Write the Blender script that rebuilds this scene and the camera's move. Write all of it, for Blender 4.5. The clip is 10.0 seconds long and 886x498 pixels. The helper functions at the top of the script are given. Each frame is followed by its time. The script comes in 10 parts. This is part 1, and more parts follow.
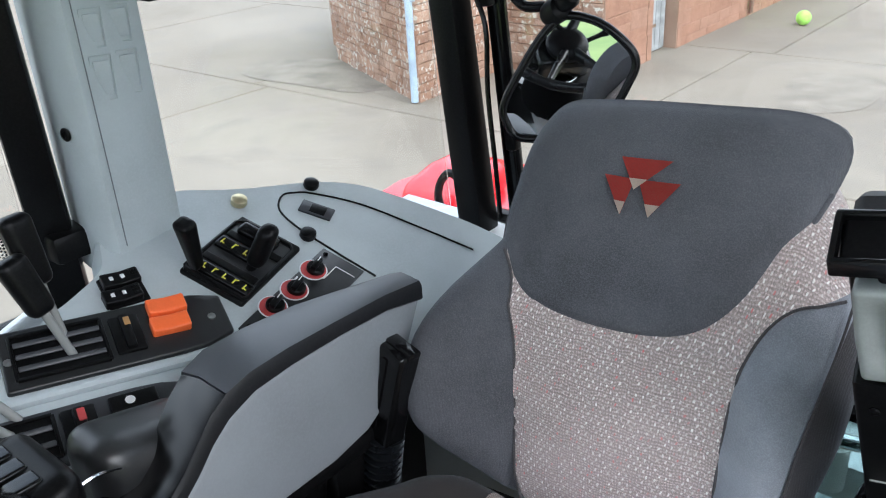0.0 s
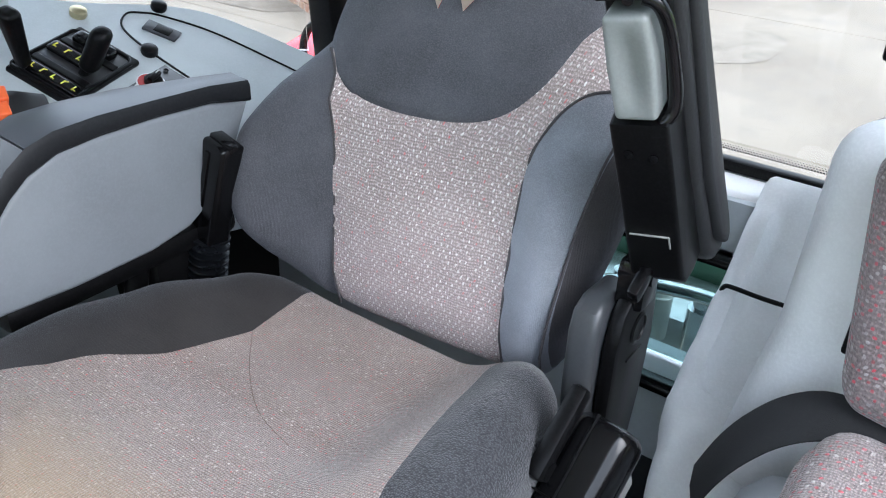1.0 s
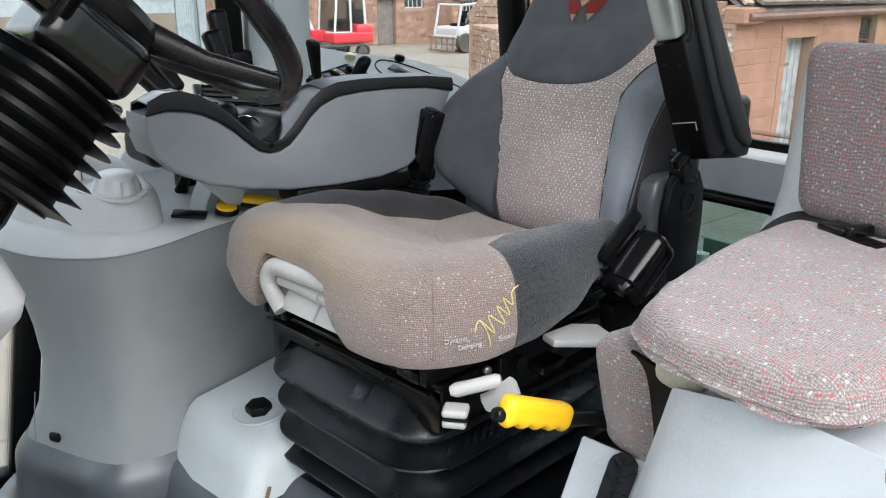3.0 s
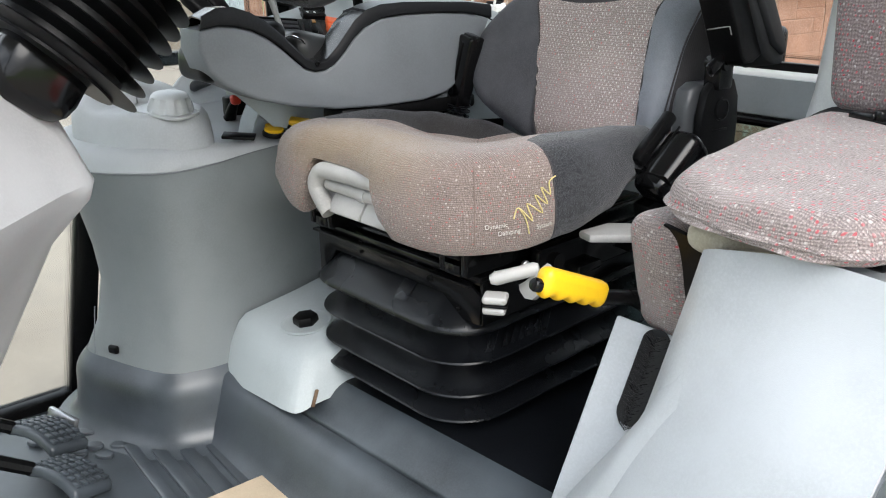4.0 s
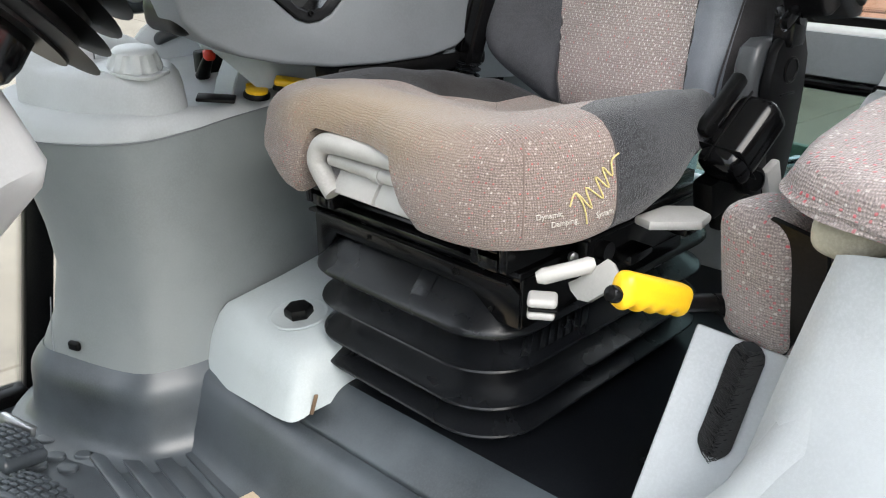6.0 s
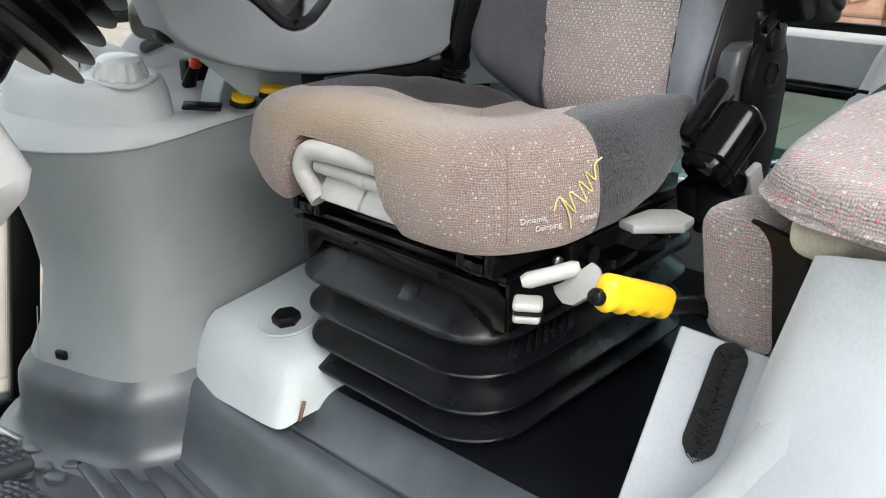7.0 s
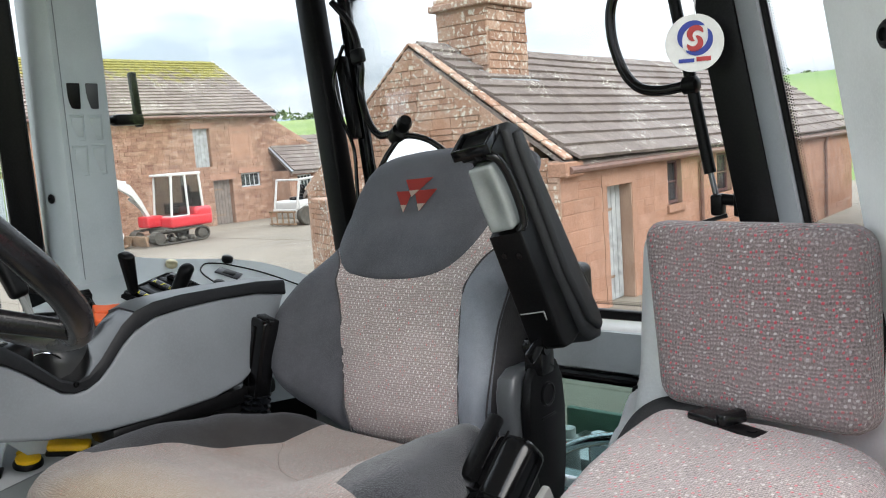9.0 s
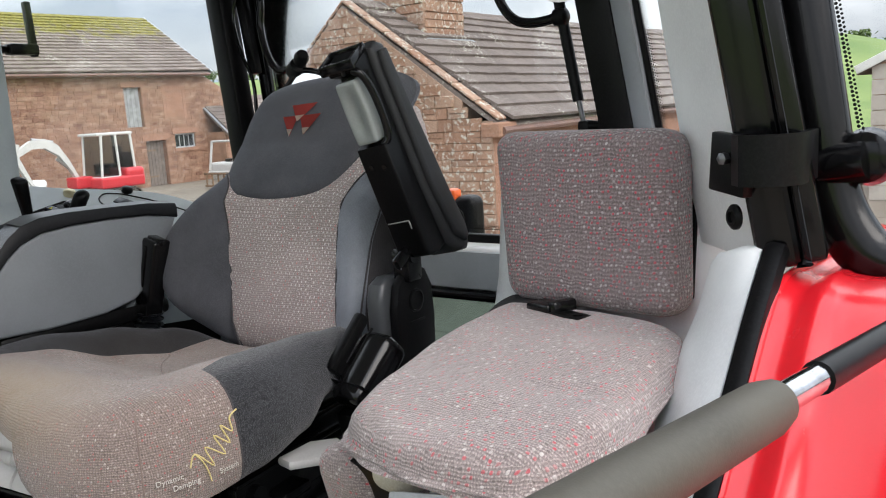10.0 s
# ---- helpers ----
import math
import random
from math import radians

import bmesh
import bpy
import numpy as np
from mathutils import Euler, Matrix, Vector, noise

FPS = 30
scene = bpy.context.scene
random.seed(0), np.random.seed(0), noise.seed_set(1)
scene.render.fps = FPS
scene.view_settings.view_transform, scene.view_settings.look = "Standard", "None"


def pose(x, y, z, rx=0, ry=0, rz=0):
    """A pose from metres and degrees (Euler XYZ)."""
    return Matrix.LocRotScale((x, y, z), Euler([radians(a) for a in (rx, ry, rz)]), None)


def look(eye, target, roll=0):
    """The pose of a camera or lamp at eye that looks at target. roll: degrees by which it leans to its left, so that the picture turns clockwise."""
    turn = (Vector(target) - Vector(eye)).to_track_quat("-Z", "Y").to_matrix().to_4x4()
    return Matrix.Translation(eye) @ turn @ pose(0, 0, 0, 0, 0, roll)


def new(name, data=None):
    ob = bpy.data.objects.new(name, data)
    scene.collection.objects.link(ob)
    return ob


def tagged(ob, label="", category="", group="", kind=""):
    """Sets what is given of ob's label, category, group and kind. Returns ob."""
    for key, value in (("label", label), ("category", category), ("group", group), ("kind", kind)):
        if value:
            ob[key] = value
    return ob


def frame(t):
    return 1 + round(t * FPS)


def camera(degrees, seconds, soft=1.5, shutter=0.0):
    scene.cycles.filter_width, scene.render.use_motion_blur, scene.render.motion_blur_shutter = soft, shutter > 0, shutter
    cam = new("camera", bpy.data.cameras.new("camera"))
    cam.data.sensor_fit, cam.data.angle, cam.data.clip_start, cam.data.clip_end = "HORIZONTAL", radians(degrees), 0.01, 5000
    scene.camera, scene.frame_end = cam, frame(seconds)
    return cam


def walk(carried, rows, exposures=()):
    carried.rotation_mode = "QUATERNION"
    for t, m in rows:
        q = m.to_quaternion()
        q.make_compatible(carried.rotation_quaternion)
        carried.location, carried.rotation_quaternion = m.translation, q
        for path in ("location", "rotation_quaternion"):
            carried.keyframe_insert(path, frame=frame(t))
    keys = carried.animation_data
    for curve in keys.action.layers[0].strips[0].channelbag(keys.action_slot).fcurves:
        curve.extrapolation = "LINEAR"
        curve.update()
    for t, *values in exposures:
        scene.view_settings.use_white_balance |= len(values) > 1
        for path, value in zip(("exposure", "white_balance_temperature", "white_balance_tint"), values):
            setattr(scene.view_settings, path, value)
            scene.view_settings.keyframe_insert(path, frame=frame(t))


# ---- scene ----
cam = camera(56.0, 10.0, soft=1.1)
PATH = [
    (0, (0.335, -0.027, 2.443), (-0.852, 1.326, 1.572), -3.5),
    (0.5, (0.432, -0.019, 2.4), (-0.615, 1.395, 1.448), -0.4),
    (1, (0.473, -0.039, 2.308), (-0.514, 1.391, 1.317), 2.4),
    (1.3, (0.536, -0.05, 2.319), (-0.463, 1.362, 1.316), 1.8),
    (1.5, (0.593, -0.074, 2.339), (-0.461, 1.357, 1.422), 1.0),
    (1.8, (0.681, -0.152, 2.376), (-0.48, 1.287, 1.613), 0.5),
    (2, (0.734, -0.208, 2.388), (-0.485, 1.193, 1.644), 0.6),
    (2.5, (0.832, -0.301, 2.296), (-0.534, 1.009, 1.649), 0.6),
    (3, (0.916, -0.404, 2.161), (-0.54, 0.819, 1.544), 0.1),
    (3.2, (0.958, -0.437, 2.131), (-0.53, 0.749, 1.516), -0.2),
    (4.3, (0.974, -0.46, 2.063), (-0.523, 0.683, 1.391), -1.0),
    (4.5, (0.929, -0.445, 2.061), (-0.556, 0.705, 1.372), -0.8),
    (5, (0.817, -0.414, 2.055), (-0.629, 0.757, 1.321), -0.5),
    (5.5, (0.773, -0.409, 2.05), (-0.643, 0.781, 1.29), -0.1),
    (7, (0.782, -0.408, 2.05), (-0.615, 0.811, 1.302), -0.3),
    (7.5, (0.785, -0.408, 2.057), (-0.618, 0.835, 1.359), -0.8),
    (8, (0.788, -0.385, 2.098), (-0.625, 0.917, 1.541), -1.6),
    (8.5, (0.788, -0.328, 2.169), (-0.579, 1.079, 1.777), -2.9),
    (9, (0.843, -0.305, 2.199), (-0.417, 1.228, 1.947), -4.2),
    (9.5, (0.937, -0.278, 2.201), (-0.172, 1.373, 1.991), -4.8),
    (10, (0.967, -0.315, 2.133), (-0.178, 1.288, 1.788), -3.6),
]
EXPOSURES = [(0, 1.6, 5900, 10), (0.5, 1.66, 5850, 10), (1.0, 1.95, 5750, 11), (1.5, 1.98, 6250, 10), (2.0, 1.62, 6250, 10), (2.5, 1.55, 6050, 10), (3.0, 1.43, 6200, 10), (4.5, 1.47, 6400, 10), (5.0, 1.6, 6450, 10), (7.0, 1.67, 6550, 10), (7.5, 1.68, 6600, 10), (8.0, 1.75, 6550, 10), (8.5, 1.56, 6450, 10), (9.0, 1.43, 6350, 10), (9.5, 1.33, 6350, 10), (10, 1.05, 6450, 12)]
walk(cam, [(t, look(eye, target, roll)) for t, eye, target, roll in PATH], EXPOSURES)

# ---- sky and daylight: overcast with thin cloud ----
GROUND = -0.3
SUN_EL, SUN_AZ = 40.0, -12.0          # degrees; azimuth from +x towards +y
world = bpy.data.worlds.new("overcast_sky")
scene.world = world
world.use_nodes = True
wn, wl = world.node_tree.nodes, world.node_tree.links
wn.clear()
sky = wn.new("ShaderNodeTexSky")
sky.sky_type = "NISHITA"
sky.sun_disc = False
sky.sun_elevation, sky.sun_rotation = radians(SUN_EL), radians(90 - SUN_AZ)
sky.air_density, sky.dust_density = 1.0, 2.5
wtc = wn.new("ShaderNodeTexCoord")
wmap = wn.new("ShaderNodeMapping")
wmap.inputs["Scale"].default_value = (1.0, 1.0, 3.2)
wl.new(wtc.outputs["Generated"], wmap.inputs["Vector"])
wnoise = wn.new("ShaderNodeTexNoise")
wnoise.inputs["Scale"].default_value = 2.3
wnoise.inputs["Detail"].default_value = 7.0
wnoise.inputs["Roughness"].default_value = 0.55
wl.new(wmap.outputs["Vector"], wnoise.inputs["Vector"])
wramp = wn.new("ShaderNodeValToRGB")
wramp.color_ramp.elements[0].position, wramp.color_ramp.elements[0].color = 0.34, (3.2, 3.6, 4.1, 1)
wramp.color_ramp.elements[1].position, wramp.color_ramp.elements[1].color = 0.62, (7.5, 7.7, 7.9, 1)
wl.new(wnoise.outputs["Fac"], wramp.inputs["Fac"])
wmix = wn.new("ShaderNodeMixRGB")
wmix.inputs["Fac"].default_value = 0.86
wl.new(sky.outputs["Color"], wmix.inputs["Color1"])
wl.new(wramp.outputs["Color"], wmix.inputs["Color2"])
# an overcast sky is brighter overhead than at the horizon
wsep = wn.new("ShaderNodeSeparateXYZ")
wl.new(wtc.outputs["Generated"], wsep.inputs[0])
wgrade = wn.new("ShaderNodeMapRange")
wgrade.inputs["From Min"].default_value, wgrade.inputs["From Max"].default_value = 0.0, 0.8
wgrade.inputs["To Min"].default_value, wgrade.inputs["To Max"].default_value = 0.47, 1.84
wl.new(wsep.outputs["Z"], wgrade.inputs["Value"])
wmul = wn.new("ShaderNodeMixRGB")
wmul.blend_type = "MULTIPLY"
wmul.inputs["Fac"].default_value = 1.0
wl.new(wmix.outputs["Color"], wmul.inputs["Color1"])
wl.new(wgrade.outputs["Result"], wmul.inputs["Color2"])
wbg = wn.new("ShaderNodeBackground")
wbg.inputs["Strength"].default_value = 0.135
wl.new(wmul.outputs["Color"], wbg.inputs["Color"])
wout = wn.new("ShaderNodeOutputWorld")
wl.new(wbg.outputs["Background"], wout.inputs["Surface"])

sun_data = bpy.data.lights.new("sun", "SUN")
sun_data.energy, sun_data.angle, sun_data.color = 0.85, radians(40), (1.0, 0.96, 0.9)
sun = new("sun", sun_data)
sun.matrix_world = look((math.cos(radians(SUN_AZ)) * math.cos(radians(SUN_EL)) * 30, math.sin(radians(SUN_AZ)) * math.cos(radians(SUN_EL)) * 30, math.sin(radians(SUN_EL)) * 30), (0, 0, 0))


# ---- materials ----
class Nodes:
    """A short way to write node materials."""

    def __init__(self, name):
        self.mat = bpy.data.materials.new(name)
        self.mat.use_nodes = True
        self.tree = self.mat.node_tree
        self.bsdf = self.tree.nodes["Principled BSDF"]
        self.out = self.tree.nodes["Material Output"]

    def add(self, kind, **values):
        node = self.tree.nodes.new(kind)
        for key, value in values.items():
            if key == "operation":
                node.operation = value
            elif key == "blend":
                node.blend_type = value
            else:
                node.inputs[key.replace("_", " ")].default_value = value
        return node

    def link(self, a, b):
        self.tree.links.new(a, b)

    def math(self, op, a, b=None, clamp=False):
        node = self.tree.nodes.new("ShaderNodeMath")
        node.operation, node.use_clamp = op, clamp
        for i, v in enumerate((a, b)):
            if v is None:
                continue
            if isinstance(v, (int, float)):
                node.inputs[i].default_value = v
            else:
                self.link(v, node.inputs[i])
        return node.outputs[0]

    def ramp(self, fac, *stops):
        node = self.tree.nodes.new("ShaderNodeValToRGB")
        e = node.color_ramp.elements
        while len(e) < len(stops):
            e.new(0.5)
        for item, (pos, col) in zip(e, stops):
            item.position = pos
            item.color = (*col, 1) if isinstance(col, tuple) else (col, col, col, 1)
        self.link(fac, node.inputs["Fac"])
        return node.outputs["Color"]

    def mix(self, fac, a, b, blend="MIX"):
        node = self.tree.nodes.new("ShaderNodeMixRGB")
        node.blend_type = blend
        for i, v in enumerate((fac, a, b)):
            if isinstance(v, (int, float)):
                node.inputs[i].default_value = v if i == 0 else (v, v, v, 1)
            elif isinstance(v, tuple):
                node.inputs[i].default_value = (*v, 1)
            else:
                self.link(v, node.inputs[i])
        return node.outputs[0]

    def coord(self, kind="Object", scale=(1, 1, 1)):
        tc = self.tree.nodes.new("ShaderNodeTexCoord")
        m = self.tree.nodes.new("ShaderNodeMapping")
        m.inputs["Scale"].default_value = scale
        self.link(tc.outputs[kind], m.inputs["Vector"])
        return m.outputs["Vector"]

    def noise(self, vec, scale, detail=4.0, rough=0.55):
        n = self.tree.nodes.new("ShaderNodeTexNoise")
        n.inputs["Scale"].default_value, n.inputs["Detail"].default_value, n.inputs["Roughness"].default_value = scale, detail, rough
        self.link(vec, n.inputs["Vector"])
        return n.outputs["Fac"]

    def voronoi(self, vec, scale, out="Distance"):
        n = self.tree.nodes.new("ShaderNodeTexVoronoi")
        n.inputs["Scale"].default_value = scale
        self.link(vec, n.inputs["Vector"])
        return n.outputs[out]

    def bump(self, height, strength, distance=0.001):
        n = self.tree.nodes.new("ShaderNodeBump")
        n.inputs["Strength"].default_value, n.inputs["Distance"].default_value = strength, distance
        self.link(height, n.inputs["Height"])
        self.link(n.outputs["Normal"], self.bsdf.inputs["Normal"])

    def base(self, colour):
        if isinstance(colour, tuple):
            self.bsdf.inputs["Base Color"].default_value = (*colour, 1)
        else:
            self.link(colour, self.bsdf.inputs["Base Color"])

    def rough(self, value):
        if isinstance(value, (int, float)):
            self.bsdf.inputs["Roughness"].default_value = value
        else:
            self.link(value, self.bsdf.inputs["Roughness"])


def plastic(name, colour, rough=0.45, grain=900.0, bump=0.12, dirt=0.12, spec=0.5):
    """Moulded plastic with a fine leather grain, faint dust and scuffs."""
    n = Nodes(name)
    v = n.coord()
    big = n.noise(v, 7.0, 5)
    fine = n.noise(v, 320.0, 3, 0.7)
    dark = tuple(c * (1 - dirt) for c in colour)
    light = tuple(min(1, c * (1 + dirt * 0.6)) for c in colour)
    col = n.ramp(big, (0.3, dark), (0.62, light))
    col = n.mix(n.ramp(fine, (0.42, 0.0), (0.68, 0.4)), col, tuple(min(1, c * 1.12 + 0.01) for c in colour))
    n.base(col)
    n.rough(n.math("ADD", n.math("MULTIPLY", big, 0.2), rough - 0.1))
    n.bsdf.inputs["Specular IOR Level"].default_value = spec
    n.bump(n.voronoi(v, grain), bump, 0.0004)
    return n.mat


def velour(name, colour, fade=(0.10, 0.105, 0.115), sheen=0.2):
    """Dark brushed upholstery with a soft pile."""
    n = Nodes(name)
    v = n.coord()
    big = n.noise(v, 9.0, 5)
    pile = n.noise(v, 700.0, 3, 0.7)
    rib = n.add("ShaderNodeTexWave", Scale=210.0, Distortion=0.6, Detail=1.0)
    n.link(v, rib.inputs["Vector"])
    col = n.ramp(big, (0.32, colour), (0.72, tuple(c * 2.1 for c in colour)))
    col = n.mix(n.ramp(pile, (0.42, 0.05), (0.7, 0.4)), col, fade)
    n.base(col)
    n.rough(0.95)
    n.bsdf.inputs["Sheen Weight"].default_value = sheen
    n.bsdf.inputs["Sheen Roughness"].default_value = 0.45
    n.bsdf.inputs["Sheen Tint"].default_value = (0.75, 0.8, 0.9, 1)
    n.bsdf.inputs["Specular IOR Level"].default_value = 0.1
    n.bump(n.math("ADD", n.math("MULTIPLY", pile, 0.6), n.math("MULTIPLY", rib.outputs["Fac"], 0.25)), 0.5, 0.0012)
    return n.mat


def flecked(name, ground, fleck, red, cell=(0.0092, 0.0064), size=(0.28, 0.7), keep=0.8, reds=0.2, darks=0.0, worn=(0.25, 0.2, 0.13), strength=0.8, stain=None, rib=0.0035):
    """Knitted seat cloth: fine cross ribs, staggered pale, red and dark flecks, with worn, soiled zones."""
    n = Nodes(name)
    uv = n.coord("UV")
    obj = n.coord()
    wob = n.add("ShaderNodeTexNoise", Scale=60.0, Detail=1.0)
    n.link(uv, wob.inputs["Vector"])
    sep = n.add("ShaderNodeSeparateXYZ")
    n.link(uv, sep.inputs[0])
    wsep = n.add("ShaderNodeSeparateXYZ")
    n.link(wob.outputs["Color"], wsep.inputs[0])
    u = n.math("ADD", n.math("DIVIDE", sep.outputs[0], cell[0]), n.math("MULTIPLY", wsep.outputs[0], 0.9))
    v = n.math("ADD", n.math("DIVIDE", sep.outputs[1], cell[1]), n.math("MULTIPLY", wsep.outputs[1], 0.9))
    row = n.math("FLOOR", v)
    us = n.math("ADD", u, n.math("MULTIPLY", n.math("MODULO", n.math("ABSOLUTE", row), 2.0), 0.5))
    cu = n.math("FLOOR", us)
    fu = n.math("SUBTRACT", n.math("SUBTRACT", us, cu), 0.5)
    fv = n.math("SUBTRACT", n.math("SUBTRACT", v, row), 0.5)
    lean = n.math("SUBTRACT", fu, n.math("MULTIPLY", fv, 0.12))
    d = n.math("ADD", n.math("POWER", n.math("ABSOLUTE", n.math("MULTIPLY", lean, 2.0 / size[0])), 3.0), n.math("POWER", n.math("ABSOLUTE", n.math("MULTIPLY", fv, 2.0 / size[1])), 3.0))
    cell_id = n.add("ShaderNodeCombineXYZ")
    n.link(cu, cell_id.inputs[0])
    n.link(row, cell_id.inputs[1])
    wn1 = n.add("ShaderNodeTexWhiteNoise")
    n.link(cell_id.outputs[0], wn1.inputs["Vector"])
    rnd = wn1.outputs["Value"]
    tint = n.add("ShaderNodeSeparateXYZ")
    n.link(wn1.outputs["Color"], tint.inputs[0])
    spot = n.ramp(d, (0.35, 1.0), (1.0, 0.0))
    fleck_on = n.math("MULTIPLY", spot, n.math("LESS_THAN", rnd, keep))
    big = n.noise(obj, 6.0, 5)
    mid = n.noise(obj, 38.0, 4)
    thread = n.noise(n.coord("UV", (900, 380, 1)), 1.0, 2)
    knit = n.noise(n.coord("UV", (420, 420, 1)), 1.0, 3, 0.7)
    col = n.mix(n.ramp(mid, (0.3, 0.0), (0.75, 0.6)), ground, tuple(c * 1.3 for c in ground))
    col = n.mix(n.ramp(thread, (0.38, 0.0), (0.62, 0.8)), col, tuple(c * 0.5 for c in ground))
    col = n.mix(n.ramp(knit, (0.48, 0.0), (0.68, 0.6)), col, tuple(min(1, c * 1.7) for c in ground))
    ribs = n.math("SINE", n.math("ADD", n.math("MULTIPLY", sep.outputs[1], 6.283 / rib), n.math("MULTIPLY", wsep.outputs[1], 14.0)))
    wale = n.math("SINE", n.math("ADD", n.math("MULTIPLY", sep.outputs[0], 6.283 / (rib * 0.9)), n.math("MULTIPLY", wsep.outputs[0], 12.0)))
    loops = n.math("ADD", n.math("MULTIPLY", ribs, 0.6), n.math("MULTIPLY", wale, 0.4))
    col = n.mix(n.ramp(loops, (0.0, 0.45), (0.45, 0.0)), col, tuple(c * 0.4 for c in ground))
    col = n.mix(n.ramp(loops, (0.55, 0.0), (1.0, 0.35)), col, tuple(min(1, c * 1.6) for c in ground))
    spotcol = n.mix(n.math("LESS_THAN", tint.outputs[1], reds), fleck, red)
    if darks:
        spotcol = n.mix(n.math("GREATER_THAN", tint.outputs[1], 1 - darks), spotcol, tuple(c * 0.35 for c in ground))
    weak = n.math("MULTIPLY", n.math("ADD", n.math("MULTIPLY", tint.outputs[2], 0.65), 0.35), strength)
    col = n.mix(n.math("MULTIPLY", fleck_on, weak), col, spotcol)
    col = n.mix(n.ramp(big, (0.48, 0.0), (0.78, 0.45)), col, worn)
    if stain is not None:
        # greasy brown wear along the front edge, wider in the middle
        zone = n.add("ShaderNodeSeparateXYZ")
        n.link(obj, zone.inputs[0])
        wav = n.math("MULTIPLY", n.math("SUBTRACT", n.noise(obj, 9.0, 3), 0.5), 0.10)
        dz = n.math("ABSOLUTE", n.math("ADD", n.math("SUBTRACT", zone.outputs[2], stain[0]), wav))
        dx = n.math("ABSOLUTE", n.math("SUBTRACT", zone.outputs[0], stain[1]))
        amount = n.math("MULTIPLY", n.ramp(dz, (0.012, 0.7), (0.055, 0.0)), n.ramp(dx, (0.06, 1.0), (0.2, 0.0)))
        amount = n.math("MULTIPLY", amount, n.ramp(zone.outputs[1], (0.16, 1.0), (0.24, 0.0)))
        col = n.mix(amount, col, (0.3, 0.22, 0.135))
    n.base(col)
    n.rough(0.95)
    n.bsdf.inputs["Sheen Weight"].default_value = 0.3
    n.bsdf.inputs["Sheen Roughness"].default_value = 0.5
    n.bsdf.inputs["Specular IOR Level"].default_value = 0.1
    n.bump(n.math("ADD", n.math("MULTIPLY", loops, 0.3), n.math("ADD", n.math("MULTIPLY", thread, 0.7), n.math("MULTIPLY", fleck_on, 0.35))), 0.9, 0.0014)
    return n.mat


def knitted(name, dark, light, size=0.0017):
    """Coarse charcoal knit: loops in rows, paler on their backs."""
    n = Nodes(name)
    v = n.coord()
    vo = n.add("ShaderNodeTexVoronoi", Scale=1 / size, Randomness=0.75)
    n.link(v, vo.inputs["Vector"])
    big = n.noise(v, 8.0, 4)
    col = n.ramp(vo.outputs["Distance"], (0.1, light), (0.62, dark))
    col = n.mix(n.ramp(big, (0.4, 0.0), (0.75, 0.35)), col, tuple(c * 0.9 for c in light))
    n.base(col)
    n.rough(0.95)
    n.bsdf.inputs["Sheen Weight"].default_value = 0.25
    n.bsdf.inputs["Specular IOR Level"].default_value = 0.1
    n.bump(n.math("SUBTRACT", 1.0, vo.outputs["Distance"]), 0.7, 0.0012)
    return n.mat


def paint(name, colour, rough=0.25):
    n = Nodes(name)
    v = n.coord()
    big = n.noise(v, 5.0, 4)
    n.base(n.ramp(big, (0.3, tuple(c * 0.88 for c in colour)), (0.7, colour)))
    n.rough(n.math("ADD", n.math("MULTIPLY", n.noise(v, 40.0), 0.12), rough - 0.06))
    n.bsdf.inputs["Coat Weight"].default_value = 0.25
    n.bsdf.inputs["Coat Roughness"].default_value = 0.08
    return n.mat


def metal(name, colour=(0.6, 0.6, 0.6), rough=0.3):
    n = Nodes(name)
    v = n.coord()
    n.base(n.ramp(n.noise(v, 60.0), (0.3, tuple(c * 0.7 for c in colour)), (0.7, colour)))
    n.bsdf.inputs["Metallic"].default_value = 1.0
    n.rough(n.math("ADD", n.math("MULTIPLY", n.noise(v, 25.0), 0.25), rough - 0.1))
    return n.mat


def glazing(name, tint=(0.97, 0.985, 0.98)):
    """A thin clear pane: it lets light straight through and reflects at a slant."""
    n = Nodes(name)
    t = n.tree.nodes
    t.remove(n.bsdf)
    tr, gl, fr, mx = (t.new(k) for k in ("ShaderNodeBsdfTransparent", "ShaderNodeBsdfGlossy", "ShaderNodeFresnel", "ShaderNodeMixShader"))
    tr.inputs["Color"].default_value = (*tint, 1)
    gl.inputs["Roughness"].default_value = 0.02
    fr.inputs["IOR"].default_value = 1.4
    n.link(fr.outputs[0], mx.inputs[0])
    n.link(tr.outputs[0], mx.inputs[1])
    n.link(gl.outputs[0], mx.inputs[2])
    n.link(mx.outputs[0], n.out.inputs["Surface"])
    return n.mat


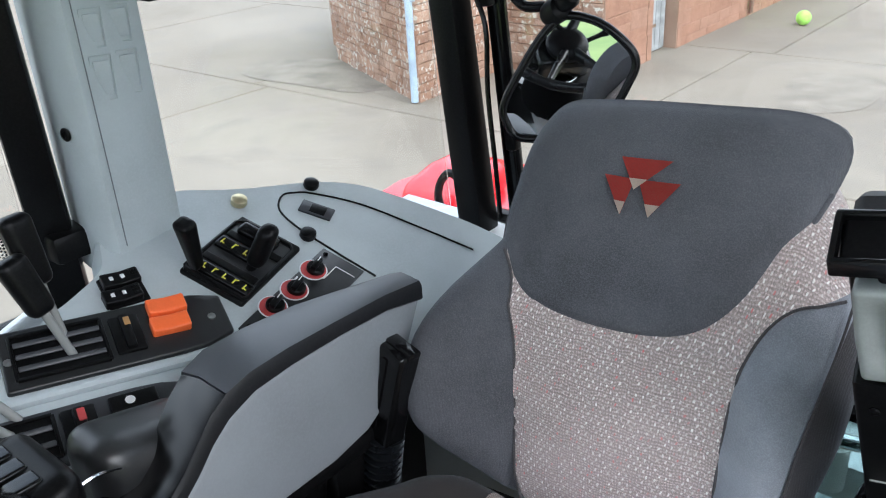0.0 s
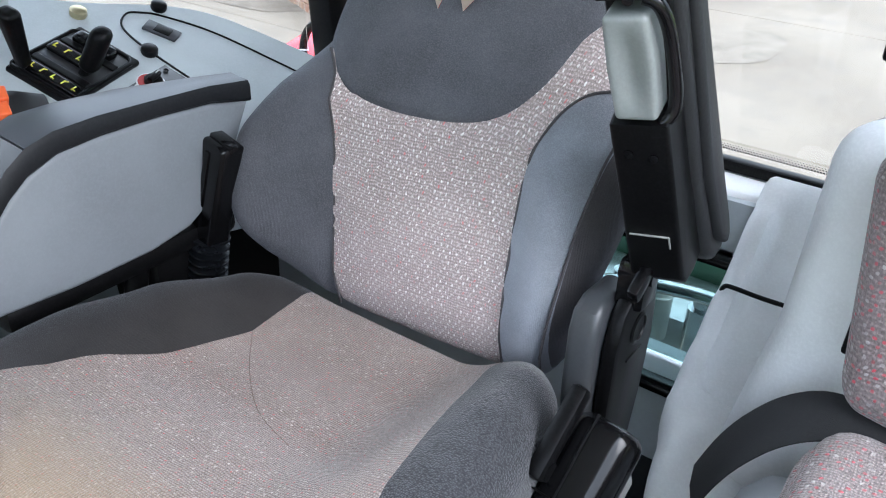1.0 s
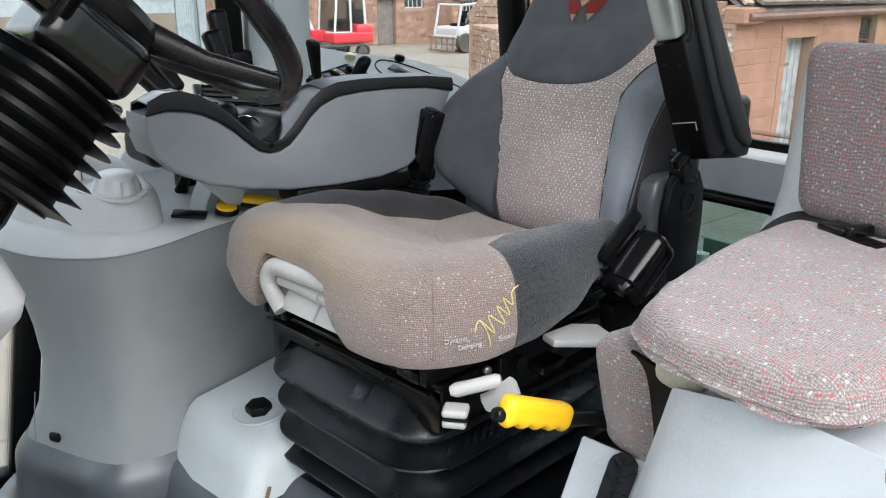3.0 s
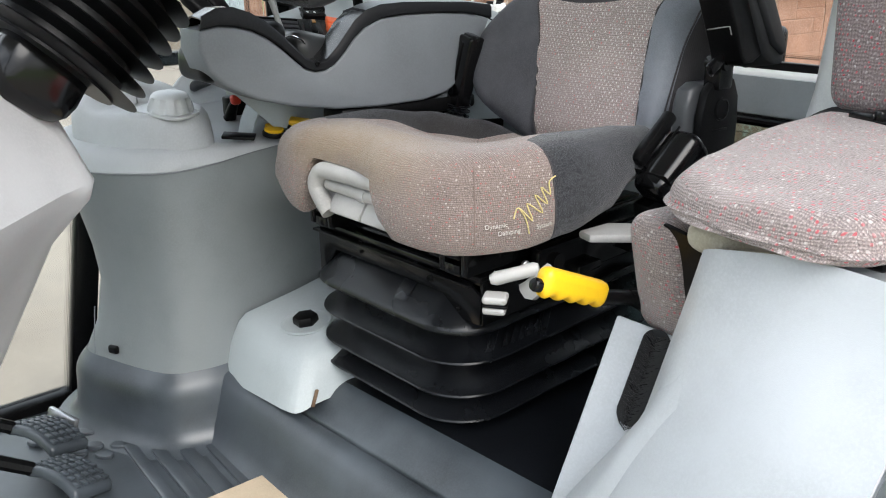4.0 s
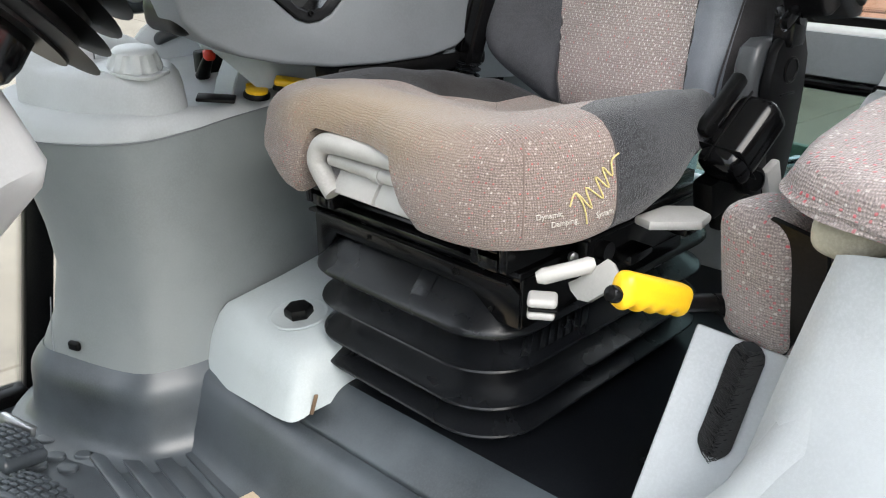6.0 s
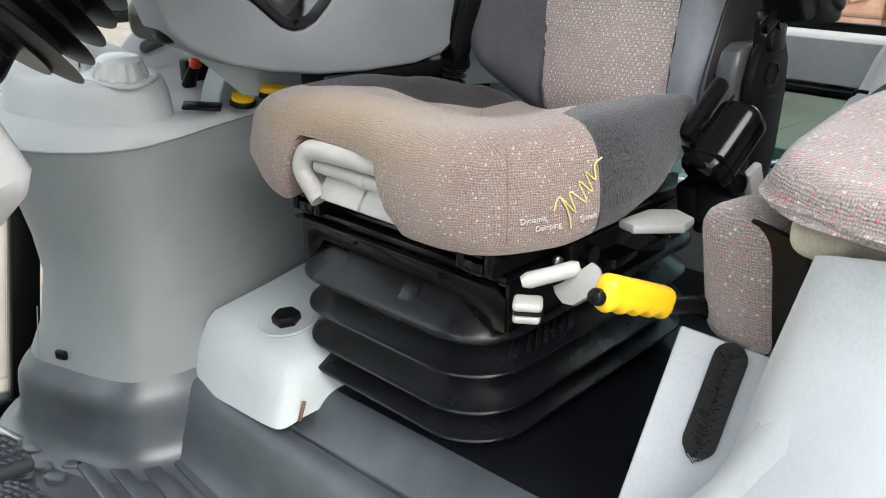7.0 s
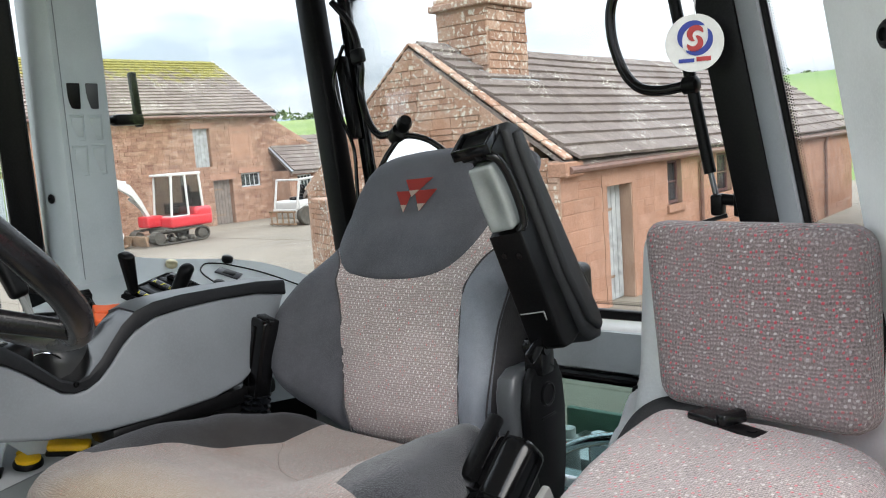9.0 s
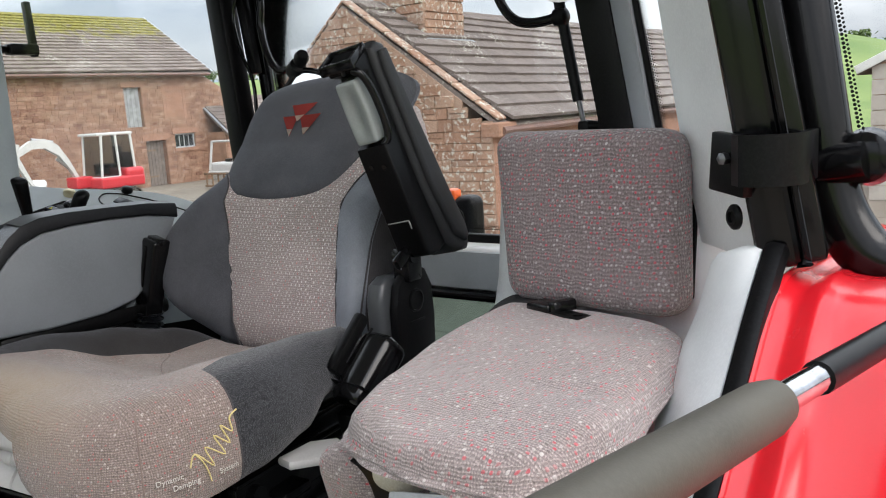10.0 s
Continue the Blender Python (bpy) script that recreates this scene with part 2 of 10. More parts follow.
def stone(name, tones, mortar=False, lichen=0.0, moss=None):
    """Sandstone: each block with its own tone, grain, pits and pale lichen spots."""
    n = Nodes(name)
    v = n.coord()
    info = n.add("ShaderNodeObjectInfo")
    geo = n.add("ShaderNodeNewGeometry")
    pick = n.math("FRACT", n.math("ADD", info.outputs["Random"], geo.outputs["Random Per Island"]))
    col = n.ramp(pick, *[(i / max(1, len(tones) - 1), t) for i, t in enumerate(tones)])
    wpos = n.add("ShaderNodeMapping")
    n.link(geo.outputs["Position"], wpos.inputs["Vector"])
    p = wpos.outputs["Vector"]
    mid, fine = n.noise(p, 3.0, 6), n.noise(p, 28.0, 6, 0.65)
    col = n.mix(n.ramp(mid, (0.35, 0.55), (0.7, 0.0)), col, tuple(c * 0.6 for c in tones[0]))
    col = n.mix(n.ramp(fine, (0.42, 0.0), (0.75, 0.5)), col, tuple(min(1, c * 1.5) for c in tones[-1]))
    if lichen:
        spots = n.voronoi(p, 7.5)
        zone = n.noise(p, 1.1, 4)
        m = n.math("MULTIPLY", n.math("ADD", n.ramp(n.noise(p, 17.0, 4, 0.62), (0.55, 0.0), (0.61, 1.0)), n.math("MULTIPLY", n.math("LESS_THAN", spots, n.math("MULTIPLY", n.noise(p, 30.0, 3), 0.36)), 0.8), True), n.ramp(zone, (0.56 - lichen * 0.1, 0.0), (0.66 - lichen * 0.1, 0.85)))
        col = n.mix(m, col, (0.55, 0.53, 0.46))
    if moss:
        # moss cushions, thickest along the ridge
        sp = n.add("ShaderNodeSeparateXYZ")
        n.link(p, sp.inputs[0])
        up = n.math("DIVIDE", n.math("SUBTRACT", sp.outputs[2], moss[0]), moss[1] - moss[0], True)
        mm = n.math("ADD", up, n.math("MULTIPLY", n.math("SUBTRACT", n.noise(p, 2.2, 7, 0.65), 0.62), 2.2))
        col = n.mix(n.ramp(mm, (0.12, 0.0), (0.5, 0.85)), col, n.ramp(n.noise(p, 9.0, 3), (0.35, (0.13, 0.12, 0.02)), (0.7, (0.3, 0.27, 0.05))))
    n.base(col)
    n.rough(0.92)
    n.bsdf.inputs["Specular IOR Level"].default_value = 0.2
    n.bump(n.math("ADD", fine, n.math("MULTIPLY", mid, 1.5)), 0.7, 0.02)
    return n.mat


def concrete(name, tones, scale=1.0):
    n = Nodes(name)
    geo = n.add("ShaderNodeNewGeometry")
    info = n.add("ShaderNodeObjectInfo")
    m = n.add("ShaderNodeMapping")
    n.link(geo.outputs["Position"], m.inputs["Vector"])
    p = m.outputs["Vector"]
    big, mid, fine = n.noise(p, 0.35 * scale, 6), n.noise(p, 2.2 * scale, 6), n.noise(p, 22.0 * scale, 5, 0.7)
    col = n.ramp(big, (0.32, tones[0]), (0.62, tones[1]))
    col = n.mix(n.math("MULTIPLY", info.outputs["Random"], 0.25), col, tuple(c * 0.8 for c in tones[0]))
    col = n.mix(n.ramp(mid, (0.5, 0.0), (0.72, 0.55)), col, tuple(c * 0.72 for c in tones[0]))
    col = n.mix(n.ramp(fine, (0.45, 0.0), (0.8, 0.4)), col, tuple(min(1, c * 1.15) for c in tones[1]))
    n.base(col)
    n.rough(n.ramp(mid, (0.4, 0.9), (0.7, 0.7)))
    n.bump(fine, 0.4, 0.004)
    return n.mat


GREY = plastic("light_grey_plastic", (0.43, 0.475, 0.49), 0.5)
GREY_PALE = plastic("pale_grey_plastic", (0.48, 0.502, 0.52), 0.5)
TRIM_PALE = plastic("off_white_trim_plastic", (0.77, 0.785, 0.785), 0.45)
GREY_MID = plastic("mid_grey_plastic", (0.182, 0.195, 0.212), 0.55)
GREY_COLUMN = plastic("grey_console_plastic", (0.2, 0.219, 0.227), 0.5)
WHITE_PL = plastic("off_white_plastic", (0.46, 0.45, 0.435), 0.45, dirt=0.25)
BLACK = plastic("black_plastic", (0.0025, 0.0025, 0.0028), 0.36, bump=0.08, spec=0.15)
BLACK_GLOSS = plastic("glossy_black_plastic", (0.002, 0.002, 0.0024), 0.17, bump=0.02, spec=0.34)
RUBBER = plastic("black_rubber", (0.0035, 0.0042, 0.0056), 0.27, grain=900, bump=0.14, dirt=0.3, spec=0.4)
BOOT = plastic("dull_black_boot", (0.0025, 0.0027, 0.003), 0.4, grain=900, bump=0.05, dirt=0.3, spec=0.2)
MAT_RUBBER = plastic("dusty_floor_rubber", (0.05, 0.06, 0.07), 0.38, grain=300, bump=0.16, dirt=0.5, spec=0.72)
BRISTLE = plastic("dark_bristle", (0.03, 0.03, 0.031), 0.5, spec=0.5)
PLINTH = plastic("smooth_black_plinth", (0.006, 0.007, 0.009), 0.3, grain=400, bump=0.05, dirt=0.4, spec=0.35)
SATIN = plastic("satin_dark_grey", (0.035, 0.037, 0.043), 0.36)
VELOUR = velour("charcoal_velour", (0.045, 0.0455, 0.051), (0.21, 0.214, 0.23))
# paler velour for the door-side wing: daylight from the door in the colour
VELOUR_LIT = velour("door_lit_grey_velour", (0.14, 0.148, 0.165), (0.37, 0.385, 0.42), 0.4)
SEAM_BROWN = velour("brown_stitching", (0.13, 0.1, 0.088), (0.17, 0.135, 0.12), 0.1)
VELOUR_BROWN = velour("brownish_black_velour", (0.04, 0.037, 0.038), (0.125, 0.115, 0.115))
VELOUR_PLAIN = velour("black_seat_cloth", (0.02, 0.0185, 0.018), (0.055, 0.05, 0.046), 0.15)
FLECK = flecked("flecked_seat_cloth", (0.52, 0.435, 0.412), (0.9, 0.88, 0.85), (0.66, 0.2, 0.2), (0.0078, 0.0058), size=(0.27, 0.66), keep=0.88, worn=(0.6, 0.51, 0.49), reds=0.14, strength=0.95)
FLECK_WORN = flecked("worn_flecked_seat_cloth", (0.285, 0.226, 0.202), (0.6, 0.53, 0.49), (0.46, 0.08, 0.085), (0.0056, 0.0046), (0.34, 0.5), keep=0.75, reds=0.34, darks=0.38, worn=(0.35, 0.283, 0.24), strength=0.72, stain=(1.83, 0.0), rib=0.0026)
KNIT = knitted("charcoal_knit", (0.02, 0.0205, 0.023), (0.075, 0.077, 0.086))
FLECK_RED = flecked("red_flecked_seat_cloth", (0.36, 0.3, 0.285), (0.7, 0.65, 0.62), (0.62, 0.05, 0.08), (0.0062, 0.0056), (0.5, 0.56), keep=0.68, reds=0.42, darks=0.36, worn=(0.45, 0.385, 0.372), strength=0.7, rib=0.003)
PAD_BAND = plastic("matte_black_band", (0.006, 0.0065, 0.008), 0.5, bump=0.05, spec=0.25)
ARM_PAD = plastic("soft_black_pad", (0.018, 0.0185, 0.02), 0.55, 500, 0.3, spec=0.4)
# darker copy of FLECK_RED: the upright backrest's shade is in its colour
FLECK_RED_SHADED = flecked("shaded_red_flecked_seat_cloth", (0.265, 0.215, 0.212), (0.6, 0.56, 0.55), (0.62, 0.04, 0.075), (0.0066, 0.0058), (0.48, 0.54), keep=0.8, reds=0.5, darks=0.2, worn=(0.27, 0.22, 0.218), strength=0.75, rib=0.0046)
WHITE_FOAM = plastic("yellowed_foam", (0.5, 0.46, 0.36), 0.9, 300, 0.8, 0.3)
WEBBING = plastic("black_webbing", (0.012, 0.012, 0.013), 0.8, 900, 0.5)
RED = paint("red_tractor_paint", (0.62, 0.012, 0.02))
YELLOW = plastic("yellow_plastic", (0.85, 0.5, 0.01), 0.35, bump=0.04)
ORANGE = plastic("orange_plastic", (0.85, 0.14, 0.03), 0.35, bump=0.04)
REDCAP = plastic("red_plastic", (0.6, 0.04, 0.02), 0.35)
STEEL = metal("steel")
CHROME = metal("chrome", (0.8, 0.8, 0.82), 0.12)
GLASS = glazing("window_glass")
SMOKED = plastic("frosted_plastic", (0.24, 0.258, 0.25), 0.22)
PANEL_BLACK = plastic("satin_black_panel", (0.012, 0.0125, 0.0135), 0.35)
SATIN_MID = plastic("satin_mid_grey", (0.05, 0.053, 0.057), 0.34)
ROD_GREY = plastic("dull_grey_rod", (0.24, 0.245, 0.235), 0.4)
STONE = stone("red_sandstone", [(0.31, 0.165, 0.11), (0.36, 0.2, 0.135), (0.4, 0.235, 0.165), (0.35, 0.205, 0.145)])
STONE_LICHEN = stone("lichened_sandstone", [(0.27, 0.15, 0.1), (0.36, 0.21, 0.14), (0.42, 0.28, 0.2), (0.3, 0.2, 0.15)], lichen=1.7)
BARN_STONE = stone("barn_sandstone", [(0.19, 0.1, 0.07), (0.3, 0.165, 0.11), (0.33, 0.2, 0.14), (0.42, 0.28, 0.2)])
MORTAR = concrete("lime_mortar", [(0.3, 0.19, 0.135), (0.38, 0.26, 0.19)], 6)
SLATE = stone("stone_slate", [(0.145, 0.118, 0.105), (0.17, 0.14, 0.125), (0.19, 0.157, 0.14)], lichen=0.7)
SLATE_MOSS = stone("mossy_slate", [(0.15, 0.12, 0.105), (0.2, 0.165, 0.145), (0.24, 0.2, 0.175)], lichen=0.3, moss=(4.9, 6.1))
CONCRETE = concrete("yard_concrete", [(0.148, 0.123, 0.094), (0.224, 0.193, 0.151)])
JOINT = concrete("joint_dirt", [(0.12, 0.105, 0.085), (0.18, 0.16, 0.13)])
BRASS = metal("yellow_passivated_steel", (0.7, 0.62, 0.4), 0.35)
RUSTY = plastic("rusty_steel", (0.2, 0.13, 0.08), 0.7, 200, 0.5, 0.5)
CARD = plastic("torn_cardboard", (0.52, 0.42, 0.3), 0.85, 150, 0.4, 0.25)
WHITE_MARK = plastic("white_print", (0.7, 0.7, 0.7), 0.5)
RED_MARK = plastic("red_print", (0.42, 0.045, 0.045), 0.6)
AMBER = plastic("amber_plastic", (0.4, 0.22, 0.08), 0.4)
SILVER_PL = plastic("silver_painted_plastic", (0.52, 0.54, 0.55), 0.3)
BLACK_SOFT = plastic("soft_black_rim", (0.005, 0.005, 0.006), 0.27, 600, 0.15, spec=0.28)
GREY_SHROUD = plastic("warm_grey_shroud", (0.43, 0.43, 0.43), 0.55)
GREEN_PAINT = plastic("green_painted_metal", (0.06, 0.12, 0.08), 0.4)
STEEL_DARK = metal("dark_steel", (0.25, 0.25, 0.26), 0.35)
WHITE_GLOSS = plastic("white_gloss_card", (0.75, 0.75, 0.74), 0.3, bump=0.02)
BLUE_MARK = plastic("blue_print", (0.03, 0.05, 0.3), 0.4)
OLIVE = plastic("olive_grey_sleeve", (0.065, 0.06, 0.046), 0.6, dirt=0.4)
mirror_n = Nodes("mirror_silver")
mirror_n.base((0.85, 0.87, 0.87))
mirror_n.bsdf.inputs["Metallic"].default_value = 1.0
mirror_n.rough(0.015)
MIRROR = mirror_n.mat


# ---- building helpers ----
def thing(name, label, category, at=(0, 0, 0), group="", kind=""):
    ob = new(name)
    ob.location = at
    ob.empty_display_size = 0.05
    return tagged(ob, label, category, group, kind)


def finish(name, bm, mat, parent=None, label="", smooth=True, uv=False, crease=40):
    bmesh.ops.recalc_face_normals(bm, faces=bm.faces)
    me = bpy.data.meshes.new(name)
    if uv:
        layer = bm.loops.layers.uv.new("uv")
        for f in bm.faces:
            n = f.normal
            k = max(range(3), key=lambda i: abs(n[i]))
            for lp in f.loops:
                c = lp.vert.co
                lp[layer].uv = (c.y, c.z) if k == 0 else (c.x, c.z) if k == 1 else (c.x, c.y)
    for f in bm.faces:
        f.smooth = smooth
    if smooth:
        for e in bm.edges:
            if len(e.link_faces) == 2 and e.calc_face_angle(0) > radians(crease):
                e.smooth = False
    bm.to_mesh(me)
    bm.free()
    me.materials.append(mat)
    ob = new(name, me)
    if parent is not None:
        ob.parent = parent
        if parent.type == "EMPTY" or True:
            top = parent
            off = Vector((0, 0, 0))
            while top is not None:
                off += Vector(top.location)
                top = top.parent
            ob.location = -off
    if label:
        ob["label"] = label
    return ob


def part(name, bm, mat, parent, label="", smooth=True, uv=False, crease=40):
    """Links a bmesh, given in world metres, as one mesh under a thing or a part."""
    return finish(name, bm, mat, parent, label, smooth, uv, crease)


def box(size, at=(0, 0, 0), bevel=0.004, seg=2, turn=None, taper=None):
    bm = bmesh.new()
    bmesh.ops.create_cube(bm, size=1.0)
    for v in bm.verts:
        k = taper if (taper and v.co.z > 0) else (1, 1)
        v.co = Vector((v.co.x * size[0] * k[0], v.co.y * size[1] * k[1], v.co.z * size[2]))
    if bevel:
        bmesh.ops.bevel(bm, geom=bm.edges[:], offset=bevel, segments=seg, profile=0.5, affect="EDGES")
    m = Matrix.Translation(at)
    if turn is not None:
        m = m @ Euler([radians(a) for a in turn]).to_matrix().to_4x4()
    bm.transform(m)
    return bm


def join(*bms):
    """One bmesh out of several."""
    out = bmesh.new()
    for b in bms:
        me = bpy.data.meshes.new("tmp")
        b.to_mesh(me)
        b.free()
        out.from_mesh(me)
        bpy.data.meshes.remove(me)
    return out


def soft(h, r, at=(0, 0, 0), n=16, shape=None, turn=None, extra=((), (), ())):
    """A cushion: a rounded block of half sizes h and edge radius r, its points then moved by shape(p)."""
    bm = bmesh.new()
    keep = bm.verts.layers.float_vector.new("rest")
    idx = {}
    inner = [max(1e-5, a - r) for a in h]

    def vert(p):
        key = tuple(round(c, 5) for c in p)
        if key not in idx:
            q = [p[i] * h[i] for i in range(3)]
            v = Vector([min(inner[i], max(-inner[i], q[i])) for i in range(3)])
            d = Vector(q) - v
            if d.length > 1e-9:
                d = d.normalized() * r
            idx[key] = bm.verts.new(v + d)
            idx[key][keep] = Vector(p)
        return idx[key]

    def ticks(a):
        k = 1 - min(0.98, r / a)
        edge = [k + (1 - k) * math.sin(i / 4 * math.pi / 2) for i in range(5)]
        mid = [-k + 2 * k * i / n for i in range(1, n)]
        return [-e for e in reversed(edge)] + mid + edge

    tk = [sorted(set(ticks(a)) | set(extra[i])) for i, a in enumerate(h)]
    for ax in range(3):
        b, c = (ax + 1) % 3, (ax + 2) % 3
        for side in (-1, 1):
            for i in range(len(tk[b]) - 1):
                for j in range(len(tk[c]) - 1):
                    quad = []
                    for di, dj in ((0, 0), (1, 0), (1, 1), (0, 1)):
                        p = [0, 0, 0]
                        p[ax], p[b], p[c] = side, tk[b][i + di], tk[c][j + dj]
                        quad.append(vert(p))
                    try:
                        bm.faces.new(quad if side > 0 else quad[::-1])
                    except ValueError:
                        pass
    if shape:
        for v in bm.verts:
            v.co = Vector(shape(v.co))
    m = Matrix.Translation(at)
    if turn is not None:
        m = m @ Euler([radians(a) for a in turn]).to_matrix().to_4x4()
    bm.transform(m)
    return bm


def spline(pts, n=8, closed=False):
    """Catmull-Rom points through pts."""
    pts = [Vector(p) for p in pts]
    out = []
    m = len(pts)
    for i in range(m if closed else m - 1):
        g = lambda k: pts[k % m] if closed else pts[min(m - 1, max(0, k))]
        p0, p1, p2, p3 = g(i - 1), g(i), g(i + 1), g(i + 2)
        for s in range(n):
            t = s / n
            out.append(0.5 * ((2 * p1) + (p2 - p0) * t + (2 * p0 - 5 * p1 + 4 * p2 - p3) * t * t + (3 * p1 - p0 - 3 * p2 + p3) * t ** 3))
    if not closed:
        out.append(pts[-1])
    return out


def tube(pts, radius, sides=12, closed=False, flat=1.0, caps=True):
    """A tube along pts; radius is a number or one for each point."""
    pts = [Vector(p) for p in pts]
    m = len(pts)
    rad = radius if isinstance(radius, (list, tuple)) else [radius] * m
    bm = bmesh.new()
    rings = []
    up = Vector((0, 0, 1))
    last = None
    for i, p in enumerate(pts):
        a = pts[(i - 1) % m] if closed or i > 0 else p
        b = pts[(i + 1) % m] if closed or i < m - 1 else p
        d = (b - a).normalized()
        if last is None:
            s = d.cross(up if abs(d.z) < 0.9 else Vector((1, 0, 0))).normalized()
        else:
            s = (last - d * last.dot(d)).normalized()
        last = s
        w = d.cross(s)
        rings.append([bm.verts.new(p + (s * math.cos(2 * math.pi * k / sides) + w * math.sin(2 * math.pi * k / sides) * flat) * rad[i]) for k in range(sides)])
    for i in range(m if closed else m - 1):
        a, b = rings[i], rings[(i + 1) % m]
        for k in range(sides):
            bm.faces.new((a[k], a[(k + 1) % sides], b[(k + 1) % sides], b[k]))
    if not closed and caps:
        bm.faces.new(rings[0][::-1])
        bm.faces.new(rings[-1])
    return bm


def lathe(profile, at=(0, 0, 0), sides=24, axis=None):
    """A turned form from (radius, height) pairs, about z or about the direction axis."""
    bm = bmesh.new()
    rings = []
    for r, z in profile:
        rings.append([bm.verts.new((r * math.cos(2 * math.pi * k / sides), r * math.sin(2 * math.pi * k / sides), z)) for k in range(sides)])
    for a, b in zip(rings, rings[1:]):
        for k in range(sides):
            bm.faces.new((a[k], a[(k + 1) % sides], b[(k + 1) % sides], b[k]))
    bm.faces.new(rings[0][::-1])
    bm.faces.new(rings[-1])
    m = Matrix.Translation(at)
    if axis is not None:
        m = m @ Vector(axis).to_track_quat("Z", "Y").to_matrix().to_4x4()
    bm.transform(m)
    return bm


def prism(outline, lo, hi, axis="x", bevel=0.003, seg=2):
    """A plate cut to an outline of (a, b) pairs and drawn out along an axis from lo to hi."""
    put = {"x": lambda a, b, c: (c, a, b), "y": lambda a, b, c: (a, c, b), "z": lambda a, b, c: (a, b, c)}[axis]
    bm = bmesh.new()
    f = bm.faces.new([bm.verts.new(put(p[0], p[1], lo)) for p in outline])
    ext = bmesh.ops.extrude_face_region(bm, geom=[f])
    d = Vector(put(0, 0, hi - lo))
    for v in ext["geom"]:
        if isinstance(v, bmesh.types.BMVert):
            v.co += d
    bmesh.ops.recalc_face_normals(bm, faces=bm.faces)
    if bevel:
        edges = [e for e in bm.edges if any(len(fc.verts) > 4 for fc in e.link_faces) or len(outline) <= 4]
        bmesh.ops.bevel(bm, geom=edges, offset=bevel, segments=seg, profile=0.5, affect="EDGES")
    return bm


def skin(rows, closed=False, thick=0.0):
    """A surface through rows of points; thick gives it depth."""
    bm = bmesh.new()
    grid = [[bm.verts.new(p) for p in r] for r in rows]
    for a, b in zip(grid, grid[1:]):
        for k in range(len(a) if closed else len(a) - 1):
            bm.faces.new((a[k], a[(k + 1) % len(a)], b[(k + 1) % len(a)], b[k]))
    if thick:
        bmesh.ops.recalc_face_normals(bm, faces=bm.faces)
        bmesh.ops.solidify(bm, geom=bm.faces[:], thickness=thick)
    return bm


def lerp(a, b, t):
    return a + (b - a) * t


def curve_at(table, z):
    """Linear reading of a table of (key, value)."""
    if z <= table[0][0]:
        return table[0][1]
    for (a, va), (b, vb) in zip(table, table[1:]):
        if z <= b:
            return lerp(va, vb, (z - a) / (b - a))
    return table[-1][1]




def smooth_at(table, z):
    """As curve_at, eased between the keys."""
    if z <= table[0][0]:
        return table[0][1]
    for (a, va), (b, vb) in zip(table, table[1:]):
        if z <= b:
            t = (z - a) / (b - a)
            return lerp(va, vb, t * t * (3 - 2 * t))
    return table[-1][1]


def framed(origin, up, side=(1, 0, 0)):
    """A matrix with z along up and x near side, at origin."""
    z = Vector(up).normalized()
    x = Vector(side)
    x = (x - z * x.dot(z)).normalized()
    m = Matrix((x, z.cross(x), z)).transposed().to_4x4()
    m.translation = origin
    return m


def moved(bm, m):
    bm.transform(m)
    return bm


def screw_head(parent, at, axis, r=0.006, mat=None, name="screw"):
    return part(name, lathe([(r * 0.95, 0), (r, 0.0015), (r * 0.8, 0.003), (r * 0.45, 0.0032), (r * 0.42, 0.001), (0.0005, 0.001)], at, 12, axis), mat or BLACK, parent)




# ---- ground, yard and buildings ----
def sheet(x0, x1, y0, y1, z, nx=1, ny=1, height=None):
    bm = bmesh.new()
    g = [[bm.verts.new((lerp(x0, x1, i / nx), lerp(y0, y1, j / ny), z)) for j in range(ny + 1)] for i in range(nx + 1)]
    for i in range(nx):
        for j in range(ny):
            bm.faces.new((g[i][j], g[i + 1][j], g[i + 1][j + 1], g[i][j + 1]))
    if height:
        for v in bm.verts:
            v.co.z += height(v.co.x, v.co.y)
    return bm


def grass(name, a, b):
    n = Nodes(name)
    geo = n.add("ShaderNodeNewGeometry")
    m = n.add("ShaderNodeMapping")
    n.link(geo.outputs["Position"], m.inputs["Vector"])
    p = m.outputs["Vector"]
    col = n.ramp(n.noise(p, 0.03, 6), (0.35, a), (0.65, b))
    col = n.mix(n.ramp(n.noise(p, 1.5, 5), (0.4, 0.0), (0.7, 0.4)), col, tuple(c * 0.6 for c in a))
    n.base(col)
    n.rough(0.95)
    return n.mat


GRASS = grass("pasture_grass", (0.1, 0.17, 0.035), (0.2, 0.26, 0.07))
# blue of the distance haze, put straight into the hills' colour
FAR_HILL = grass("hazy_far_hill", (0.16, 0.22, 0.3), (0.2, 0.26, 0.33))


def rolling(x, y):
    """Flat yard, with the land rising beyond it."""
    d = math.hypot(x, y)
    k = max(0.0, min(1.0, (d - 45) / 160))
    rise = 11.0 * k * k * (3 - 2 * k) if x < 0 else 3.0 * k * k
    return rise + (noise.noise(Vector((x * 0.01, y * 0.01, 0))) * 4 * k)


land = finish("ground", sheet(-1600, 1600, -1600, 1600, GROUND - 0.03, 100, 100, rolling), GRASS)
tagged(land, "green pasture land rising behind the farm yard", "ground", kind="structure")

hills = bmesh.new()
rows = []
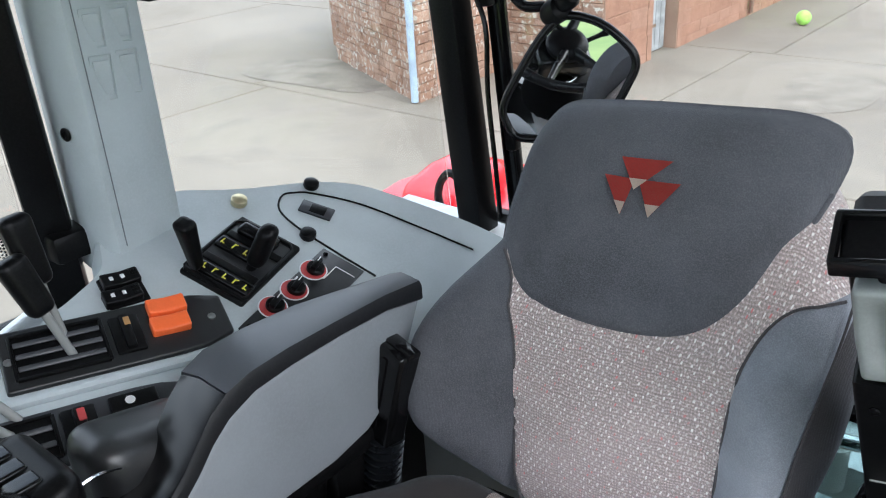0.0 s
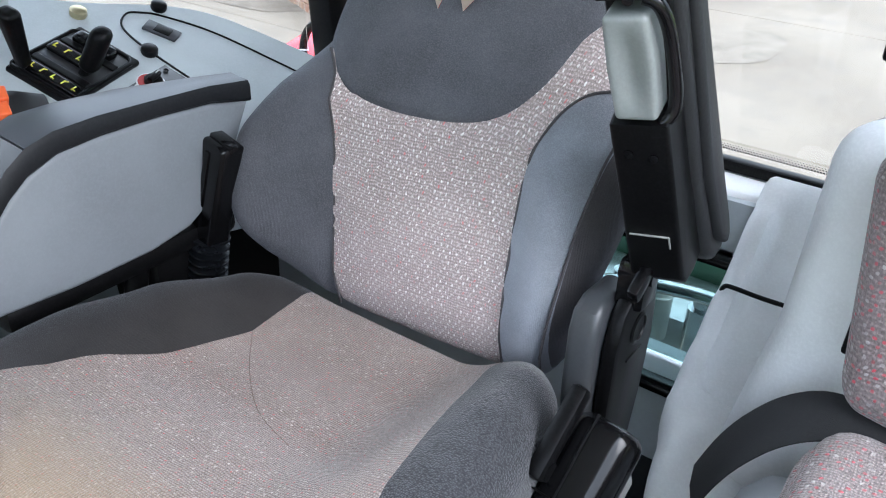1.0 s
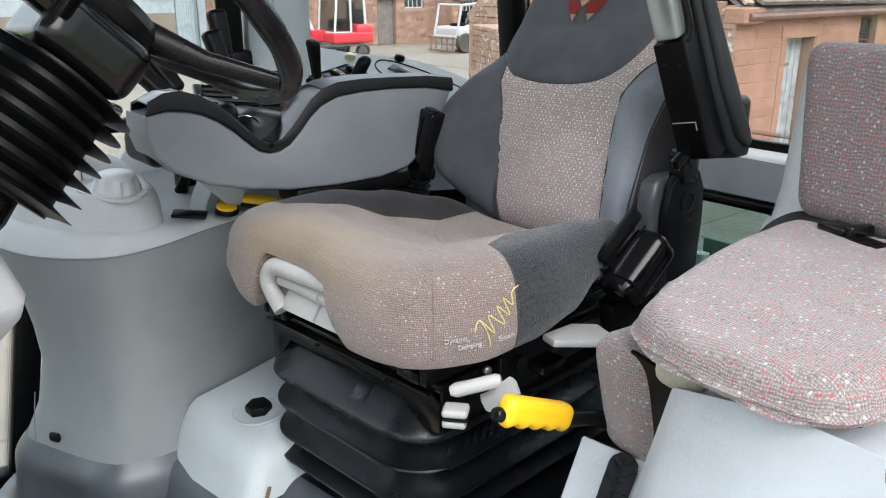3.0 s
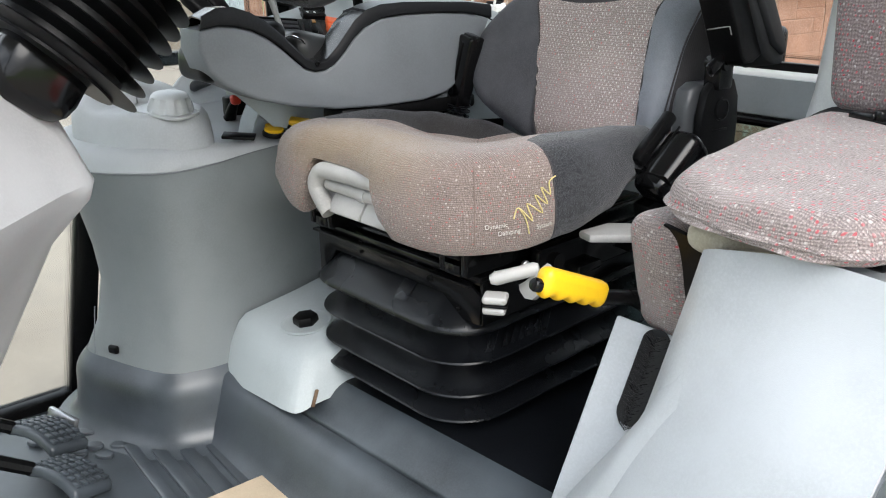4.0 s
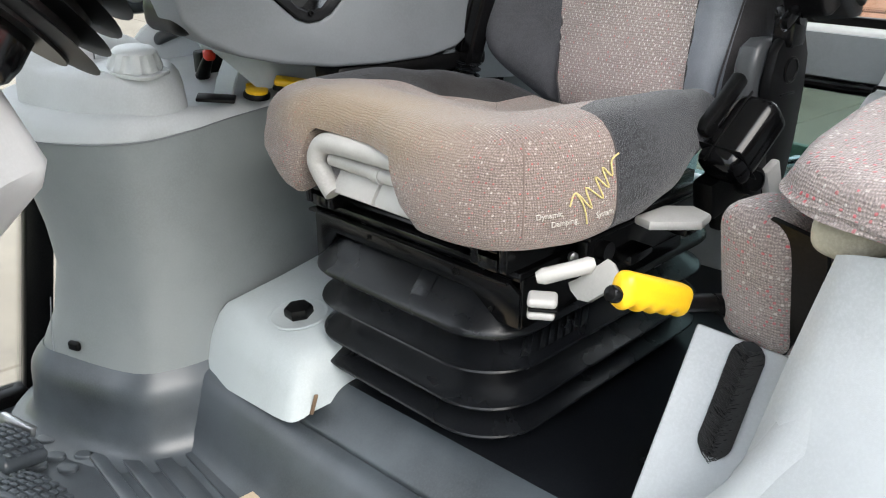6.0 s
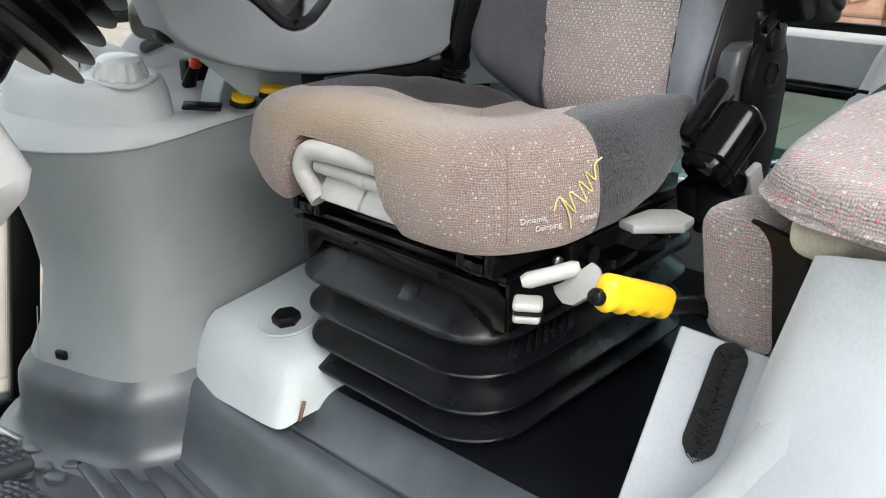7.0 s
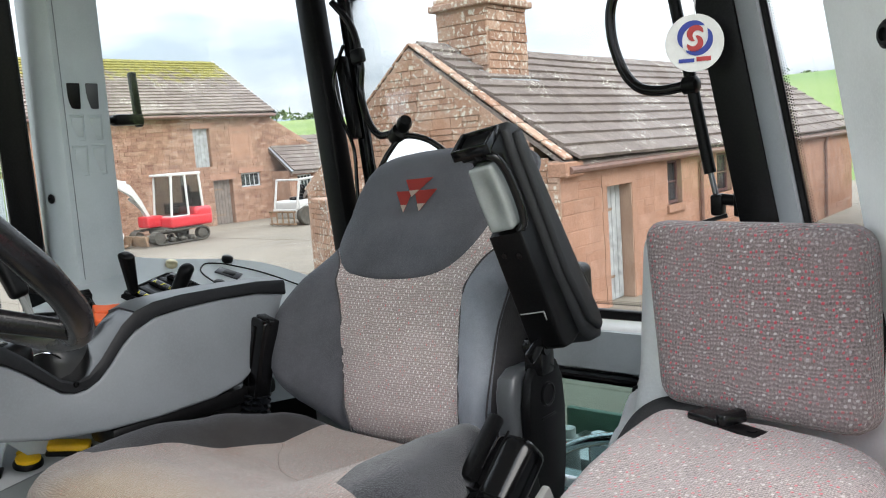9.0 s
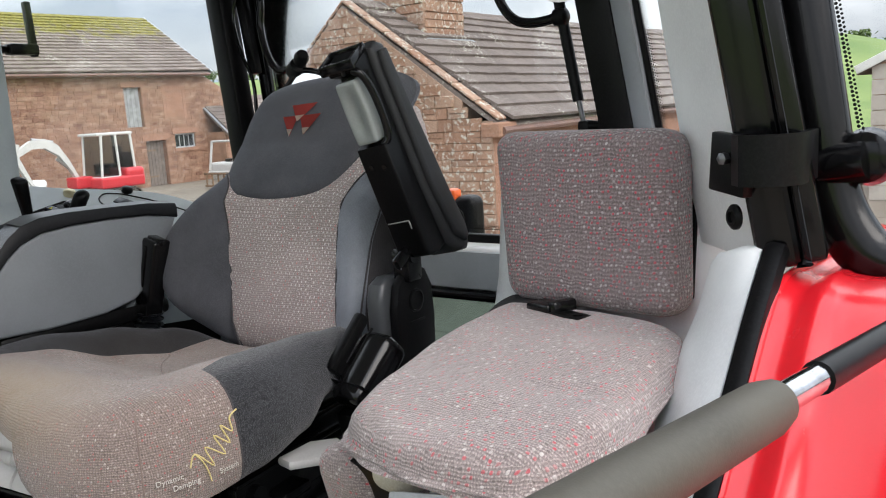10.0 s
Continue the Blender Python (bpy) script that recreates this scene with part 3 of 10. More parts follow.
for k, (d, h) in enumerate(((1500, -10), (1900, 60), (2500, 118), (3200, 60))):
    rows.append([(math.cos(radians(a)) * d, math.sin(radians(a)) * d, h * (0.75 + 0.5 * noise.noise(Vector((a * 0.05, k * 0.1, 0)))) if h > 0 else h) for a in range(30, 171, 2)])
far = finish("backdrop", skin(rows), FAR_HILL)
tagged(far, "far hills under the cloud, blue with haze in their colour", "hills", kind="structure")

yard = finish("yard", sheet(-34, 14, -14, 34, GROUND - 0.02), JOINT, smooth=False)
tagged(yard, "dirt-filled joints under the pale concrete yard", "yard", kind="structure")

slab_mesh = None
for i in range(9):
    for j in range(10):
        if slab_mesh is None:
            bm = box((4.975, 4.475, 0.06), (0, 0, -0.03), 0.012, 1)
            ob = finish("slab", bm, CONCRETE, smooth=False)
            slab_mesh = ob.data
        else:
            ob = new("slab", slab_mesh)
        ob.parent = yard
        ob.location = (-31.3 + 5.0 * i + 0.3 * (j % 2), -9.0 + 4.5 * j, GROUND + random.uniform(-0.004, 0.004))

WET = Nodes("damp_concrete")
wp = WET.add("ShaderNodeNewGeometry").outputs["Position"]
WET.base(WET.ramp(WET.noise(wp, 2.5, 6, 0.65), (0.35, (0.12, 0.1, 0.076)), (0.65, (0.2, 0.172, 0.134))))
WET.rough(0.75)
for (cx, cy, rx, ry) in ((-2.3, 9.75, 0.55, 0.85), (-8.3, 7.6, 1.5, 0.7)):
    bm = bmesh.new()
    ring = [bm.verts.new((cx + rx * (1 + 0.35 * noise.noise(Vector((math.cos(a) * 1.5, math.sin(a) * 1.5, cx)))) * math.cos(a), cy + ry * (1 + 0.35 * noise.noise(Vector((math.cos(a) * 1.5, math.sin(a) * 1.5, cy)))) * math.sin(a), GROUND + 0.006)) for a in [2 * math.pi * k / 48 for k in range(48)]]
    bm.faces.new(ring)
    ob = finish("damp_patch", bm, WET.mat)
    tagged(ob, "dark damp patch drying on the concrete yard", "stain", kind="structure")


def wall_with_holes(u0, u1, z0, z1, holes, put, depth, name, mat, parent):
    """A wall in the plane of (u, z), cut by rectangular holes (u0, u1, z0, z1); put(u, z, d) places a point."""
    us = sorted({u0, u1, *[h[0] for h in holes], *[h[1] for h in holes]})
    zs = sorted({z0, z1, *[h[2] for h in holes], *[h[3] for h in holes]})
    bm = bmesh.new()
    solid = lambda u, z: u0 < u < u1 and z0 < z < z1 and not any(h[0] < u < h[1] and h[2] < z < h[3] for h in holes)
    for ua, ub in zip(us, us[1:]):
        for za, zb in zip(zs, zs[1:]):
            if not solid((ua + ub) / 2, (za + zb) / 2):
                continue
            for d in (0, depth):
                bm.faces.new([bm.verts.new(put(*c, d)) for c in ((ua, za), (ub, za), (ub, zb), (ua, zb))])
            for (a, b, probe) in (((ua, za), (ub, za), ((ua + ub) / 2, za - 1e-3)), ((ua, zb), (ub, zb), ((ua + ub) / 2, zb + 1e-3)), ((ua, za), (ua, zb), (ua - 1e-3, (za + zb) / 2)), ((ub, za), (ub, zb), (ub + 1e-3, (za + zb) / 2))):
                if not solid(*probe):
                    bm.faces.new([bm.verts.new(put(*c)) for c in ((*a, 0), (*b, 0), (*b, depth), (*a, depth))])
    bmesh.ops.remove_doubles(bm, verts=bm.verts, dist=1e-4)
    return part(name, bm, mat, parent, smooth=False)


BOARD = plastic("weathered_grey_boards", (0.3, 0.31, 0.31), 0.75, 60, 0.3, 0.4)
BOARD_BROWN = plastic("weathered_brown_boards", (0.17, 0.14, 0.12), 0.8, 60, 0.3, 0.4)
DARK = plastic("dark_interior", (0.02, 0.018, 0.016), 0.9)
LEAD = metal("lead_flashing", (0.45, 0.48, 0.5), 0.5)

# stone outhouse beside the tractor
HX, HY0, HY1, EAVE, RIDGE_X, RIDGE = -4.78, 9.0, 24.0, 1.86, -7.2, 3.62
house = thing("stone_outhouse", "red sandstone outhouse with a stone slate roof and chimney", "outbuilding", (HX, HY0, GROUND))
front_holes = [(10.25, 11.0, GROUND - 0.3, 1.42), (12.3, 12.85, 0.95, 1.66), (14.4, 15.1, 0.95, 1.66)]
wall_with_holes(HY0, HY1, GROUND - 0.3, EAVE, front_holes, lambda u, z, d: (HX - d, u, z), 0.45, "front_wall", MORTAR, house)
part("gable_wall", prism([(HX - 0.451, GROUND - 0.3), (-9.62, GROUND - 0.3), (-9.62, 1.62), (RIDGE_X, RIDGE - 0.06), (HX - 0.451, EAVE + 0.28)], HY0, HY0 + 0.45, "y", 0), MORTAR, house, smooth=False)
part("back_wall", box((0.45, HY1 - HY0 - 0.9, 1.9), (-9.4, (HY0 + HY1) / 2, 0.6), 0), MORTAR, house, smooth=False)
part("end_wall", prism([(HX - 0.451, GROUND), (-9.62, GROUND), (-9.62, 1.62), (RIDGE_X, RIDGE - 0.06), (HX - 0.451, EAVE + 0.28)], HY1 - 0.45, HY1, "y", 0), MORTAR, house, smooth=False)
roof_part = part("roof", join(
    prism([(HX + 0.12, EAVE - 0.06), (RIDGE_X, RIDGE - 0.03), (RIDGE_X, RIDGE - 0.12), (HX + 0.12, EAVE - 0.12)], HY0 + 0.02, HY1, "y", 0),
    prism([(-9.75, 1.52), (RIDGE_X, RIDGE - 0.03), (RIDGE_X, RIDGE - 0.12), (-9.75, 1.44)], HY0 + 0.02, HY1, "y", 0)), SLATE, house, smooth=False)
chim = part("chimney", box((0.93, 1.03, 1.6), (-6.9, 10.45, 3.45), 0.01), MORTAR, house, smooth=False)

barn = thing("stone_barn", "long sandstone barn with a mossy slate roof", "barn", (-26, 16, GROUND))
barn_holes = [(18.22, 18.95, 1.9, 3.38), (18.9, 19.79, GROUND - 0.3, 1.4), (20.22, 21.18, 1.05, 1.59)]
wall_with_holes(4.0, 21.9, GROUND - 0.3, 4.0, barn_holes, lambda u, z, d: (-26 - d, u, z), 0.5, "front_wall", BARN_STONE, barn)
part("end_wall", prism([(21.905, GROUND - 0.3), (26.5, GROUND - 0.3), (26.5, 1.2), (23.6, 2.83), (21.905, 3.75)], -26.5, -26.0, "x", 0), BARN_STONE, barn, smooth=False)
part("roof", prism([(-25.75, 3.9), (-29.5, 6.25), (-33.2, 3.9), (-33.2, 3.75), (-29.5, 6.1), (-25.75, 3.75)], 4.0, 22.0, "y", 0), SLATE_MOSS, barn, smooth=False)


# ---- tractor cab: floor, roof, posts and glass ----
def post(name, a, b, w, d, mat, label, cat="post", bev=0.008, side=(1, 0, 0)):
    """A slanting post from a to b with a cross-section w by d."""
    a, b = Vector(a), Vector(b)
    bm = moved(box((w, d, (b - a).length), (0, 0, 0), bev, 2), framed((a + b) / 2, b - a, side))
    return tagged(finish(name, bm, mat), label, cat, kind="structure")


FLOOR = 1.2
cab_floor = finish("cab_floor", box((1.62, 2.0, 0.05), (0.03, -0.15, FLOOR - 0.025), 0.008), MAT_RUBBER)
tagged(cab_floor, "black rubber floor mat of the tractor cab", "floor", kind="structure")
# raised plinth under the seat, with a rolled front edge
MAT = 1.25
step = [(-0.03, MAT - 0.001), (-0.005, MAT + 0.003), (0.012, MAT + 0.014), (0.024, MAT + 0.034), (0.04, 1.318), (0.052, 1.346), (0.06, 1.358), (0.068, 1.365), (0.076, 1.369), (0.084, 1.37), (0.086, 1.36)]
plate = [(0.088, 1.355), (0.0885, 1.371), (0.091, 1.374), (0.12, 1.394), (0.134, 1.404), (0.144, 1.409), (0.155, 1.412)]
turned = lambda x, y: y + 0.12 * (x + 0.13) * max(0.0, min(1.0, (y + 0.03) / 0.1))
across = (-0.42, -0.38, -0.2, -0.1, 0.0, 0.1, 0.2, 0.44)
part("mat_step", skin([[(x, turned(x, y), z) for y, z in step] for x in across]), MAT_RUBBER, cab_floor, "raised rubber step below the seat")
part("plinth_edge", skin([[(x, turned(x, y), z) for y, z in plate] for x in across]), MAT_RUBBER, cab_floor, "bevelled edge of the seat plinth")
part("plinth_top", skin([[(x, turned(x, y), z) for y, z in ((0.1551, 1.412), (0.165, 1.4135), (0.9, 1.414))] for x in across]), PLINTH, cab_floor, "smooth black plinth under the seat")
part("floor_mat", prism([(-0.6, -0.75), (0.5, -0.75), (0.5, 0.1), (-0.45, 0.1), (-0.6, -0.08)], FLOOR - 0.004, MAT, "z", 0.006), MAT_RUBBER, cab_floor, "thick rubber floor mat")
for x0, ya, yb in ((-0.415, -0.131, -0.11), (-0.386, -0.096, -0.073), (-0.366, -0.058, -0.033), (-0.343, -0.015, 0.018)):
    part("mat_rib", box((0.45, yb - ya, 0.012), (x0 + 0.225, (ya + yb) / 2, MAT + 0.001), 0.003), MAT_RUBBER, cab_floor, "raised tread rib")
for x, y in ((-0.547, -0.213), (-0.498, -0.167), (-0.474, -0.189), (-0.443, -0.17), (-0.416, -0.133), (-0.436, -0.2), (-0.504, -0.209), (-0.398, -0.205), (-0.4, -0.165), (-0.468, -0.228), (-0.52, -0.25), (-0.55, -0.17), (-0.425, -0.24), (-0.38, -0.24)):
    part("mat_stud", soft((0.0165, 0.0105, 0.006), 0.003, (x, y, MAT + 0.001), 6, lambda p: (p.x, p.y * math.sqrt(max(0.05, 1 - (p.x / 0.0175) ** 2)), p.z), turn=(0, 0, random.uniform(20, 55))), MAT_RUBBER, cab_floor, "raised stud")
cab_roof = finish("cab_roof", join(box((1.5, 2.3, 0.1), (-0.02, -0.1, 2.9), 0.03), box((1.42, 0.05, 0.1), (-0.05, 1.03, 2.83), 0.015)), GREY)
tagged(cab_roof, "light grey headliner under the cab roof", "ceiling", kind="structure")

post("post_rear_right", (-0.445, 0.965, 1.80), (-0.59, 1.0, 2.86), 0.05, 0.05, BLACK, "black rear cab post beside the console")
post("post_rear_right_rail", (-0.398, 1.01, 1.84), (-0.53, 1.045, 2.86), 0.03, 0.022, BLACK_GLOSS, "glossy black window frame rail with cut-outs")
post("post_rear_left", (0.467, 0.96, 1.83), (0.276, 0.97, 2.86), 0.060, 0.04, BLACK, "black rear cab post beside the passenger seat")
post("post_rear_left_trim", (0.509, 0.957, 1.83), (0.325, 0.967, 2.86), 0.034, 0.03, GREY_MID, "dark grey trim on the rear cab post")
post("post_rear_left_edge", (0.530, 0.957, 1.83), (0.346, 0.967, 2.86), 0.012, 0.012, BLACK, "black edge of the quarter window")
post("post_front_right", (-0.76, -0.62, 1.15), (-0.66, -0.5, 2.86), 0.06, 0.07, BLACK, "black front cab post")
post("post_front_left", (0.86, -1.25, 1.15), (0.72, -1.1, 2.86), 0.06, 0.07, BLACK, "black front cab post on the door side")
# side window frame, right-hand side
post("post_side_right", (-0.725, 0.40, 1.9), (-0.655, 0.36, 2.86), 0.05, 0.045, BLACK, "black window seal of the right-hand door", side=(0.5, 1, 0))
post("sill_side_right", (-0.76, -0.6, 1.885), (-0.75, 0.48, 1.885), 0.03, 0.028, BLACK, "black lower seal of the side window", "sill")
post("frame_side_right", (-0.755, -0.115, 1.2), (-0.75, -0.045, 1.6), 0.05, 0.03, BLACK, "black edge of the lower side window", side=(0, 1, 0))
post("frame_side_right_low", (-0.755, -0.6, 1.185), (-0.755, -0.13, 1.2), 0.05, 0.05, BLACK, "black lower edge of the side window")


def pane(name, pts, label):
    """A thin sheet of glass with two faces, from four corners."""
    bm = bmesh.new()
    a, b, c, d = (Vector(p) for p in pts)
    n = (b - a).cross(d - a).normalized() * 0.004
    lo, hi = [bm.verts.new(p) for p in (a, b, c, d)], [bm.verts.new(p + n) for p in (a, b, c, d)]
    bm.faces.new(lo[::-1])
    bm.faces.new(hi)
    for i in range(4):
        bm.faces.new((lo[i], lo[(i + 1) % 4], hi[(i + 1) % 4], hi[i]))
    ob = finish(name, bm, GLASS, smooth=False)
    ob.visible_shadow = False
    return tagged(ob, label, "window", kind="structure")


pane("window_1", [(-0.40, 1.03, 1.87), (0.44, 1.03, 1.87), (0.27, 1.07, 2.84), (-0.54, 1.07, 2.84)], "clear rear window of the cab")
pane("window_2", [(-0.77, -0.6, 1.2), (-0.77, 0.38, 1.2), (-0.68, 0.35, 2.84), (-0.68, -0.5, 2.84)], "clear side window with a warning sticker")
pane("window_3", [(-0.745, 0.56, 1.95), (-0.50, 0.95, 1.9), (-0.59, 0.98, 2.84), (-0.67, 0.56, 2.84)], "clear rear quarter window beside the console")
# the quarter window behind the passenger seat bows outwards
bow = []
for z in (1.86, 2.1, 2.35, 2.6, 2.84):
    k = (z - 1.86) / 0.98
    a, c = Vector((lerp(0.535, 0.357, k), 0.957 + 0.01 * k, z)), Vector((lerp(0.80, 0.69, k), 0.62, z))
    bow.append(spline([a, a + Vector((0.1, 0.006, 0)), a.lerp(c, 0.62) + Vector((0.07, 0.09, 0)), c], 5))
quarter = finish("window_4", skin(bow, thick=0.004), GLASS)
quarter.visible_shadow = False
tagged(quarter, "bowed clear rear quarter window beside the passenger seat", "window", kind="structure")

# ceramic dot borders
DOT = BLACK


def dots(name, a, b, rows, step, label, inward, flat):
    """Rows of shrinking black dots along a window edge."""
    a, b, inward, flat = Vector(a), Vector(b), Vector(inward).normalized(), Vector(flat).normalized()
    n = int((b - a).length / step)
    bms = bmesh.new()
    d = (b - a).normalized()
    for i in range(n):
        for r in range(rows):
            c = a + d * (i + 0.5 * (r % 2)) * step + inward * (r + 0.5) * step * 0.8
            rad = step * 0.42 * (1 - 0.22 * r)
            bms.faces.new([bms.verts.new(c + (d * math.cos(t) + inward * math.sin(t)) * rad + flat * 0.0008) for t in [k * math.pi / 3 for k in range(6)]])
    ob = finish(name, bms, DOT, smooth=False)
    return tagged(ob, label, "window edge", kind="stuff")


dots("dotted_border", (-0.4, 1.028, 1.887), (0.44, 1.028, 1.887), 3, 0.0038, "black ceramic dots along the rear window's edge", (0, 0, 1), (0, -1, 0))
dots("dotted_border", (0.531, 0.952, 1.87), (0.366, 0.962, 2.8), 3, 0.0042, "black ceramic dots along the quarter window's edge", (1, -0.3, 0.2), (-0.4, -1, 0))
dots("dotted_border", (-0.752, -0.14, 1.22), (-0.742, -0.07, 1.62), 4, 0.0042, "black ceramic dots along the lower side window's edge", (0, -1, 0.1), (1, 0, 0))
dots("dotted_border", (-0.752, -0.55, 1.213), (-0.752, -0.15, 1.228), 3, 0.0042, "black ceramic dots along the lower side window's edge", (0, 0, 1), (1, 0, 0))
dots("dotted_border", (-0.748, 0.345, 1.93), (-0.69, 0.315, 2.7), 3, 0.005, "black ceramic dots along the side window's edge", (0, -1, 0), (1, 0, 0))


# ---- driver's seat ----
def pad(outline, face, rim, walls, centre, put, rings=14, step=0.012):
    """An upholstered pad over a closed outline of (a, b): face(a, b) is its height c, rim the radius of its edge,
    walls(a, b) a list of (outward, c) for the sides below the edge; put(a, b, c) places a point."""
    line, c0 = [], Vector((*centre, 0))
    dense = spline([(a, b, 0) for a, b in outline], 10, True)
    last = None
    for q in dense:
        if last is None or (q - last).length > step:
            line.append(q)
            last = q
    m = len(line)
    nrm = []
    for i, q in enumerate(line):
        d = (line[(i + 1) % m] - line[i - 1]).normalized()
        n = Vector((d.y, -d.x, 0))
        nrm.append(n if n.dot(q - c0) > 0 else -n)
    bm = bmesh.new()
    rows = []
    for w in reversed(range(len(walls(line[0].x, line[0].y)))):
        row = []
        for q, n in zip(line, nrm):
            out, c = walls(q.x, q.y)[w]
            row.append(bm.verts.new(put(q.x + n.x * out, q.y + n.y * out, c)))
        rows.append(row)
    insets = [rim * (1 - math.cos(radians(15 * k))) for k in range(7)]
    for d in insets:
        row = []
        for q, n in zip(line, nrm):
            p = q - n * d
            fall = rim - math.sqrt(max(0.0, rim * rim - (rim - d) ** 2))
            row.append(bm.verts.new(put(p.x, p.y, face(p.x, p.y) - fall)))
        rows.append(row)
    for k in range(1, rings + 1):
        row = []
        for q, n in zip(line, nrm):
            p = (q - n * rim).lerp(c0, k / rings * 0.985)
            row.append(bm.verts.new(put(p.x, p.y, face(p.x, p.y))))
        rows.append(row)
    for a, b in zip(rows, rows[1:]):
        for k in range(m):
            bm.faces.new((a[k], a[(k + 1) % m], b[(k + 1) % m], b[k]))
    bm.faces.new(rows[0])
    bm.faces.new(rows[-1])
    return bm


def cut_along(bm, pts, axis):
    """Cuts a mesh along a polyline given in the plane across the axis ('y' or 'z')."""
    for (a, b), (c, d) in zip(pts, pts[1:]):
        co, no = ((a, 0, b), (d - b, 0, a - c)) if axis == "y" else ((a, b, 0), (d - b, a - c, 0))
        lo, hi = (min(a, c) - 0.02, min(b, d) - 0.02), (max(a, c) + 0.02, max(b, d) + 0.02)
        near = [f for f in bm.faces if any(lo[0] < v.co.x < hi[0] and lo[1] < (v.co.z if axis == "y" else v.co.y) < hi[1] for v in f.verts)]
        geom = near + list({e for f in near for e in f.edges}) + list({v for f in near for v in f.verts})
        bmesh.ops.bisect_plane(bm, geom=geom, dist=1e-5, plane_co=co, plane_no=no)


def inside(poly, a, b):
    """Whether (a, b) lies within a closed polygon."""
    hit = False
    for (x0, y0), (x1, y1) in zip(poly, poly[1:] + poly[:1]):
        if (y0 > b) != (y1 > b) and a < x0 + (b - y0) / (y1 - y0) * (x1 - x0):
            hit = not hit
    return hit


def take(bm, test):
    """Two meshes out of one: the faces whose middle passes the test, and the rest."""
    out = []
    for want in (True, False):
        b = bm.copy()
        bmesh.ops.delete(b, geom=[f for f in b.faces if bool(test(f.calc_center_median())) != want], context="FACES")
        out.append(b)
    bm.free()
    return out


SX = 0.018
seat = thing("driver_seat", "sprung tractor seat in flecked cloth with charcoal side panels", "seat", (SX, 0.3, 1.39))
SEAT_YAW = 0.06                  # the seat is turned a little towards the door


def back_y(x, z):
    """Depth of the front of the backrest."""
    y = 0.575 + 0.16 * (z - 1.78) + SEAT_YAW * x + 0.9 * max(0.0, z - 1.995) + 0.3 * max(0.0, 1.80 - z)
    y -= 0.01 * math.exp(-(((z - 1.87) / 0.07) ** 2)) * max(0.0, 1 - (x / 0.11) ** 2)
    up = smooth_at([(1.74, 0.3), (1.84, 1.0), (1.93, 0.9), (2.04, 0.0)], z)
    if x < -0.1:
        y -= 0.05 * min(1.0, (-0.1 - x) / 0.13) ** 1.4 * up
    elif x > 0.1:
        y -= 0.026 * math.sin(min(1.0, (x - 0.1) / 0.075) * math.pi / 2) * up
        y += 1.6 * max(0.0, x - 0.16) ** 1.2
    for s in (-0.112, 0.118):
        y += 0.005 * math.exp(-(((x - s) / 0.006) ** 2)) * smooth_at([(2.0, 1.0), (2.05, 0.0)], z)
    return y


BACK_LINE = [(-0.09, 1.738), (-0.14, 1.75), (-0.19, 1.786), (-0.226, 1.825), (-0.243, 1.872), (-0.242, 1.924), (-0.226, 1.97), (-0.201, 2.009), (-0.182, 2.036), (-0.17, 2.063), (-0.15, 2.09), (-0.12, 2.125), (-0.02, 2.14), (0.09, 2.14), (0.135, 2.11), (0.162, 2.082), (0.184, 2.048), (0.2, 1.99), (0.202, 1.93), (0.192, 1.865), (0.178, 1.80), (0.165, 1.752), (0.12, 1.738), (0.0, 1.736)]
body = pad(BACK_LINE, lambda a, b: -back_y(a, b), 0.036, lambda a, b: [(0.0, -back_y(a, b) - 0.06), (-0.008, -back_y(a, b) - 0.085), (-0.03, -back_y(a, b) - 0.095)], (0.0, 1.93), lambda a, b, c: (a, -c, b), 16, 0.008)
L_SEAM = [(-0.094, 1.72), (-0.103, 1.80), (-0.113, 1.89), (-0.117, 1.95), (-0.124, 1.985), (-0.138, 2.016), (-0.162, 2.036), (-0.21, 2.048)]
R_SEAM = [(0.124, 1.72), (0.121, 1.80), (0.117, 1.86), (0.116, 1.92), (0.117, 1.975), (0.121, 2.008), (0.131, 2.032), (0.15, 2.047), (0.18, 2.053), (0.26, 2.055)]
F_SEAM = [(0.166, 1.72), (0.172, 1.80), (0.175, 1.846), (0.181, 1.93), (0.187, 2.0), (0.186, 2.05), (0.184, 2.09)]
for lineset in (L_SEAM, R_SEAM, F_SEAM):
    cut_along(body, lineset, "y")
right_wing, rest = take(body, lambda c: inside(L_SEAM + [(-0.4, 2.048), (-0.4, 1.6), (-0.094, 1.6)], c.x, c.z))
left_wing, middle = take(rest, lambda c: inside(R_SEAM + [(0.4, 2.055), (0.4, 1.6), (0.124, 1.6)], c.x, c.z))
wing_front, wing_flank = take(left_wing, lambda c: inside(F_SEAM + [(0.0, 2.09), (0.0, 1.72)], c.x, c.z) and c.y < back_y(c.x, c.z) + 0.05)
back = part("backrest", middle, FLECK, seat, "backrest panel in pale flecked cloth", uv=True)
wing = part("side_wing", wing_front, VELOUR_LIT, seat, "grey velour side wing, paler with door light in its colour")
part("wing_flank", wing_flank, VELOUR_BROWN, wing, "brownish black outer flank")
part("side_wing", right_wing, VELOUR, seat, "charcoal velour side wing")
for pts, r, owner in ((L_SEAM[:-1], 0.0016, back), (R_SEAM[:-1], 0.0016, back), (F_SEAM[:-1], 0.0014, wing)):
    run = [(p.x, back_y(p.x, p.z) - 0.0004, p.z) for p in spline([(a, 0, b) for a, b in pts], 6) if p.z > 1.752]
    part("seam", tube(run, r, 6), VELOUR_BROWN, owner, "dark stitched seam")

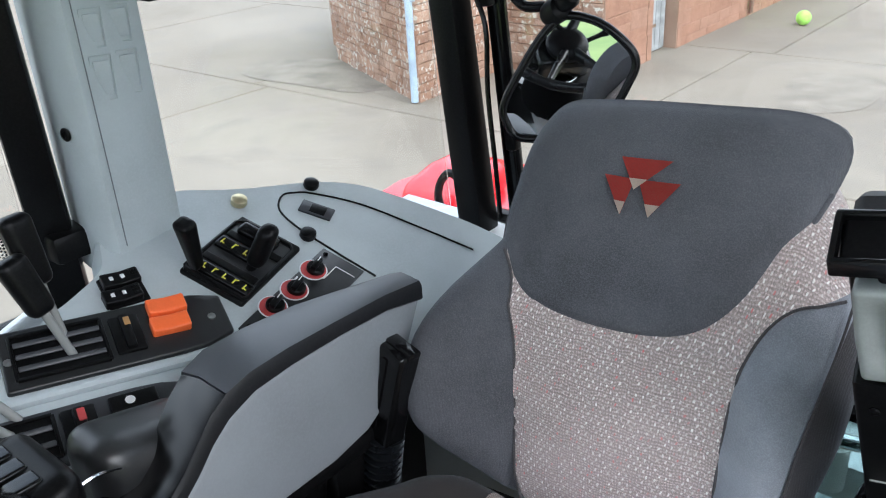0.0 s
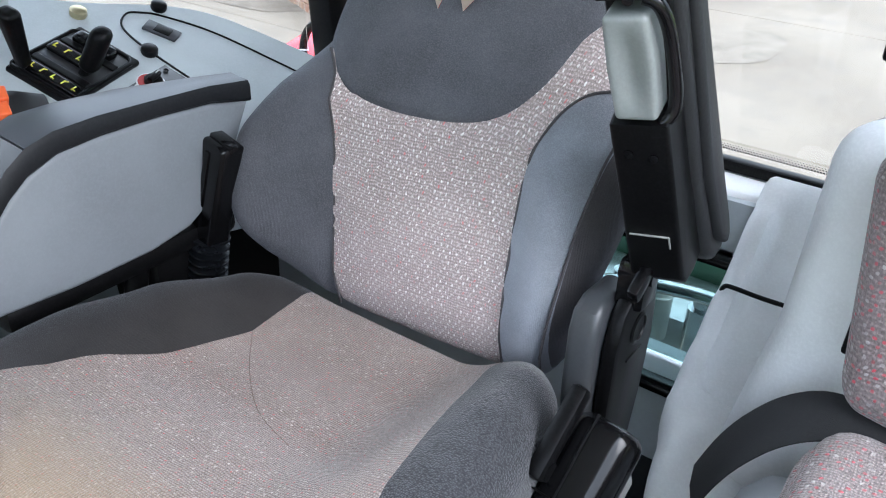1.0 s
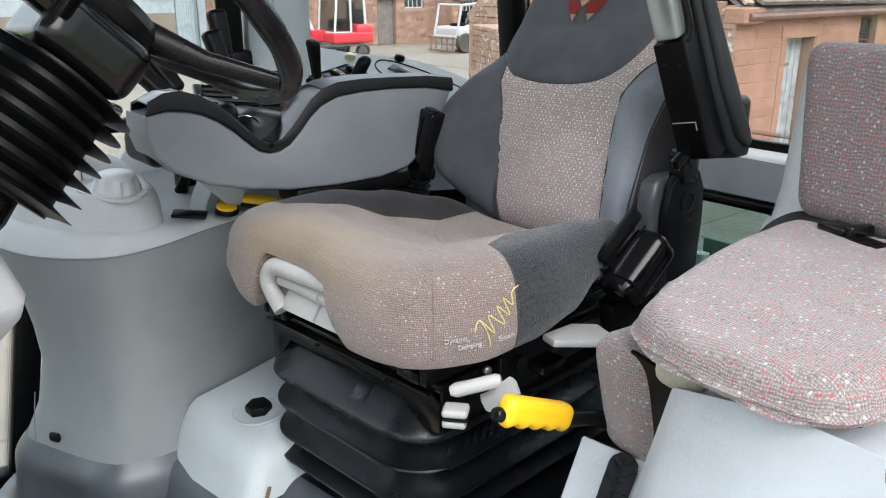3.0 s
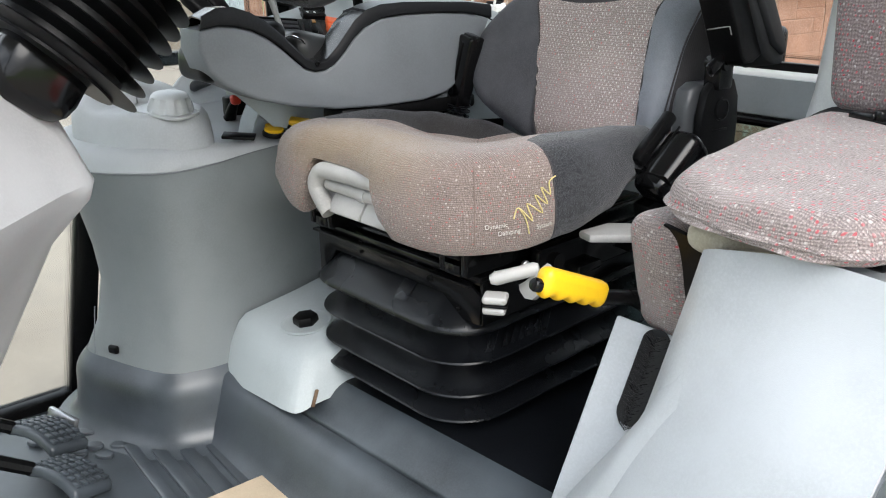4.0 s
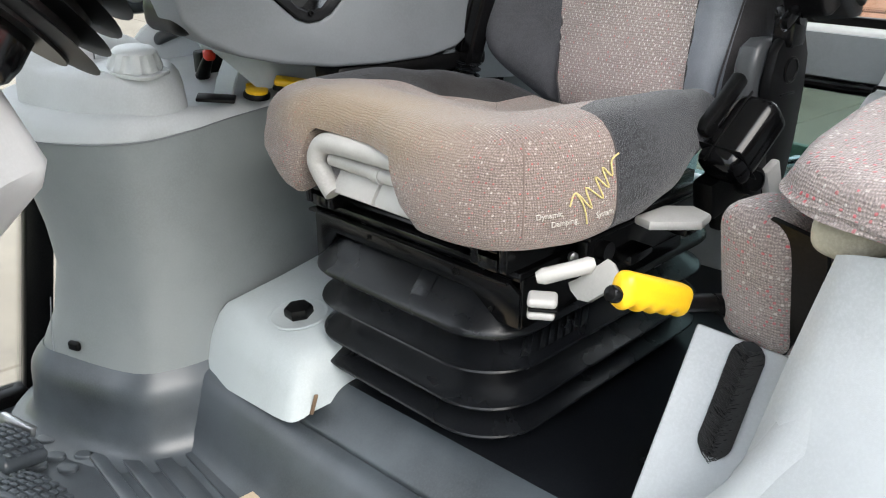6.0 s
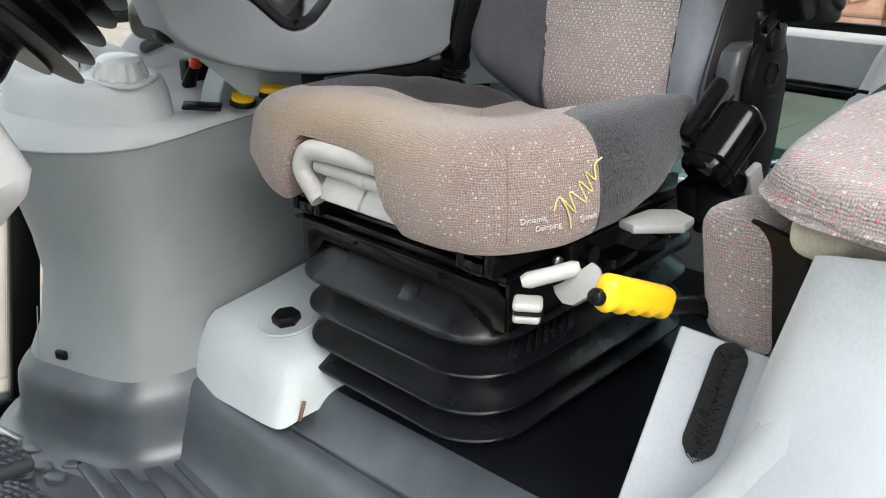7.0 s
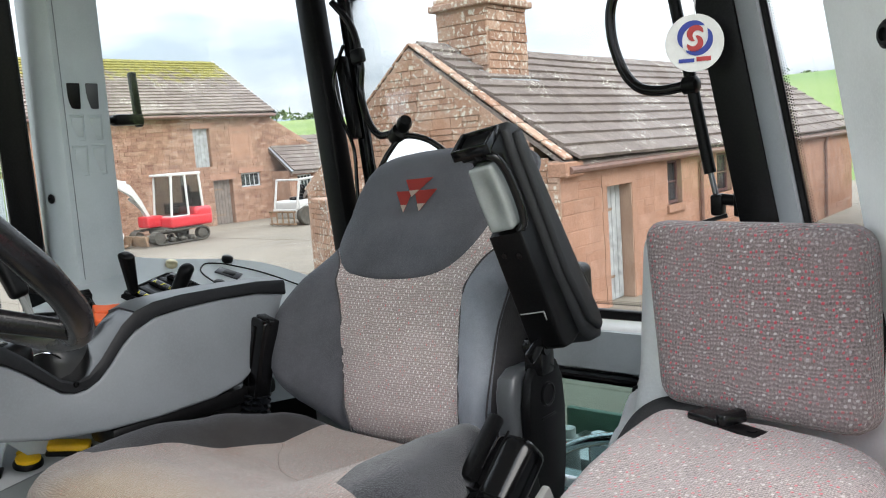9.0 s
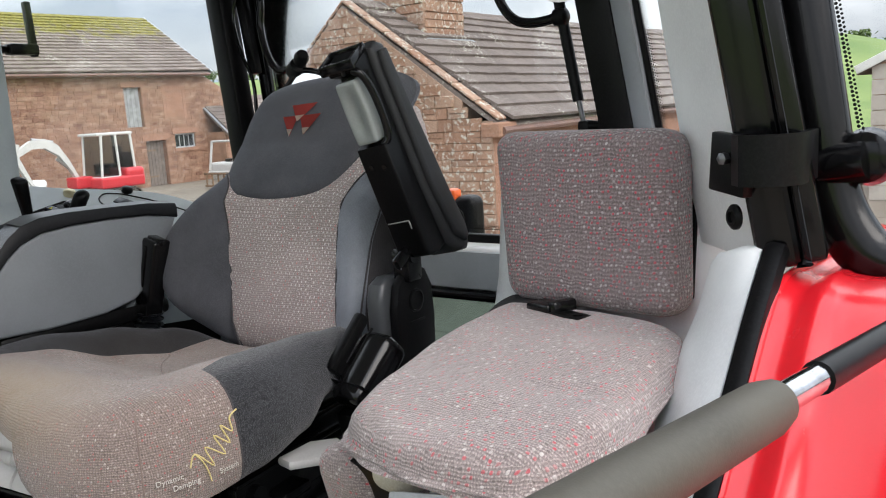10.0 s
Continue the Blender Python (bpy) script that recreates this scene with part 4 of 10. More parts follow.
# headrest, leaning well back, with a long lobe towards the door
HEAD_LINE = [(-0.02, 1.996), (-0.11, 2.0), (-0.162, 2.015), (-0.188, 2.046), (-0.198, 2.092), (-0.189, 2.137), (-0.156, 2.17), (-0.085, 2.183), (0.01, 2.189), (0.085, 2.19), (0.125, 2.178), (0.14, 2.158), (0.137, 2.126), (0.122, 2.082), (0.1, 2.034), (0.06, 2.006)]


def head_y(x, z):
    return 0.703 + 0.62 * max(-0.04, z - 2.124) + 0.95 * min(0.0, z - 2.084) + SEAT_YAW * (x + 0.024) + (0.045 if x > -0.01 else 0.03) * (abs(x + 0.01) / 0.17) ** 3


head = part("headrest", pad(HEAD_LINE, lambda a, b: -head_y(a, b), 0.026, lambda a, b: [(0.002, -head_y(a, b) - 0.03), (-0.003, -head_y(a, b) - 0.046), (-0.022, -head_y(a, b) - 0.06)], (-0.01, 2.1), lambda a, b, c: (a, -c, b), 12, 0.008), VELOUR, seat, "charcoal velour headrest pad")
low_run = [p for p in spline([(a, 0, b) for a, b in HEAD_LINE[-4:] + HEAD_LINE[:5]], 8)]
part("piping", tube([(p.x, head_y(p.x, p.z) + 0.02, p.z - 0.002) for p in low_run], 0.0032, 8), VELOUR, head, "piped lower edge of the headrest")

# badge: three triangles of worn red cloth with pale tips
BADGE_RED = velour("worn_red_badge", (0.24, 0.03, 0.025), (0.3, 0.1, 0.075))
BADGE_PALE = velour("pale_badge_cloth", (0.36, 0.3, 0.25), (0.44, 0.38, 0.33))


def badge(tri, lift):
    """A triangle laid on the headrest, in small faces."""
    a, b, c = (Vector((t[0], 0, t[1])) for t in tri)
    n = 6
    bm = bmesh.new()
    g = {}
    for i in range(n + 1):
        for j in range(n + 1 - i):
            p = a + (b - a) * (i / n) + (c - a) * (j / n)
            g[i, j] = bm.verts.new((p.x, head_y(p.x, p.z) - lift, p.z))
    for i in range(n):
        for j in range(n - i):
            bm.faces.new((g[i, j], g[i + 1, j], g[i, j + 1]))
            if i + j < n - 1:
                bm.faces.new((g[i + 1, j], g[i + 1, j + 1], g[i, j + 1]))
    bmesh.ops.solidify(bm, geom=bm.faces[:], thickness=0.0008)
    return bm


for a, b, c in (((-0.057, 2.144), (-0.002, 2.147), (-0.034, 2.1175)), ((-0.070, 2.126), (-0.036, 2.1265), (-0.041, 2.094)), ((-0.032, 2.1265), (0.012, 2.129), (-0.011, 2.096))):
    part("badge_triangle", badge((a, b, c), 0.0052), BADGE_RED, head, "worn red cloth triangle")
    low = lambda p: (c[0] + (p[0] - c[0]) * 0.36, c[1] + (p[1] - c[1]) * 0.36)
    part("badge_tip", badge((low(a), low(b), c), 0.0062), BADGE_PALE, head, "pale cloth tip")

# cushion
CUSH_LINE = [(-0.15, 0.575), (-0.2, 0.53), (-0.238, 0.42), (-0.25, 0.3), (-0.249, 0.21), (-0.234, 0.15), (-0.195, 0.112), (-0.14, 0.098), (-0.11, 0.098), (-0.088, 0.104), (-0.04, 0.11), (0.03, 0.112), (0.06, 0.106), (0.09, 0.1), (0.14, 0.101), (0.19, 0.116), (0.232, 0.148), (0.256, 0.195), (0.268, 0.25), (0.268, 0.32), (0.256, 0.4), (0.238, 0.48), (0.215, 0.535), (0.16, 0.575), (0.0, 0.58)]


def cushion_top(x, y):
    mid = smooth_at([(0.1, 1.846), (0.185, 1.844), (0.27, 1.822), (0.36, 1.79), (0.46, 1.774), (0.6, 1.768)], y)
    right = smooth_at([(0.1, 1.846), (0.2, 1.85), (0.3, 1.852), (0.42, 1.848), (0.5, 1.84), (0.58, 1.815)], y)
    left = smooth_at([(0.1, 1.83), (0.2, 1.832), (0.3, 1.834), (0.4, 1.82), (0.5, 1.8), (0.58, 1.78)], y)
    if x > 0.05:
        return lerp(mid, right, smooth_at([(0.08, 0.0), (0.2, 1.0)], x))
    return lerp(mid, left, smooth_at([(0.09, 0.0), (0.19, 1.0)], -x))


def cushion_foot(x, y):
    """Height of the lower edge round the cushion, raised over the tray."""
    if y < 0.2 and x < 0.2:
        return smooth_at([(-0.25, 1.745), (-0.19, 1.735), (-0.13, 1.716), (-0.105, 1.712), (-0.092, 1.742), (-0.08, 1.788), (-0.06, 1.802), (0.08, 1.808), (0.09, 1.786), (0.106, 1.744), (0.135, 1.728), (0.2, 1.724)], x)
    if x > 0:
        return smooth_at([(0.1, 1.722), (0.2, 1.725), (0.28, 1.734), (0.37, 1.748), (0.42, 1.775), (0.5, 1.79), (0.6, 1.77)], y)
    return smooth_at([(0.15, 1.74), (0.3, 1.75), (0.6, 1.75)], y)


def cushion_walls(a, b):
    foot = cushion_foot(a, b)
    edge = cushion_top(a, b) - 0.042
    tall = max(0.0, edge - foot)
    if tall < 0.012:
        return [(-0.002, edge - 0.001), (-0.006, edge - 0.002), (-0.012, edge - 0.003), (-0.02, edge - 0.003), (-0.03, edge - 0.002), (-0.06, edge + 0.0)]
    bulge = 0.006 * min(1.0, tall / 0.06)
    return [(bulge * 0.8, edge - 0.3 * tall), (bulge, edge - 0.6 * tall), (bulge * 0.3, foot + 0.012), (-0.004, foot + 0.003), (-0.014, foot), (-0.06, foot + 0.004)]


pan = pad(CUSH_LINE, cushion_top, 0.042, cushion_walls, (0.01, 0.34), lambda a, b, c: (a, b, c), 18, 0.006)
DARK_EDGE = [(0.34, 0.248), (0.27, 0.252), (0.235, 0.256), (0.206, 0.264), (0.19, 0.31), (0.175, 0.38), (0.16, 0.46), (0.148, 0.52), (0.142, 0.62)]
BLACK_EDGE = [(-0.34, 0.176), (-0.26, 0.186), (-0.19, 0.205), (-0.157, 0.25), (-0.132, 0.31), (-0.117, 0.38), (-0.11, 0.45), (-0.118, 0.52), (-0.135, 0.62)]
for lineset in (DARK_EDGE, BLACK_EDGE):
    cut_along(pan, lineset, "z")
dark_r, rest = take(pan, lambda c: inside(DARK_EDGE + [(0.4, 0.62), (0.4, 0.248)], c.x, c.y))
dark_l, cloth = take(rest, lambda c: inside(BLACK_EDGE + [(-0.4, 0.62), (-0.4, 0.176)], c.x, c.y))
cushion = part("cushion", cloth, FLECK_WORN, seat, "worn flecked cloth seat cushion, stained at the front edge", uv=True)
side_r = part("side_panel", dark_r, KNIT, seat, "charcoal velour side panel of the cushion")
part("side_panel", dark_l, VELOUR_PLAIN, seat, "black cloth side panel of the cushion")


def cushion_side(p, drop, out=0.0):
    """A place on the side of the cushion: p on the outline, drop below the edge of its top."""
    i = min(range(len(EDGE)), key=lambda k: (EDGE[k] - Vector((*p, 0))).length)
    q, d = EDGE[i], (EDGE[(i + 1) % len(EDGE)] - EDGE[i - 1]).normalized()
    n = Vector((d.y, -d.x, 0))
    n = n if n.dot(q - Vector((0.01, 0.34, 0))) > 0 else -n
    edge = cushion_top(q.x, q.y) - 0.042
    foot = cushion_foot(q.x, q.y)
    if drop < 0:
        a = min(1.0, -drop / 0.042)
        return q - n * (0.042 * (1 - math.sqrt(1 - a * a)) - out) + Vector((0, 0, edge - drop)), n
    k = drop / max(0.01, edge - foot)
    return q + n * (0.006 * math.sin(min(1.0, k / 0.6) * math.pi / 2) * (1 if k < 0.7 else max(0.0, (1 - k) / 0.3)) + out) + Vector((0, 0, edge - drop)), n


EDGE = spline([(a, b, 0) for a, b in CUSH_LINE], 24, True)
# seams: corner stitch, the joint of the side panel, the bolster stitch, a crease across the pan
part("seam", tube([cushion_side((0.236, 0.154), -0.03 + 0.0085 * k, 0.0)[0] for k in range(12)], 0.001, 6), SEAM_BROWN, cushion, "stitched corner seam")
part("seam", tube([cushion_side((0.268, 0.252), -0.036 + 0.0085 * k, 0.0003)[0] for k in range(13)], 0.0011, 6), VELOUR_BROWN, cushion, "joint of the side panel")
run = [(0.255 - 0.25 * (y - 0.255) * (0.6 if y < 0.4 else 0.75), y) for y in [0.258 + 0.0165 * k for k in range(15)]]
part("seam", tube([(x, y, cushion_top(x, y) - 0.016 + 0.010 * smooth_at([(0.26, 0.0), (0.4, 1.0), (0.5, 0.6)], y)) for x, y in run], 0.0016, 6), VELOUR_BROWN, side_r, "stitched bolster seam")
part("seam", tube([(p.x, p.y, cushion_top(p.x, p.y) - 0.0002) for p in spline([(-0.11, 0.45, 0), (-0.06, 0.40, 0), (0.0, 0.355, 0), (0.06, 0.335, 0)], 6)], 0.0006, 6), SEAM_BROWN, cushion, "stitched crease across the pan")

# embroidered zig-zag and words on the front corner
THREAD = plastic("pale_yellow_thread", (0.55, 0.45, 0.2), 0.7, bump=0.3)
THREAD_W = plastic("white_thread", (0.5, 0.46, 0.42), 0.7, bump=0.3)


def shout(text, size, at, xdir, zdir, mat, parent, name, depth=0.0006, label=""):
    """Raised lettering from the built-in font, as a mesh."""
    cu = bpy.data.curves.new("letters", "FONT")
    cu.body, cu.size, cu.extrude = text, size, depth
    tmp = bpy.data.objects.new("letters", cu)
    scene.collection.objects.link(tmp)
    dg = bpy.context.evaluated_depsgraph_get()
    me = bpy.data.meshes.new_from_object(tmp.evaluated_get(dg))
    bpy.data.objects.remove(tmp)
    x, z = Vector(xdir).normalized(), Vector(zdir).normalized()
    m = Matrix((x, z, x.cross(z))).transposed().to_4x4()
    m.translation = at
    bm = bmesh.new()
    bm.from_mesh(me)
    bpy.data.meshes.remove(me)
    bm.transform(m)
    return part(name, bm, mat, parent, label, smooth=False)


def on_corner(s, z):
    """A place on the rounded corner: s from the corner stitch (0) to the side panel (1), z the height."""
    p = Vector((0.236, 0.154, 0)).lerp(Vector((0.268, 0.252, 0)), s)
    edge = cushion_top(p.x, p.y) - 0.042
    return cushion_side((p.x, p.y), edge - z, 0.0014)[0]


zig = [(0.44, 1.773), (0.5, 1.786), (0.68, 1.768), (0.6, 1.79), (0.80, 1.776), (0.72, 1.799), (0.89, 1.786), (0.82, 1.807), (0.94, 1.797), (0.93, 1.812), (1.02, 1.818)]
part("embroidery", tube(spline([on_corner(a, b) for a, b in zig], 5), 0.00095, 6), THREAD, cushion, "yellow stitched zig-zag line")
part("embroidery", tube(spline([on_corner(a, b) for a, b in [(0.5, 1.786), (0.57, 1.776), (0.62, 1.764), (0.63, 1.752)]], 5), 0.0009, 6), THREAD, cushion, "yellow stitched tail")
for text, s, z in (("Dynamic", 0.10, 1.763), ("Damping", 0.24, 1.754), ("System", 0.72, 1.757)):
    a, b = on_corner(s, z), on_corner(min(1.0, s + 0.32), z + 0.002)
    up = on_corner(s + 0.1, z + 0.012) - on_corner(s + 0.1, z)
    nn = (b - a).cross(up).normalized()
    shout(text, 0.0082, a + (nn if nn.y < 0 else -nn) * 0.0016, b - a, up - (b - a).normalized() * up.dot((b - a).normalized()), THREAD_W, cushion, "lettering", label="white stitched lettering")

# document tray in the front of the cushion
tm_ = framed((0.021, 0.117, 1.765), (0, 0.06, 1), (1, 0.1, 0.09))
arch = spline([(-0.062, 0.004, -0.038), (-0.086, 0.002, -0.014), (-0.09, 0.0, 0.003), (-0.078, 0.0, 0.02), (-0.05, 0.0, 0.025), (0.01, 0.0, 0.026), (0.07, 0.0, 0.026), (0.086, 0.0, 0.018), (0.094, 0.002, -0.006), (0.104, 0.004, -0.037)], 6)
tray = part("tray", moved(join(tube(arch, 0.0128, 16), skin([[p + Vector((0, 0.002, 0)) for p in arch], [Vector((p.x * 0.86, 0.034, p.z * 0.8)) for p in arch]], thick=0.002), box((0.16, 0.004, 0.075), (0.006, 0.036, -0.006), 0.001)), tm_), WHITE_PL, seat, "off-white plastic document tray")
part("tray_roller", moved(join(tube([(-0.07, 0.008, 0.003), (0.074, 0.008, 0.001)], 0.009, 18), tube([(0.006, 0.008, 0.001), (0.02, 0.008, 0.001)], 0.0104, 18)), tm_), WHITE_PL, tray)
for x0, x1 in ((-0.06, 0.011), (0.0155, 0.086)):
    part("tray_flap", moved(prism([(0.012, -0.009), (0.0, -0.028), (-0.001, -0.034), (0.006, -0.038), (0.02, -0.036), (0.024, -0.012)], x0, x1, "x", 0.0012), tm_), WHITE_PL, tray)

# suspension, turned with the seat
BASE_YAW = radians(5)
base_m = Matrix.Translation((0, 0.15, 0)) @ Matrix.Rotation(BASE_YAW, 4, "Z") @ Matrix.Translation((0, -0.15, 0))


def ring(z, inset, r=0.085):
    """One loop of the bellows: a rounded rectangle, drawn in by inset."""
    x0, x1, y0, y1 = -0.182 + inset, 0.192 - inset, 0.148 + inset, 0.68 - inset
    r = max(0.02, r - inset)
    s = r * 1.0
    pts = []
    for cx, cy, a0, r in ((x1 - r, y1 - r, 0, r), (x0 + r, y1 - r, 90, r), (x0 + r, y0 + r, 180, r), (x1 - s, y0 + s, 270, s)):
        pts += [(cx + r * math.cos(radians(a0 + 9 * k)), cy + r * math.sin(radians(a0 + 9 * k)), z) for k in range(11)]
    c, sn = math.cos(BASE_YAW), math.sin(BASE_YAW)
    return [(x * c - (y - 0.15) * sn, 0.15 + x * sn + (y - 0.15) * c, z) for x, y, z in pts]


TIPS = (1.45, 1.49, 1.541, 1.592)
prof = [(1.394, 0.075), (1.42, 0.07), (1.432, 0.05), (1.44, 0.02)]
for z, up in zip(TIPS, TIPS[1:]):
    h = up - z
    prof += [(z - 0.006, 0.007), (z - 0.004, 0.002), (z - 0.0015, 0.0), (z + 0.0008, 0.0012), (z + 0.0026, 0.005), (z + h * 0.32, 0.024), (z + h * 0.56, 0.037), (z + h * 0.72, 0.041), (up - 0.009, 0.036)]
part("bellows", skin([ring(z, i) for z, i in prof], closed=True), RUBBER, seat, "black rubber suspension bellows in three folds", crease=30)
part("bellows_cover", skin([ring(z, i, 0.075) for z, i in ((1.576, 0.03), (1.582, 0.008), (1.585, 0.002), (1.588, 0.0), (1.592, 0.0005), (1.5955, 0.003), (1.6, 0.008), (1.634, 0.044), (1.638, 0.05), (1.64, 0.065))], closed=True), RUBBER, seat, "domed black cover above the bellows", crease=30)
part("cover_tab", moved(box((0.026, 0.034, 0.003), (0.052, 0.174, 1.6185), 0.001, turn=(44, 0, 4)), base_m), RUBBER, seat)
frame_front = part("upper_frame", moved(join(prism([(-0.174, 1.582), (-0.174, 1.66), (0.178, 1.66), (0.196, 1.648), (0.196, 1.606), (0.165, 1.604), (0.124, 1.632), (-0.128, 1.634), (-0.15, 1.605)], 0.181, 0.187, "y", 0.0015), box((0.372, 0.36, 0.012), (0.01, 0.362, 1.668), 0.003), box((0.006, 0.35, 0.062), (0.195, 0.36, 1.635), 0.002), box((0.006, 0.35, 0.062), (-0.174, 0.36, 1.635), 0.002)), base_m), BLACK_GLOSS, seat, "black pressed-steel seat frame")
rails = part("slide_rail", moved(join(*[box((0.03, 0.4, 0.016), (x, 0.36, z), 0.003) for x in (0.165, -0.135) for z in (1.684, 1.706)], *[box((0.012, 0.4, 0.034), (x, 0.36, 1.695), 0.002) for x in (0.188, 0.146, -0.158, -0.112)], box((0.33, 0.022, 0.016), (0.01, 0.205, 1.69), 0.004), tube([(-0.15, 0.196, 1.679), (0.15, 0.196, 1.684)], 0.005, 8), box((0.03, 0.03, 0.03), (-0.16, 0.19, 1.682), 0.004), box((0.05, 0.04, 0.026), (0.12, 0.2, 1.694), 0.004)), base_m), BLACK_GLOSS, frame_front, "black steel slide rails")
for x, z, r in ((-0.06, 1.648, 0.003), (0.098, 1.648, 0.0055), (0.155, 1.618, 0.003)):
    screw_head(frame_front, base_m @ Vector((x, 0.181, z)), (math.sin(BASE_YAW), -1, 0), r)
part("frame_flange", moved(box((0.36, 0.012, 0.004), (0.004, 0.177, 1.6605), 0.001), base_m), BLACK_GLOSS, frame_front)
part("side_rail", moved(join(box((0.016, 0.3, 0.05), (0.214, 0.42, 1.668), 0.003), box((0.022, 0.3, 0.006), (0.214, 0.42, 1.696), 0.002), box((0.03, 0.05, 0.014), (0.226, 0.36, 1.655), 0.004), box((0.03, 0.03, 0.012), (0.226, 0.48, 1.655), 0.003), tube([(0.222, 0.3, 1.676), (0.232, 0.3, 1.676)], 0.012, 14)), base_m), BLACK_GLOSS, seat, "black pressed side rail")
# raised blocks moulded into the upper fold, on the door side
low, high = [[Vector(p) for p in ring(z, i)][33:44] + [Vector(ring(z, i)[0])] for z, i in ((1.5446, 0.007), (1.569, 0.036))]


def along_ring(pts, s):
    for p, q in zip(pts, pts[1:]):
        d = (q - p).length
        if s <= d:
            return p.lerp(q, s / d)
        s -= d
    return pts[-1]


for k, (s0, s1) in enumerate(((0.092, 0.108), (0.122, 0.134), (0.139, 0.151), (0.156, 0.168), (0.173, 0.185), (0.19, 0.202), (0.207, 0.222))):
    a, b, c, d = along_ring(low, s0), along_ring(low, s1), along_ring(high, s1), along_ring(high, s0)
    out = (b - a).cross(d - a).normalized()
    quad = [a.lerp(d, 0.15), b.lerp(c, 0.15), b.lerp(c, 0.85), a.lerp(d, 0.85)]
    part("moulded_bar", skin([[p - out * 0.001 for p in quad], [p + out * 0.0022 for p in quad], [p.lerp((a + c) / 2, 0.12) + out * 0.003 for p in quad], [(a + c) / 2 + out * 0.0022] * 4], closed=True), RUBBER, seat)
part("rail_bolt", lathe([(0.006, 0), (0.006, 0.005), (0.003, 0.007)], (0.21, 0.262, 1.684), 10, (1, -0.2, 0)), STEEL, frame_front)
part("adjuster_lever", tube([(0.228, 0.186, 1.686), (0.233, 0.191, 1.688), (0.25, 0.209, 1.695), (0.266, 0.226, 1.702), (0.27, 0.23, 1.704)], [0.006, 0.0092, 0.0088, 0.009, 0.006], 12), WHITE_PL, seat, "off-white plastic seat lever")
stack = part("adjuster_lever", join(soft((0.016, 0.014, 0.0055), 0.005, (0.238, 0.186, 1.664), 4, turn=(0, 0, 40)), soft((0.015, 0.013, 0.005), 0.0045, (0.237, 0.186, 1.649), 4, turn=(0, 0, 40)), tube([(0.24, 0.19, 1.645), (0.24, 0.19, 1.668)], 0.008, 10)), WHITE_PL, seat, "off-white stacked weight lever")
part("lever_gap", soft((0.0155, 0.0135, 0.0018), 0.0015, (0.2385, 0.187, 1.6565), 4, turn=(0, 0, 40)), BLACK, stack)
part("adjuster_paddle", skin([[(0.238, 0.226, 1.672), (0.252, 0.224, 1.682), (0.288, 0.226, 1.716), (0.296, 0.226, 1.714)], [(0.246, 0.22, 1.668), (0.27, 0.217, 1.682), (0.3, 0.219, 1.703), (0.308, 0.221, 1.704)], [(0.262, 0.214, 1.664), (0.278, 0.211, 1.668), (0.3, 0.214, 1.688), (0.308, 0.217, 1.694)]], thick=0.006), WHITE_PL, seat, "off-white plastic paddle lever")
part("adjuster_paddle", prism([(0.238, 0.335), (0.262, 0.33), (0.3, 0.375), (0.292, 0.405), (0.262, 0.415), (0.238, 0.39)], 1.712, 1.724, "z", 0.004), WHITE_PL, seat, "off-white plastic paddle lever")
part("adjuster_lever", box((0.012, 0.03, 0.05), (0.29, 0.535, 1.735), 0.004, turn=(25, 0, 0)), WHITE_PL, seat, "off-white plastic lever")

# recliner and side adjuster
recl = part("recliner_cover", prism([(0.57, 1.70), (0.563, 1.78), (0.562, 1.85), (0.57, 1.885), (0.588, 1.903), (0.61, 1.909), (0.634, 1.9), (0.648, 1.874), (0.652, 1.83), (0.648, 1.76), (0.636, 1.70), (0.62, 1.66), (0.59, 1.66)], 0.24, 0.256, "x", 0.005), BLACK, seat, "black recliner cover")
part("recliner_boss", join(lathe([(0.017, 0), (0.017, 0.002), (0.0145, 0.003), (0.0135, 0.001), (0.0005, 0.001)], (0.2555, 0.606, 1.858), 24, (1, 0, 0)), box((0.002, 0.034, 0.003), (0.2565, 0.606, 1.828), 0.0005)), BLACK, recl)
part("recliner_shell", prism([(0.575, 1.70), (0.556, 1.74), (0.55, 1.80), (0.549, 1.865), (0.556, 1.888), (0.575, 1.897), (0.62, 1.895), (0.64, 1.86), (0.64, 1.72)], 0.208, 0.2385, "x", 0.009, 3), SATIN_MID, seat, "satin grey recliner shell")
adj_m = Matrix.Translation((0.285, 0.458, 1.8)) @ Euler((radians(44), 0, radians(-6))).to_matrix().to_4x4()
adj = part("height_adjuster", moved(soft((0.029, 0.05, 0.025), 0.014, (0, 0, 0), 8, lambda p: (p.x, p.y, p.z - 8 * p.x * p.x * (p.z > 0))), adj_m), BLACK_GLOSS, seat, "glossy black adjuster housing")
part("housing_joint", moved(join(box((0.06, 0.0016, 0.052), (0, -0.03, 0), 0.0006), box((0.0016, 0.1, 0.004), (-0.006, 0, 0.0245), 0.0006)), adj_m), BLACK, adj)
part("adjuster_lever", moved(join(box((0.017, 0.086, 0.018), (-0.027, 0.02, 0.031), 0.005), tube([(-0.036, -0.012, 0.026), (-0.018, -0.012, 0.026)], 0.009, 10)), adj_m), BLACK, seat, "black recline lever")
part("adjuster_bracket", join(box((0.03, 0.12, 0.05), (0.255, 0.5, 1.735), 0.006, turn=(14, 0, 0)), box((0.02, 0.09, 0.06), (0.25, 0.53, 1.70), 0.006)), BLACK, seat, "black seat bracket")
part("adjuster_knob", lathe([(0.017, 0), (0.0185, 0.005), (0.0175, 0.018), (0.013, 0.021), (0.0125, 0.018), (0.001, 0.018)], (0.272, 0.5, 1.742), 18, (1, -0.35, 0.1)), BLACK, seat)

